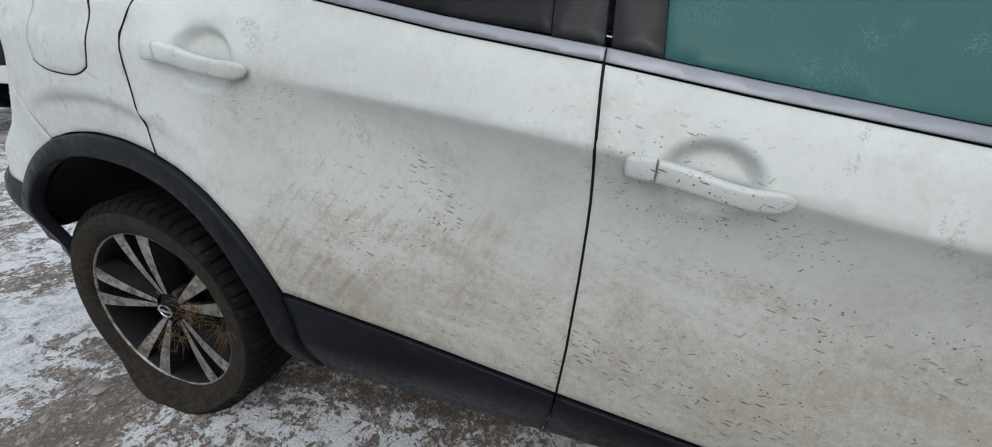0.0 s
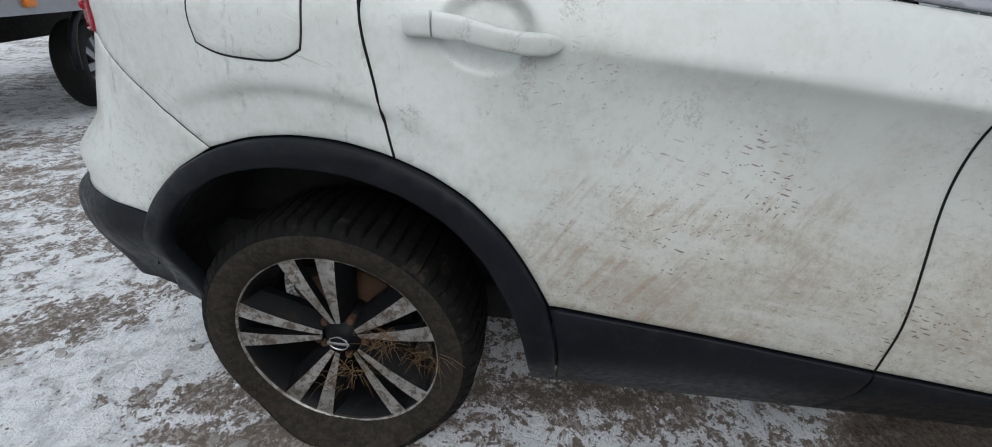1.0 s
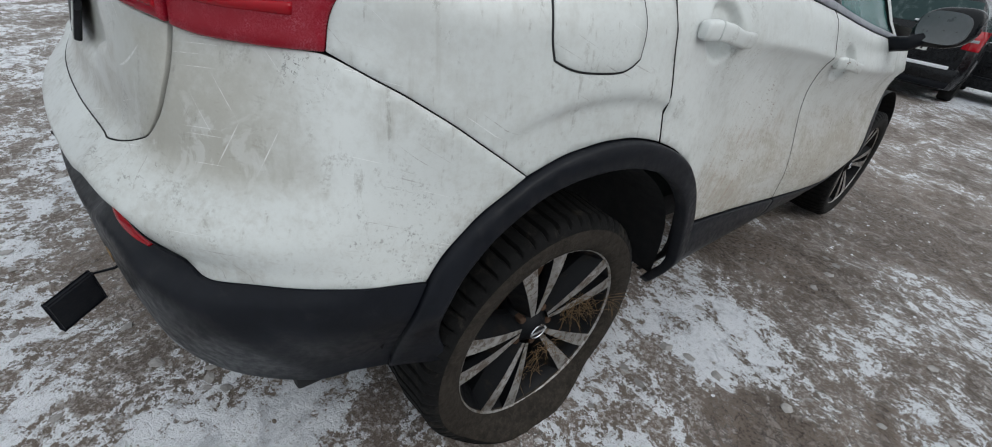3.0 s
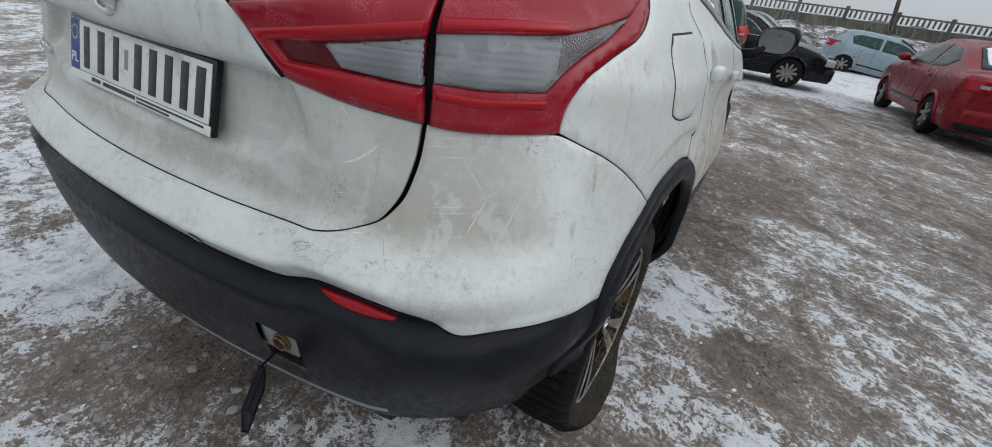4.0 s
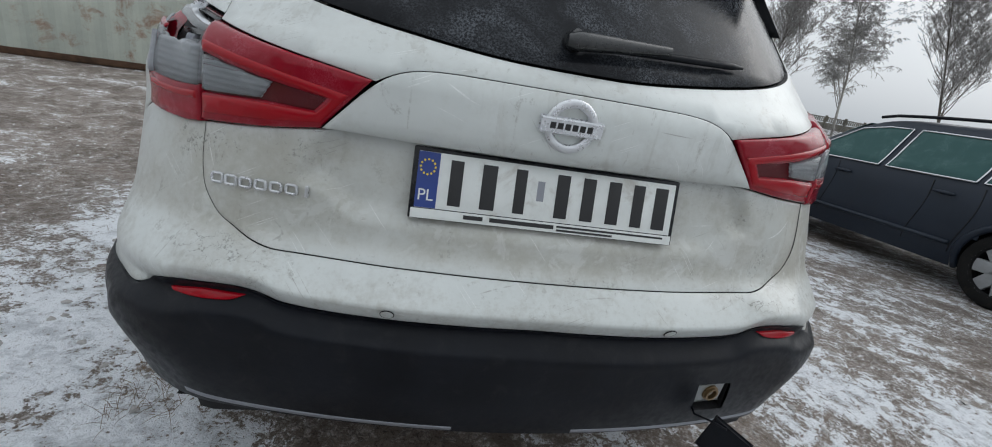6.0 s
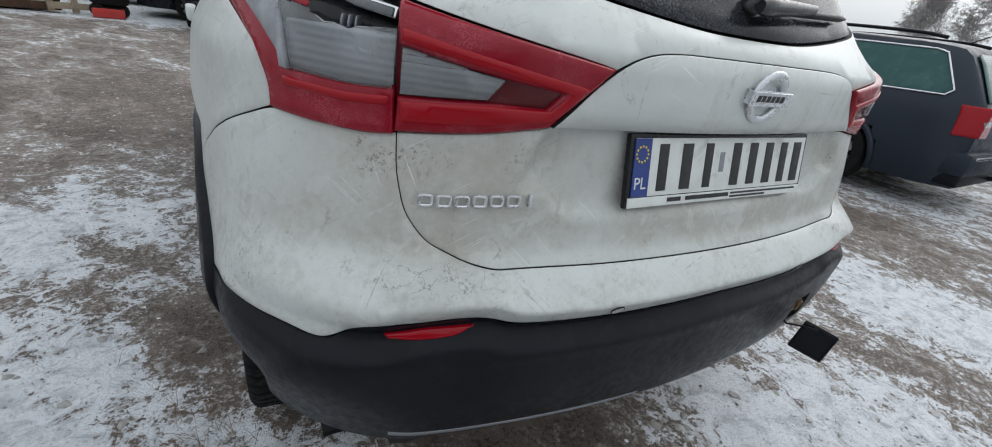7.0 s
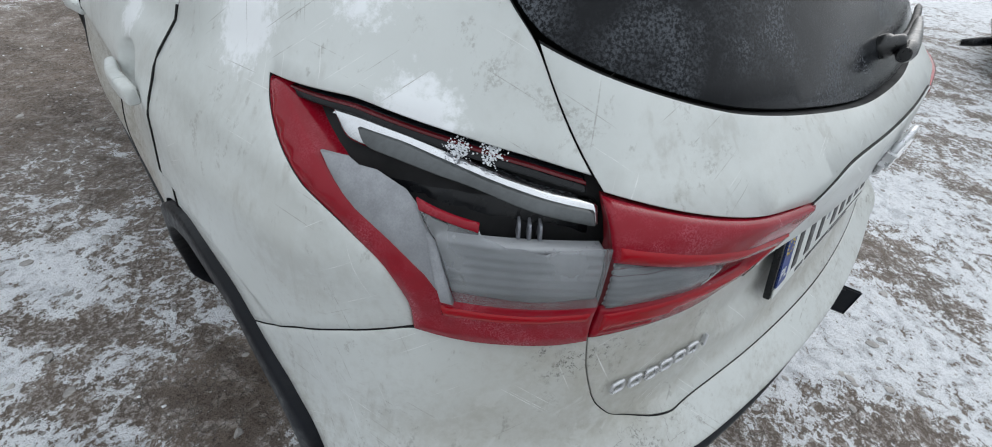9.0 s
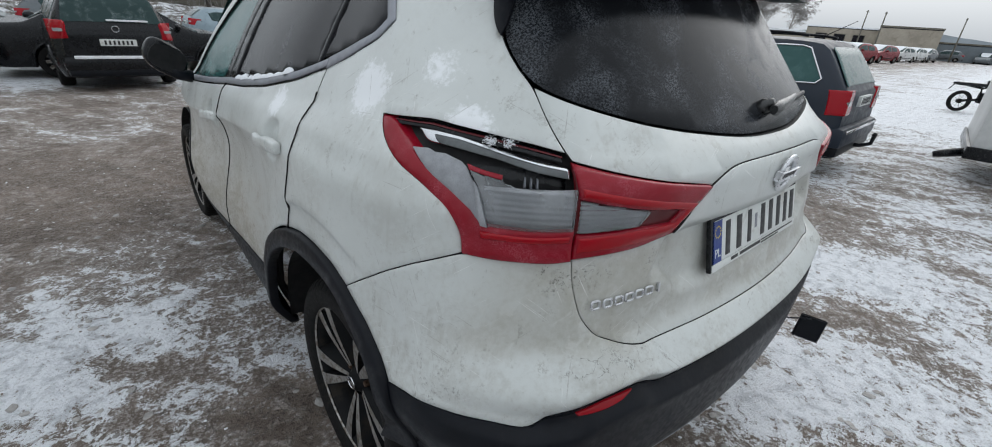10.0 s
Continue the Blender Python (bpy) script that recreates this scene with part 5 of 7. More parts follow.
m = facing(0.0, 1.067, 0.004)
bm = bmesh.new()
loop = [(0.041 * math.cos(2 * math.pi * k / 48), 0.041 * math.sin(2 * math.pi * k / 48), 0.006) for k in range(49)]
tube(bm, loop, 0.0082, 12, False)
for v in bm.verts:
    v.co.z = 0.006 + (v.co.z - 0.006) * 0.7
bmesh.ops.transform(bm, matrix=m, verts=bm.verts)
badge = part("badge", bm, SATIN_BRIGHT, tailgate)
part("badge_bar", bar_mesh(-0.0545, -0.0115, 0.0545, 0.0115, 0.014, m, 0.003), SATIN_BRIGHT, badge)
for k in range(6):
    part("badge_mark", bar_mesh(-0.0405 + 0.0138 * k, -0.0056, -0.0302 + 0.0138 * k, 0.0056, 0.0146, m), BLACK_INK, badge)

# model name: seven plain chrome shapes, six of them hollow
for k in range(7):
    u = -0.612 + 0.0275 * k
    m = Matrix.Translation(spot(u, 0.872 + 0.004 * k / 6, 0.0015)) @ facing(-0.55, 0.874, 0.0).to_3x3().to_4x4()
    if k == 6:
        part("name_mark", bar_mesh(-0.003, -0.0105, 0.003, 0.0105, 0.006, m, 0.001), SATIN_BRIGHT, tailgate)
        continue
    bm = bmesh.new()
    loop = [(0.0098 * math.copysign(abs(math.cos(a)) ** 0.45, math.cos(a)), 0.0082 * math.copysign(abs(math.sin(a)) ** 0.45, math.sin(a)), 0.003) for a in np.linspace(0, 2 * math.pi, 33)]
    tube(bm, loop, 0.0027, 8, False)
    bmesh.ops.transform(bm, matrix=m, verts=bm.verts)
    part("name_mark", bm, SATIN_BRIGHT, tailgate)

# number plate in its holder
tilt = math.atan2(0.031, 0.124)
P = Matrix.Translation((0.0, 0.143, 0.924)) @ Matrix.Rotation(radians(90) - tilt, 4, "X")      # x right, y up the plate, z outward
bm = bmesh.new()
box(bm, (-0.267, -0.066, -0.012), (0.267, 0.066, 0.0), 0.004, P)
holder = part("plate_holder", bm, GLOSS_BLACK, car)
part("number_plate", bar_mesh(-0.2575, -0.0450, 0.2575, 0.0575, 0.0022, P, 0.0008), PLATE_WHITE, holder)
part("plate_band", bar_mesh(-0.2575, -0.0445, -0.2185, 0.0570, 0.0027, P), PLATE_BLUE, holder)
part("dealer_strip", bar_mesh(-0.263, -0.0645, 0.263, -0.0465, 0.0020, P, 0.0006), PLATE_WHITE, holder)
for x0, w in ((-0.206, 0.042), (-0.146, 0.046), (-0.082, 0.040), (0.000, 0.044), (0.0535, 0.044), (0.107, 0.044), (0.160, 0.042), (0.207, 0.046)):
    # each sign stands as a plain bar
    part("plate_sign", bar_mesh(x0 + 0.008, -0.0365, x0 + w - 0.010, 0.0475, 0.0032, P, 0.0004), BLACK_INK, holder)
part("validation_sticker", bar_mesh(-0.030, -0.008, -0.016, 0.030, 0.0028, P), SATIN_SILVER, holder)
for x0, x1, y0, y1 in ((-0.165, -0.128, -0.0585, -0.0505), (-0.115, 0.012, -0.0585, -0.0505), (0.018, 0.245, -0.0545, -0.0505), (0.018, 0.135, -0.0615, -0.0575)):
    part("strip_print", bar_mesh(x0, y0, x1, y1, 0.0026, P), BLACK_INK, holder)
for k in range(12):
    a = 2 * math.pi * k / 12
    bm = bmesh.new()
    lathe(bm, [(0.0022, 0.0027), (0.0022, 0.0031), (0.0, 0.0031)], 5, P @ Matrix.Translation((-0.2392 + 0.0135 * math.cos(a), 0.030 + 0.0135 * math.sin(a), 0)))
    part("plate_star", bm, YELLOW, holder, shade=False)
txt = bpy.data.curves.new("country_letters", "FONT")
txt.body, txt.size, txt.align_x, txt.extrude = "PL", 0.030, "CENTER", 0.0003
tob = bpy.data.objects.new("country_letters", txt)
scene.collection.objects.link(tob)
bpy.context.view_layer.update()
me = bpy.data.meshes.new_from_object(tob.evaluated_get(bpy.context.evaluated_depsgraph_get()))
bpy.data.objects.remove(tob)
me.materials.clear()
me.materials.append(PLATE_WHITE)
letters = new("country_letters", me)
letters.matrix_basis = P @ Matrix.Translation((-0.2392, -0.031, 0.0030))
letters.parent = holder

# parking sensors and reflectors in the bumper
for s in (1, -1):
    m = facing(s * 0.283, 0.695, 0.0025)
    bm = bmesh.new()
    lathe(bm, [(0.0118, -0.001), (0.0118, 0.0012), (0.0, 0.0016)], 32, m)
    sensor = part("parking_sensor", bm, WHITE, car)
    bm = bmesh.new()
    tube(bm, [m @ Vector((0.0124 * math.cos(2 * math.pi * k / 32), 0.0124 * math.sin(2 * math.pi * k / 32), 0.0002)) for k in range(33)], 0.0011, 6, False)
    part("sensor_ring", bm, DARK, sensor)
    shape = [(0.528, 0.680), (0.60, 0.678), (0.652, 0.668), (0.647, 0.661), (0.595, 0.6625), (0.548, 0.668)]
    pocket = [(0.515, 0.683), (0.60, 0.681), (0.660, 0.669), (0.652, 0.649), (0.585, 0.647), (0.535, 0.652)]
    panel("reflector_pocket", pocket if s > 0 else M(pocket), GLOSS_BLACK, car, lift=lambda u, z: 0.002, gap=0, step=0.008)
    panel("bumper_reflector", shape if s > 0 else M(shape), BRIGHT_RED, car, lift=lambda u, z: 0.009, lip=0.002, gap=0, step=0.008)
    strip = [(0.13, 0.431), (0.35, 0.431), (0.55, 0.433), (0.64, 0.441)]
    panel("valance_trim", strip_along(strip, -0.008, 0.006) if s > 0 else M(strip_along(strip, -0.008, 0.006)), SATIN_SILVER, car, lift=lambda u, z: 0.004, gap=0, step=0.02)

# towing eye behind its missing cover
bm = bmesh.new()
lo = [spot(u, z, -0.002) for u, z in TOW]
hi = [spot(u, z, -0.055) for u, z in TOW]
A, B = [bm.verts.new(p) for p in lo], [bm.verts.new(p) for p in hi]
for i in range(4):
    bm.faces.new((A[i], B[i], B[(i + 1) % 4], A[(i + 1) % 4]))
bm.faces.new(B)
tow = part("towing_recess", bm, DARK, car, shade=False)
m = facing(0.450, 0.530, -0.006)
bm = bmesh.new()
box(bm, (-0.040, -0.024, -0.02), (0.036, 0.026, 0.0), 0.003, m)
part("towing_bracket", bm, ZINC, tow)
bm = bmesh.new()
lathe(bm, [(0.020, 0.0), (0.020, 0.004), (0.0165, 0.005), (0.0165, 0.010), (0.0125, 0.010), (0.0115, -0.012), (0.0, -0.012)], 28, m @ Matrix.Translation((0.004, 0.0, 0)))
part("towing_socket", bm, BRASS, tow)
bm = bmesh.new()
tube(bm, [spot(0.425, 0.487, -0.01), spot(0.425, 0.478, 0.010), (0.445, 0.040, 0.490), (0.462, 0.016, 0.492)], [0.003, 0.003, 0.0022, 0.0022], 6)
strap = part("cover_strap", bm, BLACK_PLASTIC, tow)
bm = bmesh.new()
box(bm, (-0.040, -0.040, -0.004), (0.040, 0.038, 0.004), 0.003, Matrix.Translation((0.466, 0.014, 0.455)) @ Matrix.Rotation(radians(128), 4, "Z") @ Matrix.Rotation(radians(102), 4, "X") @ Matrix.Rotation(radians(12), 4, "Z"))
part("towing_cover", bm, BLACK_PLASTIC, tow)

# rear wiper
bm = bmesh.new()
base = facing(0.0, 1.210, 0.0)
lathe(bm, [(0.019, -0.004), (0.019, 0.008), (0.014, 0.014), (0.012, 0.026), (0.008, 0.030), (0.0, 0.030)], 28, base)
wiper = part("wiper", bm, FROSTY_BLACK, tailgate)
bm = bmesh.new()
rings = []
for f in (0, 0.02, 0.05, 0.1, 0.2, 0.35, 0.5, 0.65, 0.8, 0.92, 1.0):
    c = Vector(spot(-0.020 + 0.22 * f, 1.210 + 0.016 * f, 0.034 - 0.012 * f))
    w, h = 0.0190 * math.sqrt(min(1, 0.35 + 6 * f)) - 0.010 * f, 0.016 * math.sqrt(min(1, 0.35 + 6 * f)) - 0.010 * f
    rings.append([bm.verts.new(c + Vector((0, -h * y_, w * z_))) for y_, z_ in [(math.cos(2 * math.pi * q / 12), math.sin(2 * math.pi * q / 12)) for q in range(12)]])
for a, b in zip(rings, rings[1:]):
    for k in range(12):
        bm.faces.new((a[k], a[(k + 1) % 12], b[(k + 1) % 12], b[k]))
bm.faces.new(rings[0][::-1]), bm.faces.new(rings[-1])
bmesh.ops.recalc_face_normals(bm, faces=bm.faces)
part("wiper_arm", bm, FROSTY_BLACK, wiper)
bm = bmesh.new()
tube(bm, [spot(u, 1.207 + 0.05 * u, 0.012) for u in np.linspace(0.03, 0.385, 12)], [0.004] + [0.007] * 10 + [0.003], 8)
part("wiper_blade", bm, BLACK_PLASTIC, wiper)

# door mirrors
for s in (1, -1):
    mz = 1.03 if s > 0 else 1.065
    bm = bmesh.new()
    bmesh.ops.create_icosphere(bm, subdivisions=4, radius=1.0)
    for v in bm.verts:
        x, y, z = v.co
        p = 0.72
        v.co = Vector((math.copysign(abs(x) ** p, x) * 0.098, math.copysign(abs(y) ** p, y) * (0.085 if y > 0 else 0.030), math.copysign(abs(z) ** p, z) * 0.072 + 0.02 * x * s))
    m = Matrix.Translation((0.985 if s > 0 else -0.935, 2.66, mz)) @ Matrix.Rotation(radians(-8 * s), 4, "Z") @ (Matrix.Identity(4) if s > 0 else Matrix.Rotation(radians(28), 4, "Y"))
    bmesh.ops.transform(bm, matrix=m, verts=bm.verts)
    mirror = part("door_mirror", bm, GLOSS_BLACK, car)
    bm = bmesh.new()
    tube(bm, [(s * 0.84, 2.66, mz - 0.09), (s * 0.90, 2.65, mz - 0.075), (s * 0.94, 2.66, mz - 0.04)], [0.03, 0.028, 0.03], 10)
    part("mirror_foot", bm, BLACK_PLASTIC, mirror)
    bm = bmesh.new()
    ring = [(0.080 * math.copysign(abs(math.cos(a)) ** 0.7, math.cos(a)), 0.056 * math.copysign(abs(math.sin(a)) ** 0.7, math.sin(a))) for a in np.linspace(0, 2 * math.pi, 40, endpoint=False)]
    fr = [bm.verts.new(m @ Vector((x, -0.0335, z + 0.2 * x * s * 0.1))) for x, z in ring]
    bk = [bm.verts.new(m @ Vector((x, -0.020, z))) for x, z in ring]
    bm.faces.new(fr)
    for k in range(40):
        bm.faces.new((fr[k], fr[(k + 1) % 40], bk[(k + 1) % 40], bk[k]))
    bmesh.ops.recalc_face_normals(bm, faces=bm.faces)
    part("mirror_glass", bm, MISTED_MIRROR if s > 0 else DARK, mirror)


# ---- other vehicles ----
def yard_slope(x, y):
    """The yard falls away gently towards the bank."""
    fall = curve(y, ((1.0, 0.0), (2.2, 0.04), (4.7, 0.18), (8.0, 0.27), (11.0, 0.33), (15.5, 0.42)))
    return -fall * smooth(32, 16, x) - 0.62 * smooth(13, 17.5, y) * smooth(3.5, 7.5, x) * smooth(40, 28, x)


def paint(name, colour, rough=0.3, metal=0.35, dirt=None):
    return plain(name, colour, rough, metal, 0.15, 14, 0.01, 0.12, dirt, 0.35)


AUDI_BLUE = plain("dark_blue_grey_paint", (0.014, 0.021, 0.034), 0.42, 0.0, 0.15, 14, 0.0, 0.0, None, 0.35)
CAR_RED = paint("wine_red_paint", (0.20, 0.010, 0.016), 0.3)
CAR_SILVER = paint("silver_paint", (0.36, 0.39, 0.41), 0.34)
CAR_GREEN = paint("pale_green_paint", (0.36, 0.42, 0.36), 0.36)
CAR_BLUE = paint("pale_blue_paint", (0.26, 0.33, 0.37), 0.34)
CAR_DARKRED = paint("dark_red_paint", (0.10, 0.012, 0.016), 0.3)
CAR_BLACK = paint("black_paint", (0.010, 0.011, 0.013), 0.26)
CAR_GREY = paint("mid_grey_paint", (0.13, 0.145, 0.155), 0.34)
CAR_WHITE = paint("plain_white_paint", (0.62, 0.63, 0.62), 0.4, 0.0)
AMBER = lens("amber_lens", (0.62, 0.18, 0.02), amount=(0.6, 0.9))
HEAD_CLEAR = plain("headlamp", (0.40, 0.43, 0.45), 0.15, 0.3, 0.2, 40, 0.0, 0.6)
COVER_SILVER = plain("grey_wheel_cover", (0.30, 0.31, 0.32), 0.5, 0.3, 0.2, 30, 0.05)
ESTATE_GLASS = frosted("green_tinted_misted_glass", (0.040, 0.095, 0.092), (0.10, 0.17, 0.165), 0.0, (0.42, 0.8))
TEAL_DARK = frosted("greenish_car_glass", (0.030, 0.055, 0.055), (0.32, 0.38, 0.38), 0.0, (0.5, 0.85))


def simple_wheel(hold, at, s, r=0.315, spokes=7, rim_mat=ALLOY, wide=0.085):
    w = new("wheel")
    w.parent = hold
    w.matrix_basis = Matrix.Translation(at) @ Matrix.Diagonal((s, 1, 1, 1))
    bm = bmesh.new()
    lathe(bm, [(r * 0.68, -0.10), (r * 0.85, -0.11), (r * 0.95, -0.10), (r, -0.075), (r, 0.075), (r * 0.95, 0.10), (r * 0.85, 0.108), (r * 0.68, 0.10), (r * 0.66, 0.08)], 36, TO_X)
    bmesh.ops.recalc_face_normals(bm, faces=bm.faces)
    part("tyre", bm, RUBBER, w)
    bm = bmesh.new()
    lathe(bm, [(0.0, 0.03), (r * 0.62, 0.03), (r * 0.64, 0.092), (r * 0.69, 0.098), (r * 0.69, 0.06)], 36, TO_X)
    bmesh.ops.recalc_face_normals(bm, faces=bm.faces)
    rim = part("rim", bm, DARK_ALLOY, w)
    for i in range(spokes):
        a = 2 * math.pi * i / spokes
        bm = bmesh.new()
        box(bm, (0.045, r * 0.10, -r * wide), (0.090, r * 0.665, r * wide), 0.008, Matrix.Rotation(a, 4, "X"))
        part("spoke", bm, rim_mat, rim)
    bm = bmesh.new()
    lathe(bm, [(r * 0.665, 0.09), (r * 0.70, 0.101), (r * 0.715, 0.095)], 36, TO_X)
    lathe(bm, [(r * 0.2, 0.07), (r * 0.17, 0.098), (0.0, 0.10)], 20, TO_X)
    bmesh.ops.recalc_face_normals(bm, faces=bm.faces)
    part("rim_face", bm, rim_mat, w)
    return w


def simple_car(name, label, at, turn, L, W, top, body, belt_z, axles, windows, rear_win, lamp, r=0.315, spokes=7, glass=TEAL_DARK, trim=None, snow=False, plate=True, lean=0.0, rim_mat=ALLOY, group="", wide=0.085):
    """A parked car: top is its roofline from the tail (y 0) forward; windows lie in the side's (y, z)."""
    nx, ny = at[0] - L * math.sin(radians(turn)), at[1] + L * math.cos(radians(turn))
    tail_z, nose_z = yard_slope(at[0], at[1]), yard_slope(nx, ny)
    at = (at[0], at[1], tail_z)
    hold = thing(name, label, "car", at, turn, group)
    hold.matrix_basis = hold.matrix_basis @ Matrix.Rotation(math.atan2(nose_z - tail_z, L), 4, "X") @ Matrix.Rotation(radians(lean), 4, "Y")
    z0 = 0.22
    half_w = W / 2

    def plan(y):
        return half_w * (1 - 0.16 * smooth(0.35, 0.0, y) ** 2 - 0.22 * smooth(L - 0.75, L, y) ** 2)

    def flank(y, z):
        w = plan(y)
        low = 0.05 * smooth(0.42, 0.2, z)
        mid = 0.035 * abs((z - 0.58) / 0.4) ** 2
        return w - low - min(mid, 0.05) - (0.0 if z < belt_z else 0.40 * (z - belt_z) + 0.18 * (z - belt_z) ** 2)

    def roofline(y):
        return curve(y, top)

    bm = bmesh.new()
    ys = sorted({round(v, 3) for v in list(np.linspace(0.0, L, 64)) + [0.01, 0.03, L - 0.02]})
    ks = [0.0, 0.06, 0.14, 0.24, 0.34, 0.44, 0.54, 0.63, 0.72, 0.80, 0.87, 0.93, 0.97, 1.0]
    rows = []
    for y in ys:
        t = max(roofline(y), z0 + 0.15)
        row = []
        for k in ks:
            z = z0 + (t - 0.035 - z0) * k
            row.append((flank(y, z) - 0.02 * smooth(0.93, 1.0, k), z))
        e = row[-1][0]
        row += [(e * f, t - 0.035 + 0.035 * (1 - f ** 3.0)) for f in (0.93, 0.8, 0.55, 0.28)] + [(0.0, t)]
        rows.append((y, row))
    R = [[bm.verts.new((x, y, z)) for x, z in row] for y, row in rows]
    Lf = [[bm.verts.new((-x, y, z)) if x > 0 else R[i][j] for j, (x, z) in enumerate(row)] for i, (y, row) in enumerate(rows)]
    arch_r = r + 0.045
    n = len(R[0])
    for side_rows, flip in ((R, False), (Lf, True)):
        for i in range(len(ys) - 1):
            for j in range(n - 1):
                q = [side_rows[i][j], side_rows[i + 1][j], side_rows[i + 1][j + 1], side_rows[i][j + 1]]
                c = sum((v.co for v in q), Vector()) / 4
                if j < 12 and any(math.hypot(c.y - a, c.z - r) < arch_r for a in axles):
                    continue
                bm.faces.new(q[::-1] if flip else q)
    for ring in ((R[0], Lf[0], True), (R[-1], Lf[-1], False)):
        a, b, rev = ring
        for j in range(n - 1):
            q = [a[j], a[j + 1], b[j + 1], b[j]]
            q = [v for k, v in enumerate(q) if v not in q[:k]]
            if len(q) > 2:
                bm.faces.new(q if not rev else q[::-1])
    bmesh.ops.recalc_face_normals(bm, faces=bm.faces)
    part("body", bm, body, hold)
    bm = bmesh.new()
    box(bm, (-half_w + 0.16, 0.12, z0 + 0.02), (half_w - 0.16, L - 0.15, min(0.62, belt_z - 0.2)), 0.03)
    part("underbody", bm, DARK, hold)

    def on_flank(s, lift=0.006):
        return lambda u, v, d: (s * (flank(abs(u), v) + d + lift), abs(u), v)

    for s in (1, -1):
        for a in axles:
            bm = bmesh.new()
            tube(bm, [(s * (flank(a + arch_r * math.cos(radians(t)), max(0.23, r + arch_r * math.sin(radians(t)))) - 0.004), a + arch_r * math.cos(radians(t)), r + arch_r * math.sin(radians(t))) for t in range(-15, 196, 10)], 0.030, 6)
            part("arch_lip", bm, body, hold)
            simple_wheel(hold, (s * (plan(a) - 0.115), a, r), s, r, spokes, rim_mat, wide)
        for w in windows:
            win = part("side_window", sheet_mesh([(s * y, z) for y, z in w], on_flank(s), step=0.08, gap=0.0, flange=0.01), glass, hold)
            if trim:
                bm = bmesh.new()
                tube(bm, [on_flank(s, 0.010)(y, z, 0) for y, z in densify(w, 0.1) + w[:1]], 0.009, 6, False)
                part("window_trim", bm, trim, win)
        bm = bmesh.new()
        tube(bm, [on_flank(s, 0.004)(y, 0.42, 0) for y in np.linspace(axles[0] + arch_r + 0.06, axles[1] - arch_r - 0.06, 10)], 0.022, 6)
        part("side_moulding", bm, BLACK_PLASTIC if body is not AUDI_BLUE else body, hold)
        for y in (axles[0] + 0.62, axles[0] + 1.62):
            bm = bmesh.new()
            tube(bm, [on_flank(s, 0.016)(y + d, belt_z - 0.11, 0) for d in (-0.09, -0.03, 0.03, 0.09)], [0.010, 0.015, 0.015, 0.010], 8)
            part("door_handle", bm, body, hold)
        for y in (axles[0] + 0.38, axles[0] + 0.78, axles[0] + 1.75):
            bm = bmesh.new()
            tube(bm, [on_flank(s, 0.0005)(y + 0.05 * math.sin(z * 6), z, 0) for z in np.linspace(0.34, belt_z - 0.02, 9)], 0.0045, 4)
            part("shut_line", bm, DARK, hold)
        my = axles[1] - 0.62
        bm = bmesh.new()
        bmesh.ops.create_icosphere(bm, subdivisions=2, radius=1.0, matrix=Matrix.Translation((s * (half_w + 0.06), my, belt_z + 0.07)) @ Matrix.Diagonal((0.11, 0.06, 0.075, 1)))
        tube(bm, [(s * (half_w - 0.08), my, belt_z + 0.02), (s * (half_w + 0.02), my, belt_z + 0.05)], 0.022, 6)
        part("door_mirror", bm, body, hold)
        # lamps: outline in (x, z) at the tail
        def wrap(x, z):
            lo, hi = 0.0, 0.35
            if flank(0.0, z) >= x:
                return 0.0
            for _ in range(18):
                m = (lo + hi) / 2
                lo, hi = (lo, m) if flank(m, z) >= x else (m, hi)
            return lo
        bm = sheet_mesh([(s * x, z) for x, z in lamp], lambda u, v, d: (u + s * 0.6 * (d + 0.008), wrap(abs(u), v) - 0.012 - d, v), step=0.025, gap=0, flange=0.05)
        tl = part("tail_lamp", bm, BRIGHT_RED, hold)
        cx, cz = sum(x for x, z in lamp) / len(lamp), sum(z for x, z in lamp) / len(lamp)
        bm = bmesh.new()
        box(bm, (s * (cx - 0.06), -0.02, cz - 0.025), (s * (cx + 0.05), 0.05, cz + 0.015), 0.004)
        part("reversing_lamp", bm, HEAD_CLEAR, tl)
        bm = bmesh.new()
        box(bm, (s * (half_w * 0.55), L - 0.22, 0.58), (s * (half_w * 0.86), L - 0.02, 0.72), 0.03)
        part("headlamp", bm, HEAD_CLEAR, hold)
    # rear and front screens follow the roofline
    for nm, (ya, yb, xa, xb) in (("rear_window", rear_win), ("windscreen", (axles[1] - 1.02, axles[1] - 0.22, half_w * 0.70, half_w * 0.84))):
        out = [(-xa, ya), (xa, ya), (xb, yb), (-xb, yb)] if ya < yb else [(-xb, yb), (xb, yb), (xa, ya), (-xa, ya)]
        part(nm, sheet_mesh(out, lambda u, v, d: (u, v - 0.004, roofline(v) + 0.006 + d - 0.03 * (abs(u) / half_w) ** 3), step=0.09, gap=0, flange=0.008), glass, hold)
    bm = bmesh.new()
    box(bm, (-half_w * 0.90, -0.07, 0.34), (half_w * 0.90, 0.25, 0.56), 0.06)
    bump = part("rear_bumper", bm, body, hold)
    bm = bmesh.new()
    box(bm, (-half_w * 0.86, -0.05, 0.24), (half_w * 0.86, 0.22, 0.36), 0.04)
    part("bumper_underside", bm, BLACK_PLASTIC, bump)
    bm = bmesh.new()
    box(bm, (-half_w * 0.84, L - 0.2, 0.26), (half_w * 0.84, L + 0.03, 0.54), 0.07)
    part("front_bumper", bm, body, hold)
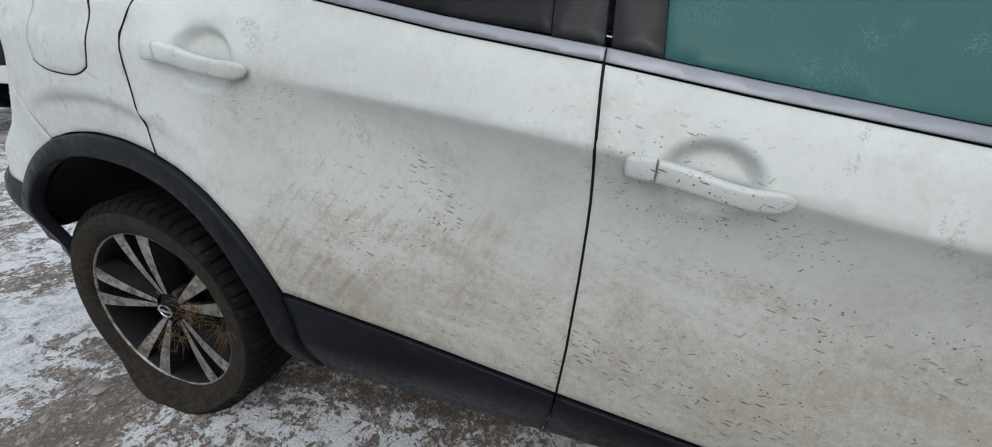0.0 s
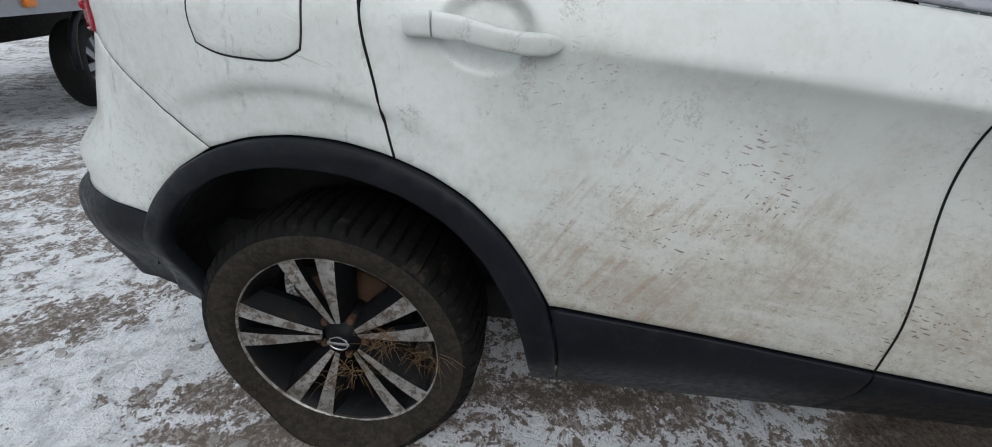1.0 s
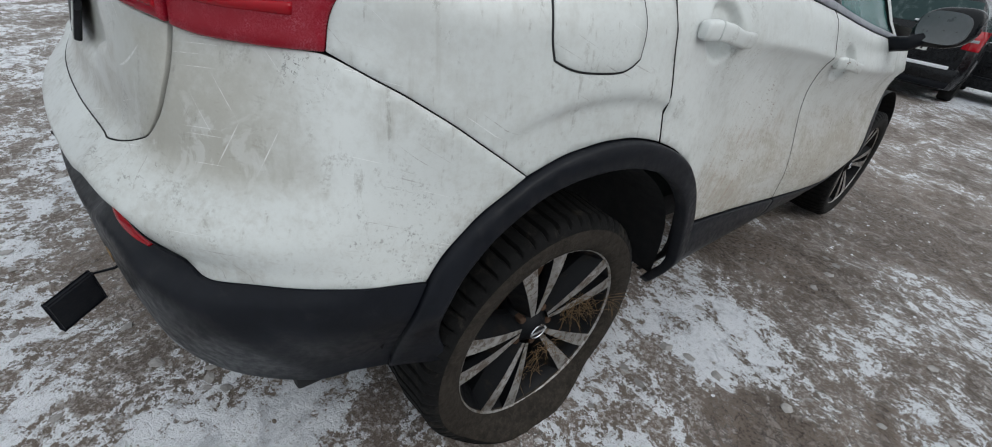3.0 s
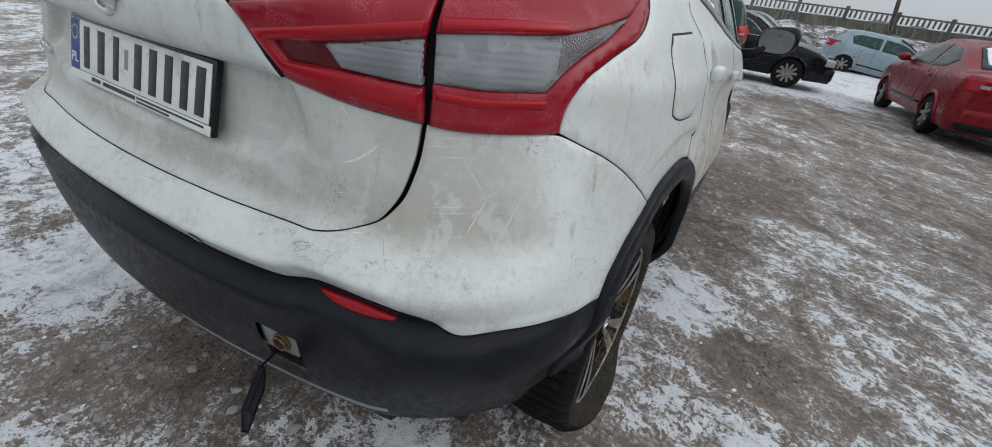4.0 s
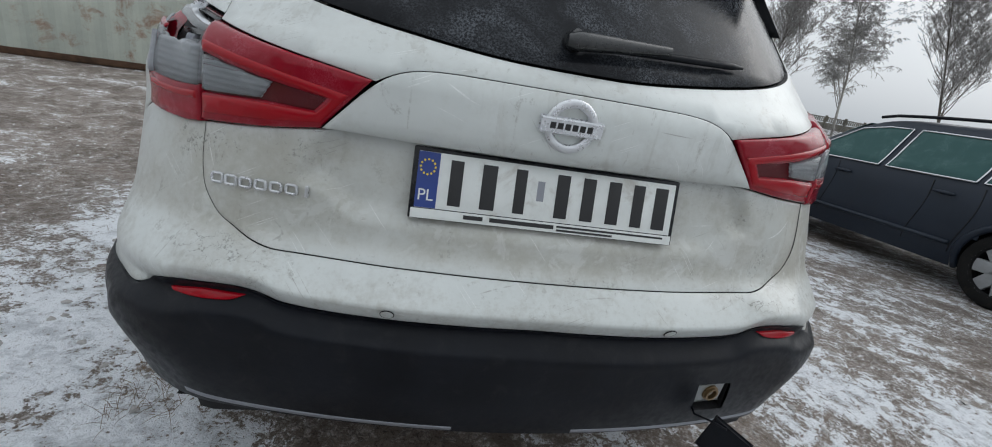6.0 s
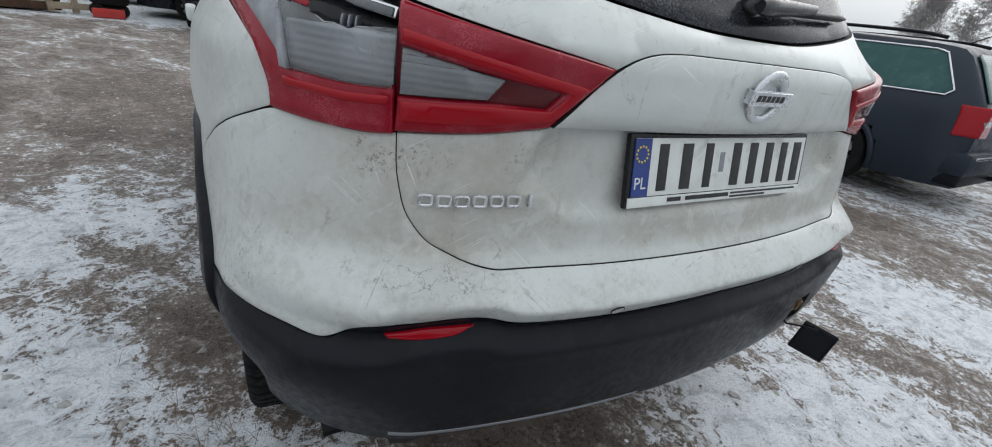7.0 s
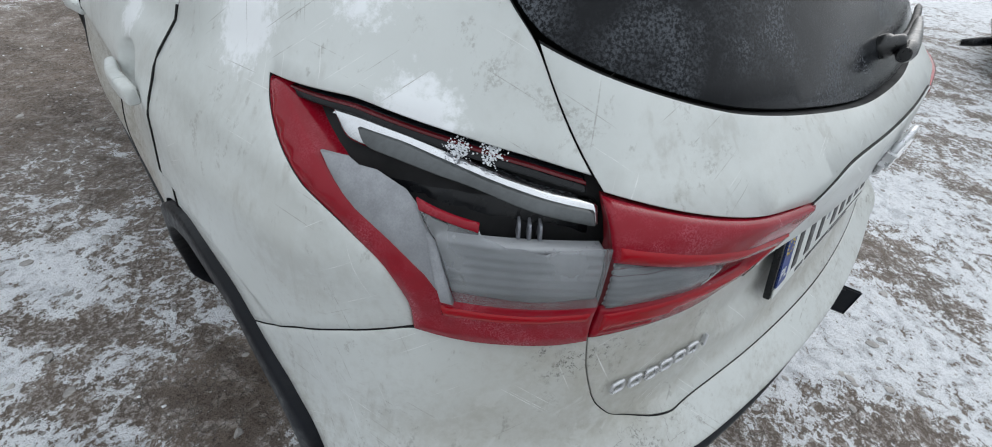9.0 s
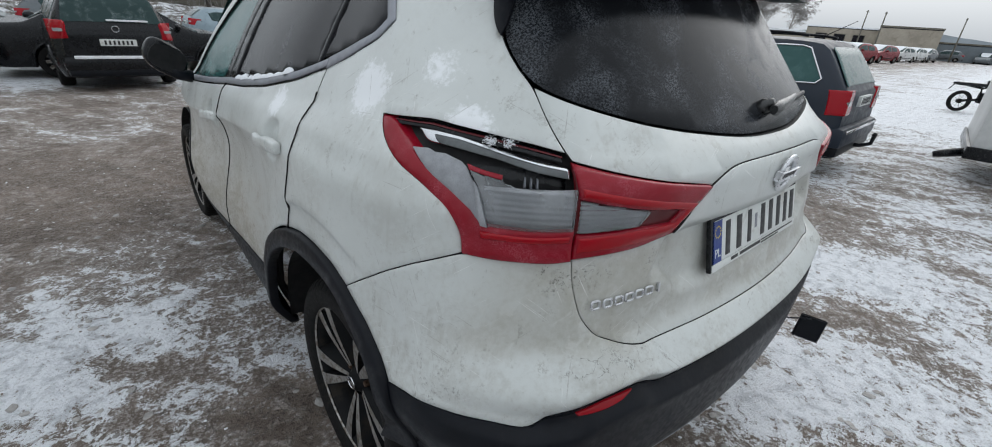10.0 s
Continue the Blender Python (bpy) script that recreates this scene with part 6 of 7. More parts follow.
    if plate:
        bm = bmesh.new()
        box(bm, (-0.26, -0.03, 0.745), (0.26, 0.02, 0.855), 0.003)
        pl = part("number_plate", bm, PLATE_WHITE, hold)
        for k in range(7):
            bm = bmesh.new()
            box(bm, (-0.20 + 0.062 * k, -0.033, 0.765), (-0.17 + 0.062 * k, -0.028, 0.835))
            part("plate_sign", bm, BLACK_INK, pl)
    if snow:
        ya, yb, wide = snow[0], snow[1], half_w * (snow[2] if len(snow) > 2 else 0.6)
        rim = []
        for k in range(40):
            a = 2 * math.pi * k / 40
            c, d = math.cos(a), math.sin(a)
            g = 1 - 0.16 * abs(noise.noise(Vector((c * 2.2, d * 2.2, L * 3 + ya))))  - 0.07 * noise.noise(Vector((c * 7, d * 7, L)))
            rim.append((wide * math.copysign(abs(c) ** 0.5, c) * g, (ya + yb) / 2 + (yb - ya) / 2 * math.copysign(abs(d) ** 0.5, d) * g))
        bm = sheet_mesh(rim, lambda u, v, d: (u, v, roofline(v) + 0.022 + d + 0.012 * noise.noise(Vector((u * 6, v * 6, 0))) - 0.035 * (abs(u) / half_w) ** 3), step=0.05, gap=0, flange=0.04)
        part("snow_cover", bm, SNOW, hold)
    return hold, on_flank


SEDAN = ((0.0, 0.95), (0.06, 1.02), (0.45, 1.05), (0.62, 1.08), (1.25, 1.40), (1.8, 1.47), (2.5, 1.44), (3.35, 0.99), (3.7, 0.95), (4.2, 0.82), (4.5, 0.62), (4.53, 0.55))
HATCH = ((0.0, 0.90), (0.05, 1.0), (0.40, 1.32), (0.70, 1.42), (1.5, 1.47), (2.1, 1.43), (2.95, 0.98), (3.3, 0.94), (3.8, 0.82), (4.10, 0.62), (4.13, 0.55))
WAGON = ((0.0, 0.90), (0.05, 0.97), (0.31, 1.35), (0.42, 1.405), (0.8, 1.435), (1.9, 1.455), (2.6, 1.42), (3.42, 0.98), (3.8, 0.94), (4.45, 0.80), (4.76, 0.62), (4.80, 0.55))
VAN = ((0.0, 1.0), (0.04, 1.12), (0.22, 1.56), (0.40, 1.62), (1.6, 1.66), (2.4, 1.60), (3.35, 1.05), (3.7, 0.98), (4.1, 0.84), (4.37, 0.62), (4.40, 0.55))

# dark estate car parked alongside
estate, on_estate = simple_car("estate_car", "dark blue-grey estate car with a dented rear wing", (5.36, 1.02, 0), 2, 4.80, 1.81, WAGON, AUDI_BLUE, 0.94, (0.98, 3.74),
    [[(0.56, 1.345), (0.47, 1.32), (0.27, 1.03), (0.31, 0.985), (1.36, 0.965), (1.32, 1.355)], [(1.42, 0.965), (2.20, 0.955), (2.14, 1.345), (1.38, 1.33)], [(2.28, 0.955), (3.20, 0.955), (2.72, 1.30), (2.45, 1.345), (2.22, 1.345)]],
    (0.055, 0.30, 0.68, 0.58), [(0.54, 0.68), (0.85, 0.68), (0.84, 0.93), (0.57, 0.93)], r=0.318, spokes=7, trim=CHROME, glass=ESTATE_GLASS, rim_mat=COVER_SILVER, wide=0.165)
for s in (1, -1):
    bm = bmesh.new()
    tube(bm, [(s * 0.60, y, 1.44 + 0.05 * math.sin(math.pi * (y - 0.55) / 2.1) ** 0.4) for y in np.linspace(0.551, 2.65, 14)], 0.016, 8)
    part("roof_rail", bm, BLACK_PLASTIC, estate)
bm = bmesh.new()
tube(bm, [(0.1, 0.62, 1.43), (0.12, 0.30, 1.62)], [0.006, 0.003], 6)
part("aerial", bm, BLACK_PLASTIC, estate)
bm = bmesh.new()
tube(bm, [(0, 0.1, 0.30), (0, -0.10, 0.30), (0, -0.20, 0.34), (0, -0.21, 0.42)], 0.022, 10)
bmesh.ops.create_icosphere(bm, subdivisions=2, radius=0.027, matrix=Matrix.Translation((0, -0.21, 0.44)))
part("tow_bar", bm, GLOSS_BLACK, estate)
bm = bmesh.new()
box(bm, (-0.74, -0.082, 0.50), (0.74, -0.06, 0.53), 0.006)
part("bumper_strip", bm, CHROME, estate)

# wine-red saloon, its side stove in
red_car, _ = simple_car("saloon_car", "wine red saloon car with dented doors, snow on the boot", (4.22, 9.0, 0), 6, 4.53, 1.79, SEDAN, CAR_RED, 0.97, (0.95, 3.59),
    [[(1.05, 1.15), (1.28, 1.02), (1.86, 1.0), (1.84, 1.36), (1.40, 1.33)], [(1.92, 1.0), (2.95, 0.995), (2.62, 1.24), (2.30, 1.37), (1.90, 1.37)]],
    (0.66, 1.22, 0.60, 0.54), [(0.46, 0.80), (0.84, 0.78), (0.86, 0.95), (0.60, 0.95)], r=0.305, snow=(0.62, 1.22))
bm = bmesh.new()
box(bm, (-0.10, -0.035, 0.62), (0.45, -0.012, 0.64), 0.004)
part("boot_strip", bm, CHROME, red_car)

# row of wrecks under the bank
silver, _ = simple_car("wrecked_hatchback", "silver hatchback wreck with open bonnet and a draped black sheet", (12.2, 18.3, 0), 98.6, 4.25, 1.78, HATCH, CAR_SILVER, 0.94, (0.75, 3.28),
    [[(0.62, 1.22), (0.72, 1.0), (1.52, 0.98), (1.50, 1.33), (0.85, 1.31)], [(1.60, 0.98), (2.78, 0.96), (2.40, 1.22), (2.05, 1.33), (1.58, 1.34)]],
    (0.10, 0.40, 0.62, 0.54), [(0.52, 0.78), (0.85, 0.76), (0.86, 0.98), (0.66, 0.98)], r=0.31, snow=(0.9, 2.0), spokes=5)
bm = bmesh.new()
box(bm, (-0.60, 2.95, 0.97), (0.60, 3.70, 0.995), 0.012, Matrix.Translation((0, 2.95, 0.99)) @ Matrix.Rotation(radians(6), 4, "X") @ Matrix.Translation((0, -2.95, -0.99)))
part("open_bonnet", bm, CAR_SILVER, silver)
SHEET = plain("black_plastic_sheet", (0.016, 0.017, 0.019), 0.5, 0, 0.4, 12, 0.6)
for s in (1,):
    bm = sheet_mesh([(0.80, 0.45), (1.56, 0.45), (1.50, 1.42), (0.92, 1.42)], lambda u, v, d: (-(0.905 - 0.30 * max(0, v - 0.95) + 0.03 * noise.noise(Vector((u * 4, v * 3, 2))) + d), u, v), step=0.05, gap=0, flange=0.01)
    part("draped_sheet", bm, SHEET, silver, "black sheet hung over the rear door")
green, _ = simple_car("old_hatchback", "pale green hatchback parked in the row of wrecks", (13.2, 21.8, 0), -115, 4.13, 1.70, HATCH, CAR_GREEN, 0.92, (0.72, 3.2),
    [[(0.62, 1.22), (0.72, 1.0), (1.52, 0.98), (1.50, 1.33), (0.85, 1.31)], [(1.60, 0.98), (2.78, 0.96), (2.40, 1.22), (2.05, 1.33), (1.58, 1.34)]],
    (0.10, 0.40, 0.62, 0.54), [(0.52, 0.78), (0.80, 0.76), (0.82, 0.98), (0.66, 0.98)], r=0.29)
dark_red, _ = simple_car("family_car", "dark red estate car in the row of wrecks", (15.6, 23.0, 0), -113, 4.53, 1.78, SEDAN, CAR_DARKRED, 0.97, (0.95, 3.59),
    [[(1.05, 1.15), (1.28, 1.02), (1.86, 1.0), (1.84, 1.36), (1.40, 1.33)], [(1.92, 1.0), (2.95, 0.995), (2.62, 1.24), (2.30, 1.37), (1.90, 1.37)]],
    (0.66, 1.22, 0.60, 0.54), [(0.46, 0.80), (0.84, 0.78), (0.86, 0.95), (0.60, 0.95)], r=0.305)
blue, _ = simple_car("blue_hatchback", "pale blue hatchback with a crushed front end", (1.95, 21.3, 0), -90, 4.13, 1.74, HATCH, CAR_BLUE, 0.93, (0.72, 3.0),
    [[(0.62, 1.22), (0.72, 1.0), (1.52, 0.98), (1.50, 1.33), (0.85, 1.31)], [(1.60, 0.98), (2.78, 0.96), (2.40, 1.22), (2.05, 1.33), (1.58, 1.34)]],
    (0.10, 0.40, 0.62, 0.54), [(0.52, 0.78), (0.82, 0.76), (0.84, 0.98), (0.66, 0.98)], r=0.305)
coupe, _ = simple_car("black_saloon", "black saloon car with alloy wheels, parked across the yard", (-2.5, 13.5, 0), -90, 4.53, 1.80, SEDAN, CAR_BLACK, 0.97, (0.95, 3.65),
    [[(1.05, 1.15), (1.28, 1.02), (1.86, 1.0), (1.84, 1.36), (1.40, 1.33)], [(1.92, 1.0), (2.95, 0.995), (2.62, 1.24), (2.30, 1.37), (1.90, 1.37)]],
    (0.66, 1.22, 0.60, 0.54), [(0.46, 0.80), (0.84, 0.78), (0.86, 0.95), (0.60, 0.95)], r=0.325, spokes=10, trim=CHROME)
suv, _ = simple_car("black_suv", "black off-road car with alloy wheels and snow on its roof", (-5.7, 16.0, 0), -90, 4.55, 1.88, VAN, CAR_BLACK, 1.05, (0.95, 3.62),
    [[(0.62, 1.40), (0.66, 1.12), (1.70, 1.10), (1.68, 1.50), (0.85, 1.49)], [(1.78, 1.10), (2.98, 1.08), (2.55, 1.38), (2.25, 1.50), (1.76, 1.51)]],
    (0.07, 0.24, 0.66, 0.60), [(0.60, 0.85), (0.88, 0.85), (0.89, 1.15), (0.70, 1.15)], r=0.36, spokes=5, trim=CHROME, snow=(0.5, 2.3))
van, _ = simple_car("people_carrier", "dark grey people carrier with snow on its rear ledge", (-0.66, 10.7, 0), 4, 4.40, 1.80, VAN, CAR_BLACK, 1.05, (0.86, 3.54),
    [[(0.40, 1.45), (0.42, 1.12), (1.35, 1.10), (1.33, 1.52), (0.60, 1.51)], [(1.43, 1.10), (2.25, 1.09), (2.20, 1.53), (1.41, 1.53)], [(2.33, 1.09), (3.10, 1.08), (2.70, 1.38), (2.50, 1.50), (2.28, 1.53)]],
    (0.045, 0.20, 0.70, 0.60), [(0.66, 0.86), (0.87, 0.84), (0.88, 1.14), (0.68, 1.14)], r=0.315)
bm = bmesh.new()
box(bm, (-0.66, -0.10, 0.535), (0.66, -0.02, 0.585), 0.015)
part("snow_ledge", bm, SNOW, van)
bm = bmesh.new()
box(bm, (-0.10, 0.005, 1.145), (0.50, 0.05, 1.175), 0.012)
part("snow_ledge", bm, SNOW, van)
bm = bmesh.new()
tube(bm, [(0.05 * math.cos(2 * math.pi * k / 24), -0.012, 1.02 + 0.05 * math.sin(2 * math.pi * k / 24)) for k in range(25)], 0.007, 6, False)
part("badge", bm, CHROME, van)
left_black, _ = simple_car("black_estate", "black saloon car with bright window trim, parked side on", (-9.2, 11.0, 0), 90, 4.53, 1.80, SEDAN, CAR_BLACK, 0.97, (0.95, 3.65),
    [[(1.05, 1.15), (1.28, 1.02), (1.86, 1.0), (1.84, 1.36), (1.40, 1.33)], [(1.92, 1.0), (2.95, 0.995), (2.62, 1.24), (2.30, 1.37), (1.90, 1.37)]],
    (0.66, 1.22, 0.60, 0.54), [(0.46, 0.80), (0.84, 0.78), (0.86, 0.95), (0.60, 0.95)], r=0.325, trim=CHROME)
back_grey, _ = simple_car("grey_hatchback", "grey hatchback parked behind the people carrier", (-2.4, 22.4, 0), -95, 4.13, 1.74, HATCH, CAR_GREY, 0.93, (0.72, 3.2),
    [[(0.62, 1.22), (0.72, 1.0), (1.52, 0.98), (1.50, 1.33), (0.85, 1.31)], [(1.60, 0.98), (2.78, 0.96), (2.40, 1.22), (2.05, 1.33), (1.58, 1.34)]],
    (0.10, 0.40, 0.62, 0.54), [(0.52, 0.78), (0.82, 0.76), (0.84, 0.98), (0.66, 0.98)], r=0.305)

# the far row across the yard
random.seed(11)
far_red, _ = simple_car("parked_car", "snow-covered red car in the far row", (47.2, 10.0, 0), 74, 4.13, 1.74, HATCH, CAR_RED, 0.93, (0.72, 3.2),
    [[(0.62, 1.22), (0.72, 1.0), (1.52, 0.98), (1.50, 1.33), (0.85, 1.31)], [(1.60, 0.98), (2.78, 0.96), (2.40, 1.22), (2.05, 1.33), (1.58, 1.34)]],
    (0.10, 0.40, 0.62, 0.54), [(0.52, 0.78), (0.82, 0.76), (0.84, 0.98), (0.66, 0.98)], r=0.3, snow=(0.5, 3.0), group="cars in the far row")
far_white, _ = simple_car("parked_car", "snow-covered white car in the far row", (64, 10.1, 0), 75, 4.13, 1.74, HATCH, CAR_WHITE, 0.93, (0.72, 3.2),
    [[(0.62, 1.22), (0.72, 1.0), (1.52, 0.98), (1.50, 1.33), (0.85, 1.31)], [(1.60, 0.98), (2.78, 0.96), (2.40, 1.22), (2.05, 1.33), (1.58, 1.34)]],
    (0.10, 0.40, 0.62, 0.54), [(0.52, 0.78), (0.82, 0.76), (0.84, 0.98), (0.66, 0.98)], r=0.3, snow=(0.5, 3.0), group="cars in the far row")
far_grey, _ = simple_car("parked_car", "grey car with a snowy roof in the far row", (50.5, 13.2, 0), 80, 4.13, 1.74, HATCH, CAR_GREY, 0.93, (0.72, 3.2),
    [[(0.62, 1.22), (0.72, 1.0), (1.52, 0.98), (1.50, 1.33), (0.85, 1.31)], [(1.60, 0.98), (2.78, 0.96), (2.40, 1.22), (2.05, 1.33), (1.58, 1.34)]],
    (0.10, 0.40, 0.62, 0.54), [(0.52, 0.78), (0.82, 0.76), (0.84, 0.98), (0.66, 0.98)], r=0.3, snow=(0.5, 3.0), group="cars in the far row")
for src, x, y, turn in ((far_white, 42.5, 10.2, 70), (far_red, 54.5, 9.9, 76), (far_white, 71, 10.2, 80), (far_grey, 76, 10.0, 84), (far_white, 84, 10.4, 10), (far_grey, 91, 8.4, 6), (far_grey, 97, 6.4, 86), (far_white, 45, 15.0, 60)):
    copy_thing(src, pose(x, y, 0, 0, 0, turn))


# ---- the rest of the yard ----
GREEN_STEEL = plain("dark_green_steel", (0.015, 0.045, 0.035), 0.45, 0.2, 0.3, 40, 0.1, dirt=(0.06, 0.05, 0.04))
YELLOW_RIM = plain("yellow_wheel_hub", (0.55, 0.36, 0.03), 0.5, 0, 0.3, 40, 0.1, dirt=(0.16, 0.11, 0.05))
RED_PLASTIC = plain("red_plastic", (0.42, 0.03, 0.025), 0.4, 0, 0.2, 40, 0.05)
CONTAINER = plain("pale_green_container_steel", (0.40, 0.43, 0.38), 0.6, 0.1, 0.15, 6, 0.1, dirt=(0.22, 0.10, 0.05))
WOOD = plain("weathered_pallet_wood", (0.30, 0.24, 0.17), 0.8, 0, 0.35, 30, 0.3)
CONCRETE = plain("mossy_grey_concrete", (0.155, 0.145, 0.12), 0.9, 0, 0.4, 8, 0.4, dirt=(0.07, 0.065, 0.045))
PLASTER = plain("stained_beige_plaster", (0.36, 0.32, 0.26), 0.9, 0, 0.25, 3, 0.2, dirt=(0.22, 0.19, 0.15))
SHED_STEEL = plain("grey_shed_sheeting", (0.17, 0.20, 0.22), 0.7, 0.1, 0.2, 4, 0.1)
BARK = plain("dark_frosty_bark", (0.12, 0.105, 0.09), 0.9, 0, 0.4, 30, 0.6)
BIRCH = plain("birch_bark", (0.38, 0.36, 0.33), 0.85, 0, 0.4, 18, 0.4, dirt=(0.06, 0.05, 0.045))
FROST_TWIG = plain("frosted_twigs", (0.30, 0.285, 0.275), 0.9, 0, 0.3, 20, 0.0)
DRY_GRASS = plain("dry_straw", (0.17, 0.105, 0.048), 0.85, 0, 0.5, 90, 0.0)
TARP = plain("yellowish_tarpaulin", (0.42, 0.33, 0.14), 0.7, 0, 0.3, 10, 0.5)


def rubble_snow():
    n = Nodes("rubble_under_snow")
    w = n.spot()
    f = n.noise(2.2, 8, 0.72, w, 0.5)
    n.put(Base_Color=n.blend(n.step(f, 0.44, 0.58), (0.10, 0.085, 0.065), (0.72, 0.74, 0.77)), Roughness=0.9)
    n.bump(f, 1.0, 0.2)
    return n.mat


RUBBLE = rubble_snow()

# garden cart with tools
cart = thing("hand_cart", "green steel mesh cart on yellow-hubbed tyres, loaded with tools", "cart", (4.52, 5.85, yard_slope(4.5, 5.8)), -43)
for x in (-0.42, 0.42):
    for y in (-0.24, 0.24):
        w = new("wheel")
        w.parent = cart
        w.matrix_basis = Matrix.Translation((x, y, 0.155)) @ Matrix.Rotation(radians(90), 4, "Z")
        bm = bmesh.new()
        lathe(bm, [(0.07, -0.045), (0.12, -0.055), (0.148, -0.045), (0.155, 0.0), (0.148, 0.045), (0.12, 0.055), (0.07, 0.045)], 28, TO_X)
        bmesh.ops.recalc_face_normals(bm, faces=bm.faces)
        part("tyre", bm, MUDDY_RUBBER, w)
        bm = bmesh.new()
        lathe(bm, [(0.0, -0.05), (0.035, -0.05), (0.04, -0.03), (0.075, -0.035), (0.075, 0.035), (0.04, 0.03), (0.035, 0.05), (0.0, 0.05)], 20, TO_X)
        part("hub", bm, YELLOW_RIM, w)
bm = bmesh.new()
box(bm, (-0.55, -0.28, 0.27), (0.55, 0.28, 0.295), 0.004)
part("bed", bm, GREEN_STEEL, cart)
for z in (0.30, 0.56):
    bm = bmesh.new()
    tube(bm, [(-0.58, -0.29, z), (0.58, -0.29, z), (0.58, 0.29, z), (-0.58, 0.29, z), (-0.58, -0.29, z)], 0.012, 6, False)
    part("rail", bm, GREEN_STEEL, cart)
for i in range(9):
    x = -0.58 + 1.16 * i / 8
    for y in (-0.29, 0.29):
        bm = bmesh.new()
        tube(bm, [(x, y, 0.29), (x, y, 0.57)], 0.007, 6)
        part("upright", bm, GREEN_STEEL, cart)
for s in (-1, 1):
    for i in range(14):
        bm = bmesh.new()
        x = -0.56 + 0.08 * i
        tube(bm, [(x, s * 0.285, 0.30), (x + 0.06, s * 0.285, 0.55)], 0.0025, 4)
        part("mesh_wire", bm, GREEN_STEEL, cart)
random.seed(3)
at_cart = pose(4.52, 5.85, yard_slope(4.5, 5.8), 0, 0, -43)
for k in range(6):
    # hoses and cables heaped in the cart, in uneven loops
    bm = bmesh.new()
    cx, cy, rx, rz, ph = random.uniform(-0.3, 0.35), random.uniform(-0.18, 0.18), random.uniform(0.16, 0.34), random.uniform(0.14, 0.30), random.uniform(0, 3)
    pts = [at_cart @ Vector((cx + rx * math.cos(a + ph) + 0.03 * math.sin(3 * a), cy + 0.10 * math.sin(a * 0.5 + k), 0.33 + rz + rz * math.sin(a + ph) * (0.9 + 0.1 * math.sin(2 * a)))) for a in np.linspace(0, 5.6, 30)]
    tube(bm, pts, 0.011 + 0.004 * (k % 3), 7)
    tagged(part("cable_loop", bm, BLACK_PLASTIC if k != 2 else RED_PLASTIC), "red hose looped in the cart" if k == 2 else "black cable looped in the cart", "cable", "cables in the cart")
toolbox = thing("tool_box", "black plastic box lying in the cart", "box", (4.47, 5.92, yard_slope(4.5, 5.8) + 0.295), -40)
bm = bmesh.new()
box(bm, (-0.2, -0.12, 0), (0.2, 0.12, 0.2), 0.02)
part("case", bm, BLACK_PLASTIC, toolbox)
bm = bmesh.new()
tube(bm, [(-0.1, 0, 0.2), (-0.08, 0, 0.235), (0.08, 0, 0.235), (0.1, 0, 0.2)], 0.01, 6)
part("handle", bm, BLACK_PLASTIC, toolbox)
for k, (m_, n_, lab) in enumerate(((RED_PLASTIC, "red_hose", "red hose coiled over the cart rail"), (BLACK_PLASTIC, "black_hose", "black hose looped above the cart"), (BLACK_PLASTIC, "black_hose", "black cable hanging over the cart side"), (RED_PLASTIC, "red_hose", "red strap hanging inside the cart"))):
    bm = bmesh.new()
    pts = []
    for i in range(22):
        f = i / 21
        a = f * math.pi * (1.0 + 0.3 * k)
        pts.append(Vector((4.52, 5.85, yard_slope(4.5, 5.8))) + Matrix.Rotation(radians(-43), 3, "Z") @ Vector((-0.30 + 0.62 * f + 0.1 * math.sin(a * 2 + k), -0.2 + 0.12 * k, (0.56 + 0.20 * math.sin(a)) if k != 3 else 0.58 - 0.26 * f)))
    tube(bm, pts, 0.014 if k else 0.018, 7)
    tagged(part(n_, bm, m_), lab, "hose", "hoses on the cart")
bm = bmesh.new()
tube(bm, [(4.75, 5.46, 0.46), (4.80, 5.42, 0.62)], [0.03, 0.024], 10)
tagged(part("red_bottle", bm, RED_PLASTIC), "small red canister standing on the cart", "canister")

# container, pallets and tyres at the yard's far side
box_ = thing("container", "pale green steel container with rust streaks", "container", (-6.97, 12.34, yard_slope(-6, 12)), 17.5)
bm = bmesh.new()
n = 60
bot, topv = [], []
for i in range(n + 1):
    x = -3.0 + 6.0 * i / n
    y = -1.2 - (0.03 if (i // 2) % 2 else 0.0)
    bot.append(bm.verts.new((x, y, 0.12)))
    topv.append(bm.verts.new((x, y, 2.5)))
for i in range(n):
    bm.faces.new((bot[i], bot[i + 1], topv[i + 1], topv[i]))
box(bm, (-3.0, -1.17, 0.12), (3.0, 1.2, 2.5))
part("wall", bm, CONTAINER, box_, shade=False)
bm = bmesh.new()
box(bm, (-3.03, -1.25, 0.02), (3.03, -1.1, 0.16), 0.01)
part("bottom_rail", bm, RUST, box_)
for x in (-3.0, 3.0):
    bm = bmesh.new()
    box(bm, (x - 0.07, -1.27, 0.02), (x + 0.07, -1.12, 2.55), 0.01)
    part("corner_post", bm, RUST, box_)
bm = bmesh.new()
box(bm, (1.6, -1.24, 0.75), (1.85, -1.235, 0.95))
part("placard", bm, CAR_WHITE, box_)
pallet = thing("pallet", "weathered wooden pallet leaning on edge", "pallet", (-3.45, 12.05, yard_slope(-3, 12)), 18)
for i in range(5):
    bm = bmesh.new()
    box(bm, (-0.4, -0.02, 0.06 + 0.22 * i), (0.4, 0.0, 0.18 + 0.22 * i), 0.004)
    part("slat", bm, WOOD, pallet)
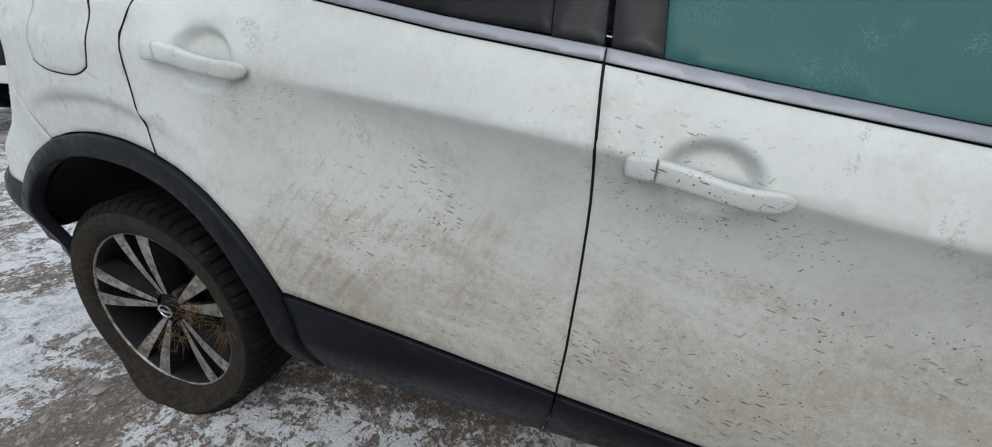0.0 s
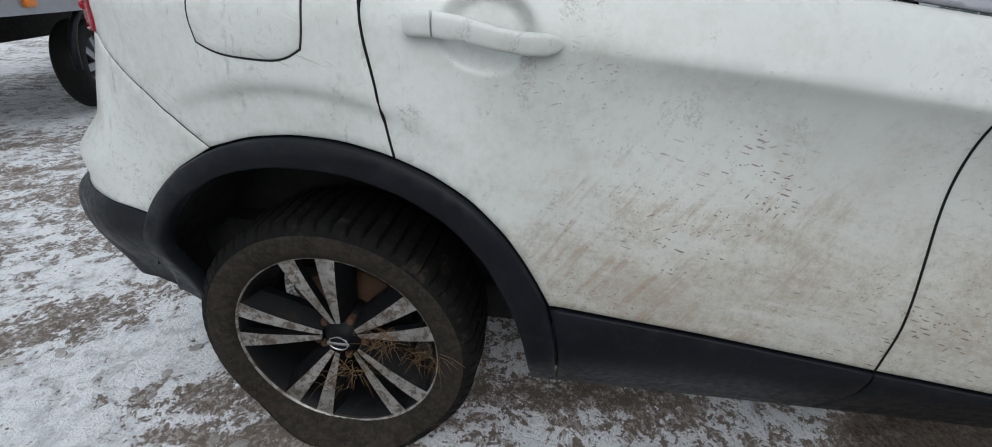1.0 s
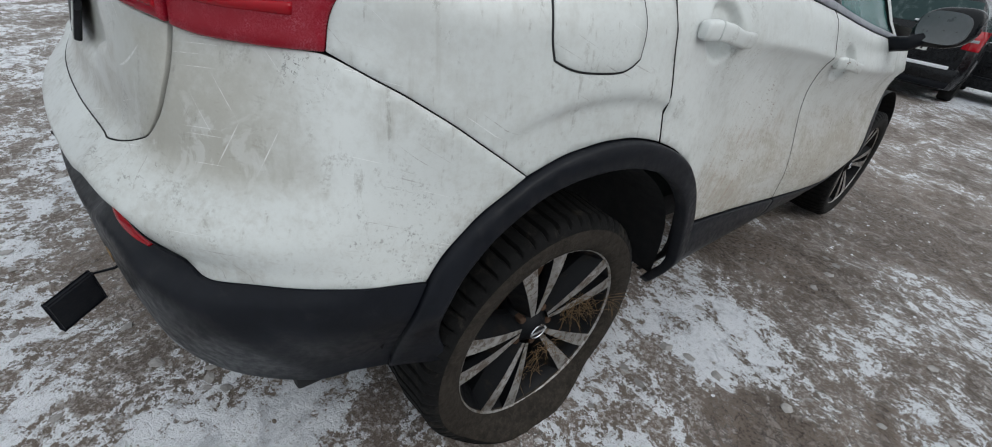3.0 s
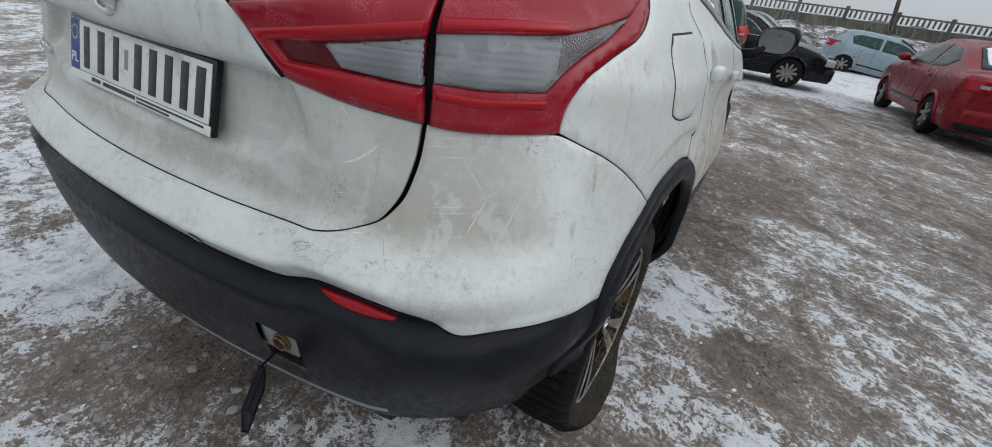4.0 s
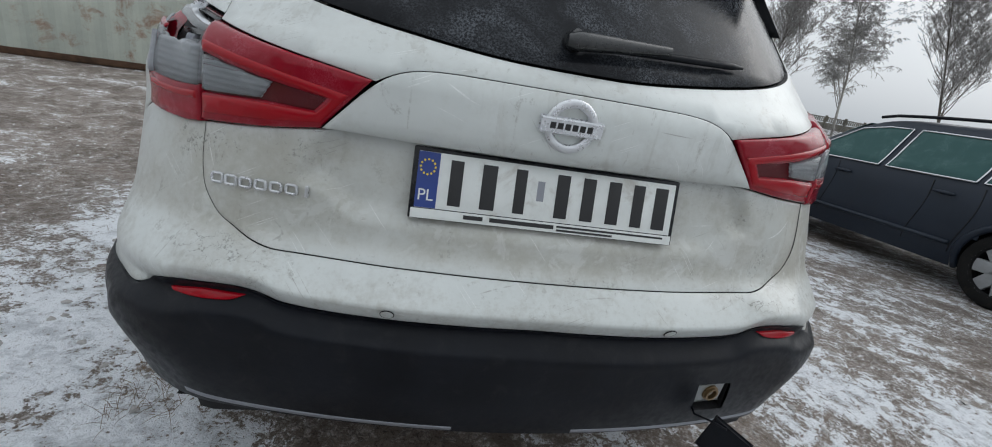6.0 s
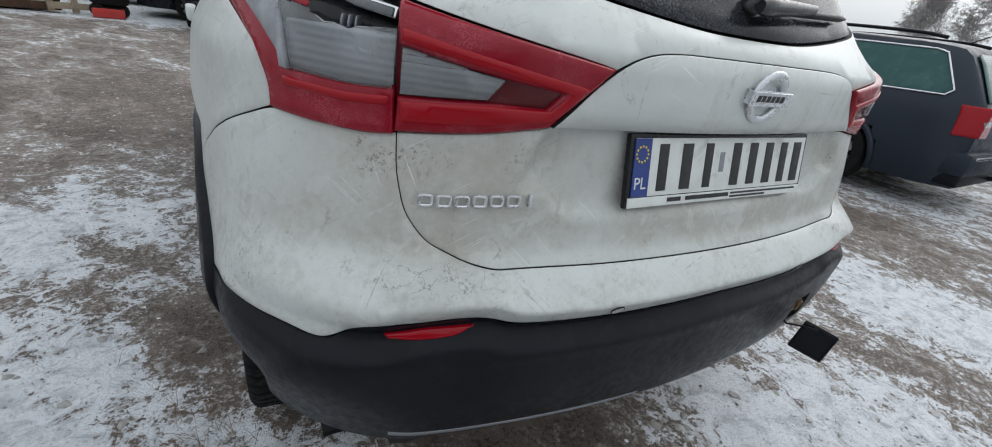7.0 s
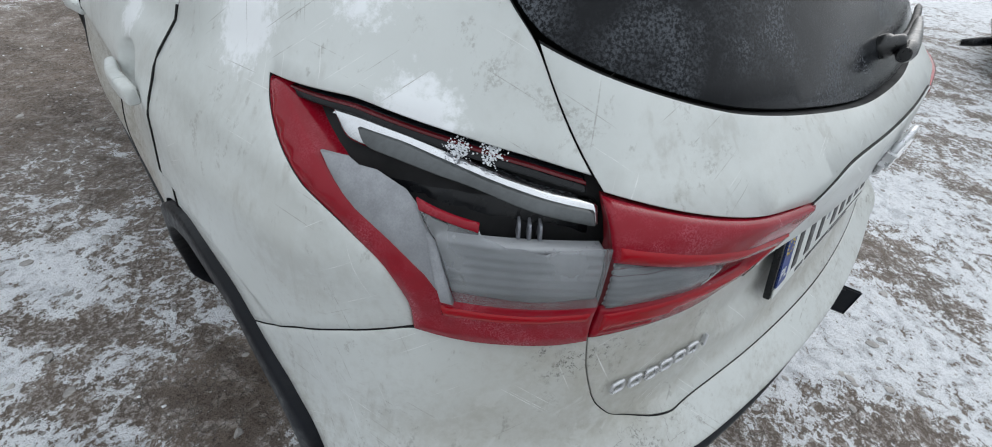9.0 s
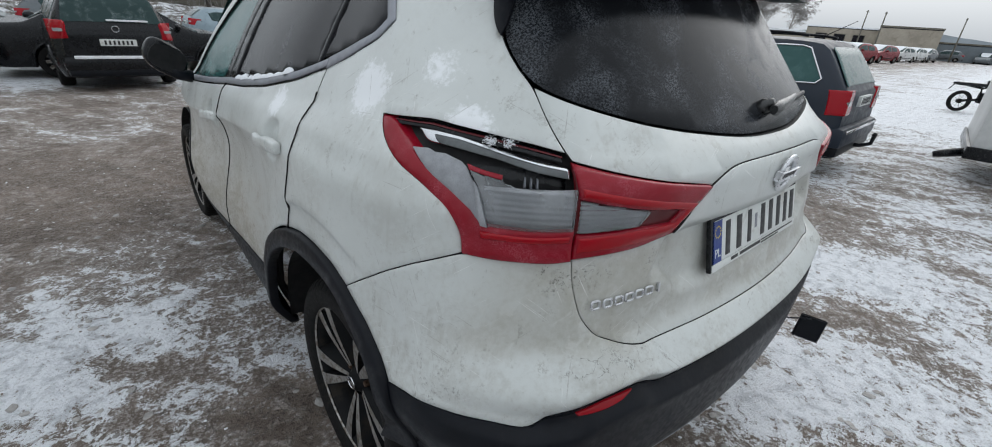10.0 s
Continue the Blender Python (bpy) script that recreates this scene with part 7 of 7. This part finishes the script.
for x in (-0.36, 0.0, 0.36):
    bm = bmesh.new()
    box(bm, (x - 0.05, 0.0, 0.0), (x + 0.05, 0.1, 1.12), 0.005)
    part("bearer", bm, WOOD, pallet)
for k in range(3):
    bm = bmesh.new()
    lathe(bm, [(0.19, 0.02), (0.26, 0.0), (0.31, 0.03), (0.325, 0.10), (0.31, 0.17), (0.26, 0.20), (0.19, 0.18)], 28, None, True)
    bmesh.ops.recalc_face_normals(bm, faces=bm.faces)
    tagged(part("spare_tyre", bm, RUBBER, at=pose(-2.95 + 0.02 * k, 12.2, yard_slope(-3, 12) + 0.205 * k, 2, 0, 20 * k)), "worn black tyre in a stack, snow on top", "tyre", "stacked tyres")
bm = bmesh.new()
box(bm, (-0.25, -0.06, 0), (0.25, 0.06, 0.16), 0.02)
tagged(part("red_crate", bm, RED_PLASTIC, at=pose(-2.9, 11.75, yard_slope(-3, 11.7), 0, 0, 5)), "red plastic crate beside the stacked tyres", "crate")

# white flatbed truck behind
truck = thing("flatbed_truck", "white flatbed truck standing on snow", "truck", (-1.75, -3.55, 0), 110)
bm = bmesh.new()
box(bm, (-1.05, -1.3, 0.92), (1.05, 2.6, 1.02), 0.01)
part("bed", bm, CAR_WHITE, truck)
for s in (-1, 1):
    bm = bmesh.new()
    box(bm, (s * 1.02, -1.3, 1.02), (s * 1.06, 2.6, 1.42), 0.008)
    part("side_board", bm, CAR_WHITE, truck)
    bm = bmesh.new()
    box(bm, (s * 1.055, -1.3, 0.80), (s * 1.03, 2.6, 0.94), 0.008)
    part("side_rail", bm, SATIN_SILVER, truck)
    for y in (0.0, 3.45):
        simple_wheel(truck, (s * 0.86, y, 0.36), s, 0.36, 10, SATIN_SILVER)
    bm = bmesh.new()
    tube(bm, [(s * 1.0, 0.46 * math.cos(radians(t)), 0.38 + 0.46 * math.sin(radians(t))) for t in range(0, 181, 15)], 0.03, 6)
    part("mudguard", bm, BLACK_PLASTIC, truck)
    bm = bmesh.new()
    box(bm, (s * 1.05, -0.9, 0.845), (s * 1.072, -0.78, 0.895), 0.005)
    part("marker_lamp", bm, AMBER, truck)
bm = bmesh.new()
box(bm, (-0.45, -1.2, 0.55), (0.45, 4.2, 0.75), 0.02)
part("chassis", bm, DARK, truck)
bm = bmesh.new()
box(bm, (-0.9, -1.42, 0.48), (0.9, -1.32, 0.60), 0.01)
part("rear_bar", bm, CAR_WHITE, truck)
bm = bmesh.new()
box(bm, (-1.0, 2.75, 0.45), (1.0, 4.6, 2.15), 0.18)
cab = part("cab", bm, CAR_WHITE, truck)
for s in (-1, 1):
    bm = bmesh.new()
    box(bm, (s * 0.99, 3.1, 1.3), (s * 1.012, 4.0, 1.95), 0.05)
    part("cab_window", bm, TEAL_DARK, cab)
    bm = bmesh.new()
    box(bm, (s * 0.99, 3.0, 0.72), (s * 1.025, 4.2, 0.92), 0.02)
    part("cab_moulding", bm, BLACK_PLASTIC, cab)
bm = bmesh.new()
for i in range(13):
    for j in range(9):
        f, g = i / 12, j / 8
        bm.verts.new((-0.7 + 1.4 * f, -0.4 + 0.8 * g, 0.02 + 0.30 * math.sin(math.pi * f) ** 0.6 * math.sin(math.pi * g) ** 0.5 + 0.08 * noise.noise(Vector((f * 5, g * 5, 3)))))
bm.verts.ensure_lookup_table()
for i in range(12):
    for j in range(8):
        a = i * 9 + j
        bm.faces.new([bm.verts[k] for k in (a, a + 9, a + 10, a + 1)])
tagged(part("tarpaulin", bm, TARP, at=pose(-3.7, -3.15, 0, 0, 0, 45)), "yellowish tarpaulin crumpled over a heap on snow", "tarpaulin")

# the white vehicle and motorcycle past the estate car
lorry = thing("box_trailer", "white box trailer with a black tow coupling", "trailer", (7.29, -1.16, 0), 6)
bm = bmesh.new()
box(bm, (-0.95, -1.9, 0.38), (0.95, 1.35, 2.1), 0.04)
part("box_body", bm, CAR_WHITE, lorry)
bm = bmesh.new()
box(bm, (-0.97, -1.9, 0.26), (0.97, 1.38, 0.40), 0.01)
part("frame_rail", bm, GLOSS_BLACK, lorry)
bm = bmesh.new()
tube(bm, [(-0.6, 1.3, 0.30), (-0.75, 1.50, 0.26), (-0.78, 1.62, 0.22)], [0.05, 0.05, 0.035], 8)
part("coupling", bm, GLOSS_BLACK, lorry)
for s in (-1, 1):
    simple_wheel(lorry, (s * 1.09, -0.5, 0.28), s, 0.28, 5, SATIN_SILVER)
bike = thing("motorcycle", "black trail motorcycle parked on the snow", "motorcycle", (15.3, 1.05, 0), 214)
bike.matrix_basis = bike.matrix_basis @ Matrix.Scale(0.78, 4)
for y, nm in ((0.0, "rear_wheel"), (1.40, "front_wheel")):
    bm = bmesh.new()
    lathe(bm, [(0.23, -0.045), (0.29, -0.055), (0.32, -0.03), (0.325, 0.0), (0.32, 0.03), (0.29, 0.055), (0.23, 0.045)], 32, Matrix.Translation((0, y, 0.325)) @ TO_X, True)
    bmesh.ops.recalc_face_normals(bm, faces=bm.faces)
    wl = part(nm, bm, RUBBER, bike)
    for k in range(10):
        bm = bmesh.new()
        a = 2 * math.pi * k / 10
        tube(bm, [(0, y, 0.325), (0, y + 0.235 * math.cos(a), 0.325 + 0.235 * math.sin(a))], 0.006, 4)
        part("spoke", bm, SATIN_SILVER, wl)
    bm = bmesh.new()
    lathe(bm, [(0.0, -0.05), (0.07, -0.05), (0.07, 0.05), (0.0, 0.05)], 18, Matrix.Translation((0, y, 0.325)) @ TO_X)
    part("hub", bm, DARK_ALLOY, wl)
for nm, pts, rr in (("swing_arm", [(0.09, 0.0, 0.325), (0.09, 0.55, 0.42)], 0.025), ("swing_arm", [(-0.09, 0.0, 0.325), (-0.09, 0.55, 0.42)], 0.025), ("fork", [(0.09, 1.40, 0.325), (0.09, 1.12, 0.98)], 0.025), ("fork", [(-0.09, 1.40, 0.325), (-0.09, 1.12, 0.98)], 0.025),
                    ("frame", [(0, 0.5, 0.42), (0, 0.45, 0.75), (0, 1.08, 0.88), (0, 0.9, 0.4), (0, 0.5, 0.36)], 0.03), ("handlebar", [(-0.38, 1.02, 1.08), (-0.1, 1.08, 1.0), (0.1, 1.08, 1.0), (0.38, 1.02, 1.08)], 0.015), ("tail_frame", [(0, 0.5, 0.75), (0, -0.05, 0.83), (0, -0.35, 0.86)], 0.035), ("plate_arm", [(0, -0.30, 0.84), (0, -0.42, 0.66)], 0.015)):
    bm = bmesh.new()
    tube(bm, pts, rr, 8)
    part(nm, bm, GLOSS_BLACK, bike)
for nm, a, b in (("seat", (-0.12, -0.25, 0.80), (0.12, 0.62, 0.90)), ("fuel_tank", (-0.14, 0.58, 0.76), (0.14, 1.02, 1.0)), ("engine", (-0.15, 0.5, 0.3), (0.15, 0.95, 0.62)), ("front_guard", (-0.06, 1.15, 0.68), (0.06, 1.7, 0.71))):
    bm = bmesh.new()
    box(bm, a, b, 0.035 if nm != "front_guard" else 0.012)
    part(nm, bm, GLOSS_BLACK if nm != "engine" else DARK_ALLOY, bike)

# the rubble bank and the concrete fence behind it
bm = bmesh.new()
cols, rws = 120, 14
gv = []
for i in range(cols + 1):
    x = -14 + 74 * i / cols
    row = []
    for j in range(rws + 1):
        f = j / rws
        y = 24.0 + 0.10 * (x + 14) + 12 * f
        h = 1.05 * smooth(0.0, 0.55, f) + 0.35 * noise.noise(Vector((x * 0.5, y * 0.5, 0))) * smooth(0, 0.3, f) + 0.22 * noise.noise(Vector((x * 1.7, y * 1.7, 4))) * smooth(0, 0.2, f)
        row.append(bm.verts.new((x, y, h - 0.47)))
    gv.append(row)
for a, b in zip(gv, gv[1:]):
    for j in range(rws):
        bm.faces.new((a[j], b[j], b[j + 1], a[j + 1]))
tagged(part("rubble_bank", bm, RUBBLE), "low rubble bank dusted with snow", "bank", kind="structure")
fence = thing("concrete_fence", "old concrete panel fence with a baluster top row", "fence", (0, 0, -0.35), 0)
def shared(name, me, mat, m, parent):
    ob = new(name, me)
    ob.matrix_basis = m
    ob.parent = parent
    return ob
bm = bmesh.new(); box(bm, (-0.09, -0.09, 0), (0.09, 0.09, 2.2), 0.015); p0 = part("post", bm, CONCRETE, fence, at=pose(-12, 34.0, 0.05))
bm = bmesh.new(); box(bm, (-1.2, -0.04, 0), (1.2, 0.04, 1.5), 0.01); s0 = part("slab", bm, CONCRETE, fence, at=pose(-10.75, 34.1, 0.10))
bm = bmesh.new(); box(bm, (-1.2, -0.05, 0), (1.2, 0.05, 0.09), 0.01); c0 = part("coping", bm, CONCRETE, fence, at=pose(-10.75, 34.1, 2.03))
bm = bmesh.new(); box(bm, (-0.05, -0.04, 0), (0.05, 0.04, 0.36), 0.008); b0 = part("baluster", bm, CONCRETE, fence, at=pose(-11.7, 34.05, 1.66))
slope = 0.095
for i in range(1, 30):
    x = -12 + 2.5 * i
    y = 34.0 + slope * (x + 12)
    shared("post", p0.data, None, pose(x, y, 0.05, 0, 0, 5.4), fence)
    if i < 29:
        shared("slab", s0.data, None, pose(x + 1.25, y + 0.12, 0.10, 0, 0, 5.4), fence)
        if i % 7 != 3:
            shared("coping", c0.data, None, pose(x + 1.25, y + 0.12, 2.03, 0, 0, 5.4), fence)
            for k in range(9):
                shared("baluster", b0.data, None, pose(x + 0.25 + 0.25 * k, y + 0.024 * k, 1.66, 0, 0, 5.4), fence)


# ---- bare winter trees ----
def bare_tree(name, label, at, height, seed, bark, lean=0.0, droop=0.0, depth=4, girth=0.0085):
    """Trunk, limbs and a crown of fine twigs."""
    rng = random.Random(seed)
    hold = thing(name, label, "tree", at, 0, "bare trees by the fence")
    wood, limbs, twigs = bmesh.new(), bmesh.new(), bmesh.new()

    def grow(p, d, length, radius, level):
        pts, rad = [p.copy()], [radius]
        steps = 5 if level < 2 else 3
        q, v = p.copy(), d.normalized()
        for i in range(steps):
            v = (v + Vector((rng.uniform(-1, 1), rng.uniform(-1, 1), rng.uniform(-0.4, 0.6))) * (0.10 + 0.05 * level) + Vector((0, 0, -droop * level * 0.10))).normalized()
            q = q + v * length / steps
            pts.append(q.copy())
            rad.append(radius * (1 - 0.72 * (i + 1) / steps))
        tube(wood if level == 0 else limbs if level < 3 else twigs, pts, [max(r_, 0.012) for r_ in rad], 7 if level < 2 else 3, level < 2)
        if level >= depth:
            return
        kids = (26, 9, 7, 5, 4)[level]
        for k in range(kids):
            f = (0.16 if level == 0 else 0.25) + 0.78 * (k + rng.random() * 0.8) / kids
            f = min(f, 0.99)
            i = min(int(f * steps), steps - 1)
            o = pts[i].lerp(pts[i + 1], f * steps - i)
            a = rng.uniform(0, 2 * math.pi)
            side_v = Vector((math.cos(a), math.sin(a), 0))
            up = 1.35 - 0.20 * level - droop * 0.35 * level
            nd = (side_v * rng.uniform(0.55, 1.0) + Vector((0, 0, up)) * rng.uniform(0.5, 1.1) + v * 0.35)
            grow(o, nd, length * (rng.uniform(0.32, 0.52) if level == 0 else rng.uniform(0.42, 0.66)) * (1.08 - 0.5 * f), radius * (1 - 0.6 * f) * 0.36, level + 1)

    grow(Vector((0, 0, -0.1)), Vector((lean, 0.05, 1)), height * 0.86, height * girth, 0)
    part("trunk", wood, bark, hold)
    part("limb_structure", limbs, bark, hold)
    part("crown", twigs, FROST_TWIG, hold)
    return hold


t1 = bare_tree("birch_tree", "frosted leafless birch with hanging twigs by the fence", (20.5, 34.2, 0.2), 12.5, 1, BIRCH, 0.08, 0.85)
t2 = bare_tree("bare_tree", "tall leafless tree with frosted branches", (27.5, 35.5, 0.2), 13.5, 2, BARK, 0.16, 0.15, girth=0.0085)
copy_thing(t1, pose(10.3, 31.5, 0.5, 0, 0, 140))
copy_thing(t1, pose(33.0, 32.5, 0.5, 0, 0, 60))
copy_thing(t2, pose(5.2, 33.0, 0.5, 0, 0, 200))
copy_thing(t2, pose(40.5, 30.0, 0.5, 0, 0, 80))
copy_thing(t1, pose(47.0, 28.0, 0.5, 0, 0, 30))
copy_thing(t2, pose(92.0, 36.0, 0.3, 0, 0, 10))
copy_thing(t1, pose(14.5, 34.0, 0.5, 0, 0, 250))
copy_thing(t1, pose(98.0, 40.0, 0.3, 0, 0, 120))
copy_thing(t1, pose(95.0, 33.0, 0.3, 0, 0, 190))

# brush on the bank, uncountable
rng = random.Random(9)
bm = bmesh.new()
for k in range(1500):
    x = rng.uniform(-8, 48)
    y = 27.0 + 0.10 * (x + 14) + rng.uniform(0, 6.5)
    if noise.noise(Vector((x * 0.25, y * 0.25, 1))) < -0.05:
        continue
    h = rng.uniform(0.5, 1.6)
    o = Vector((x, y, 0.25))
    tip = o + Vector((rng.uniform(-0.5, 0.5), rng.uniform(-0.4, 0.4), h))
    tube(bm, [o, o.lerp(tip, 0.5) + Vector((rng.uniform(-0.12, 0.12), 0, 0.05)), tip], [0.012, 0.009, 0.005], 3, False)
tagged(part("brush", bm, FROST_TWIG), "tangled leafless brush on the bank", "brush", kind="stuff")

# street poles
for x, y, h in ((14.2, 33.6, 5.4), (74, 15.3, 5.2), (80, 18.6, 5.6), (86, 9.2, 5.4)):
    pole = thing("pole", "slender concrete utility pole", "pole", (x, y, 0), 0, "utility poles")
    bm = bmesh.new()
    tube(bm, [(0, 0, 0), (0, 0, h)], [0.10, 0.06], 8)
    part("shaft", bm, CONCRETE, pole)
    bm = bmesh.new()
    box(bm, (-0.5, -0.05, h - 0.25), (0.5, 0.05, h - 0.15), 0.01)
    part("cross_arm", bm, CONCRETE, pole)

# low buildings over the far side
def low_building(name, label, at, turn, w, d, h, wall_mat, wins, roof_mat=SNOW):
    hold = thing(name, label, "building", at, turn)
    bm = bmesh.new()
    box(bm, (-w / 2, 0, 0), (w / 2, d, h))
    wall = part("wall", bm, wall_mat, hold, shade=False)
    bm = bmesh.new()
    box(bm, (-w / 2 - 0.08, -0.08, h), (w / 2 + 0.08, d + 0.08, h + 0.22), 0.05)
    part("roof", bm, roof_mat, hold)
    bm = bmesh.new()
    box(bm, (-w / 2 - 0.04, -0.05, h - 0.08), (w / 2 + 0.04, -0.004, h), 0.0)
    part("eaves", bm, DARK, hold)
    for x, z, ww, hh in wins:
        bm = bmesh.new()
        box(bm, (x - ww / 2 - 0.08, -0.06, z - 0.08), (x + ww / 2 + 0.08, 0.02, z + hh + 0.08))
        fr = part("window", bm, CONCRETE, hold, shade=False)
        bm = bmesh.new()
        box(bm, (x - ww / 2, -0.09, z), (x + ww / 2, -0.055, z + hh))
        part("pane", bm, DARK_GLASS, fr, shade=False)
    return hold


low_building("workshop", "long low beige workshop with stained plaster walls", (84.0, 21.6, 0), -76, 9.2, 9, 3.35, PLASTER, [(-2.6 + 2.3 * k, 1.6, 1.3, 0.9) for k in range(3)])
low_building("old_warehouse", "old plastered warehouse with peeling walls", (83.4, 13.9, 0), -80, 6.6, 9, 3.75, PLASTER, [(-2.2, 0.9, 0.9, 0.6)], CONCRETE)
low_building("steel_shed", "grey sheet-metal shed with a flat roof", (95, 7.6, 0), -84, 9.0, 10, 2.3, SHED_STEEL, [], CONCRETE)
low_building("garage", "low garage with a snow-covered roof", (80.5, 30.2, 0), -69, 9.0, 8, 2.45, PLASTER, [(-2, 1.0, 1.2, 0.8)])

# distant woods all round
bm = bmesh.new()
N = 360
low_, high_ = [], []
for i in range(N):
    a = 2 * math.pi * i / N
    r_ = 210 + 25 * noise.noise(Vector((math.cos(a) * 2, math.sin(a) * 2, 0)))
    h = 1.6 + 4.0 * smooth(0.75, 0.97, math.sin(a)) + (0.5 + 1.7 * smooth(0.75, 0.97, math.sin(a))) * noise.noise(Vector((math.cos(a) * 9, math.sin(a) * 9, 1))) + 1.5 * noise.noise(Vector((math.cos(a) * 60, math.sin(a) * 60, 1)))
    low_.append(bm.verts.new((r_ * math.sin(a), r_ * math.cos(a), -1)))
    high_.append(bm.verts.new((r_ * math.sin(a), r_ * math.cos(a), h)))
for i in range(N):
    j = (i + 1) % N
    bm.faces.new((low_[i], low_[j], high_[j], high_[i]))
# the haze of distance is put into this pale blue-grey colour
HAZE_WOOD = plain("far_woods_painted_haze", (0.27, 0.30, 0.32), 1.0, 0, 0.2, 0.5, 0.0)
tagged(part("backdrop_woods", bm, HAZE_WOOD), "line of distant winter woods, coloured pale as through haze", "backdrop", kind="structure")


# ---- the yard ----
def yard_height(x, y):
    v = Vector((x, y, 0.0))
    near = smooth(14, 6, math.hypot(x, y))
    h = 0.022 * noise.noise(v * 0.9) + near * (0.012 * noise.noise(v * 3.1) + 0.008 * noise.noise(v * 9.0) + 0.006 * noise.noise(v * 21.0) + 0.004 * abs(noise.noise(v * 38.0)))
    h += 0.034 * math.exp(-((x - 0.86) ** 2 + (y - 0.80) ** 2) / 0.09)          # frozen rut under the flat tyre
    return h - 0.014 + yard_slope(x, y)


bm = bmesh.new()
marks = sorted({round(v, 3) for v in list(np.arange(-4, -2.6, 0.05)) + list(np.arange(-2.6, 4.0, 0.028)) + list(np.arange(4.0, 6.01, 0.05)) + [-3000, -800, -300, -120, -60, -30, -20, -14, -10, -8, -7, -6, -5, 7, 8, 9, 10, 11, 12, 14, 17, 20, 25, 30, 45, 60, 120, 300, 800, 3000]})
grid = [[bm.verts.new((x, y, yard_height(x, y) if max(abs(x), abs(y)) < 40 else -0.02 + yard_slope(x, y))) for x in marks] for y in marks]
for a, b in zip(grid, grid[1:]):
    for j in range(len(marks) - 1):
        bm.faces.new((a[j], a[j + 1], b[j + 1], b[j]))
tagged(part("ground", bm, GROUND), "frozen brown mud yard with trodden snow patches", "ground", kind="structure")


# crumbs of frozen snow, clods and stones strewn over the near ground
def strewn(name, label, category, mat, count, seed, area_, sizes, squash):
    rng = random.Random(seed)
    base = []
    for k in range(5):
        b = bmesh.new()
        bmesh.ops.create_icosphere(b, subdivisions=1, radius=1.0)
        for v in b.verts:
            v.co *= rng.uniform(0.55, 1.15)
            v.co.x *= 1.0 + 0.25 * (k % 3)
        base.append(([v.co.copy() for v in b.verts], [[v.index for v in f.verts] for f in b.faces]))
        b.free()
    vs, fs = [], []
    for _ in range(count):
        x, y = rng.uniform(*area_[:2]), rng.uniform(*area_[2:])
        if abs(x) < 0.72 and y > 0.3:
            continue
        r = sizes[0] + (sizes[1] - sizes[0]) * rng.random() ** 3
        co, fa = base[rng.randrange(5)]
        m = Matrix.Rotation(rng.uniform(0, 6.28), 3, "Z")
        o, k = Vector((x, y, yard_height(x, y) + r * squash * 0.25)), len(vs)
        vs += [o + Vector(((m @ c).x * r, (m @ c).y * r, c.z * r * squash)) for c in co]
        fs += [[i + k for i in f] for f in fa]
    me = bpy.data.meshes.new(name)
    me.from_pydata([tuple(v) for v in vs], [], fs)
    me.materials.append(mat)
    return tagged(new(name, me), label, category, kind="stuff")


CLOD = plain("frozen_clods", (0.17, 0.14, 0.12), 0.9, 0, 0.4, 40, 0.5)
strewn("snow_crumbs", "crumbs of frozen snow strewn on the mud", "snow", SNOW, 4200, 1, (-4.5, 5.0, -3.5, 6.0), (0.0015, 0.010), 0.4)
strewn("mud_clods", "frozen mud clods and small stones", "clods", CLOD, 9000, 2, (-4.5, 5.0, -3.5, 6.0), (0.001, 0.0075), 0.4)
DIRTY_ICE = plain("dirty_ice", (0.34, 0.325, 0.31), 0.5, 0, 0.45, 60, 0.4)
strewn("ice_chips", "flat chips of dirty trodden ice", "ice", DIRTY_ICE, 4200, 3, (-3.2, 4.0, -2.2, 4.5), (0.003, 0.022), 0.26)

# dry grass caught in the flat wheel and lying by the left one
def straw(bm, o, n, spread, length, rng, out):
    for _ in range(n):
        p = Vector(o) + Vector((rng.uniform(-0.01, 0.01), rng.uniform(-spread, spread), rng.uniform(-spread, spread)))
        d = Vector((rng.uniform(-0.3, 0.9) * out, rng.uniform(-1, 1), rng.uniform(-1, 0.8))).normalized() * length * rng.uniform(0.5, 1.2)
        tube(bm, [p, p + d * 0.5 + Vector((0, 0, 0.006)), p + d], [0.0008, 0.0007, 0.0003], 3, False)


rng = random.Random(21)
bm = bmesh.new()
for o, n, sp in (((0.882, 0.93, 0.345), 60, 0.035), ((0.87, 1.01, 0.30), 30, 0.03), ((0.885, 0.85, 0.245), 36, 0.03), ((0.885, 0.80, 0.20), 16, 0.03), ((0.90, 1.06, 0.33), 16, 0.02)):
    straw(bm, o, n, sp, 0.055, rng, 1)
tagged(part("wheel_straw", bm, DRY_GRASS), "dry grass wound into the flat wheel's spokes", "dry grass", kind="stuff")
bm = bmesh.new()
for k in range(30):
    straw(bm, (-0.95 + rng.uniform(-0.12, 0.1), 0.62 + rng.uniform(-0.15, 0.15), 0.02), 5, 0.02, 0.07, rng, -1)
for k in range(120):
    x, y = rng.uniform(-3, 3.4), rng.uniform(-2.5, 4)
    if abs(x) > 0.95 or y < 0:
        straw(bm, (x, y, yard_height(x, y) + 0.004), 2, 0.01, 0.045, rng, 1)
tagged(part("loose_straw", bm, DRY_GRASS), "bits of dry grass lying on the ground", "dry grass", kind="stuff")
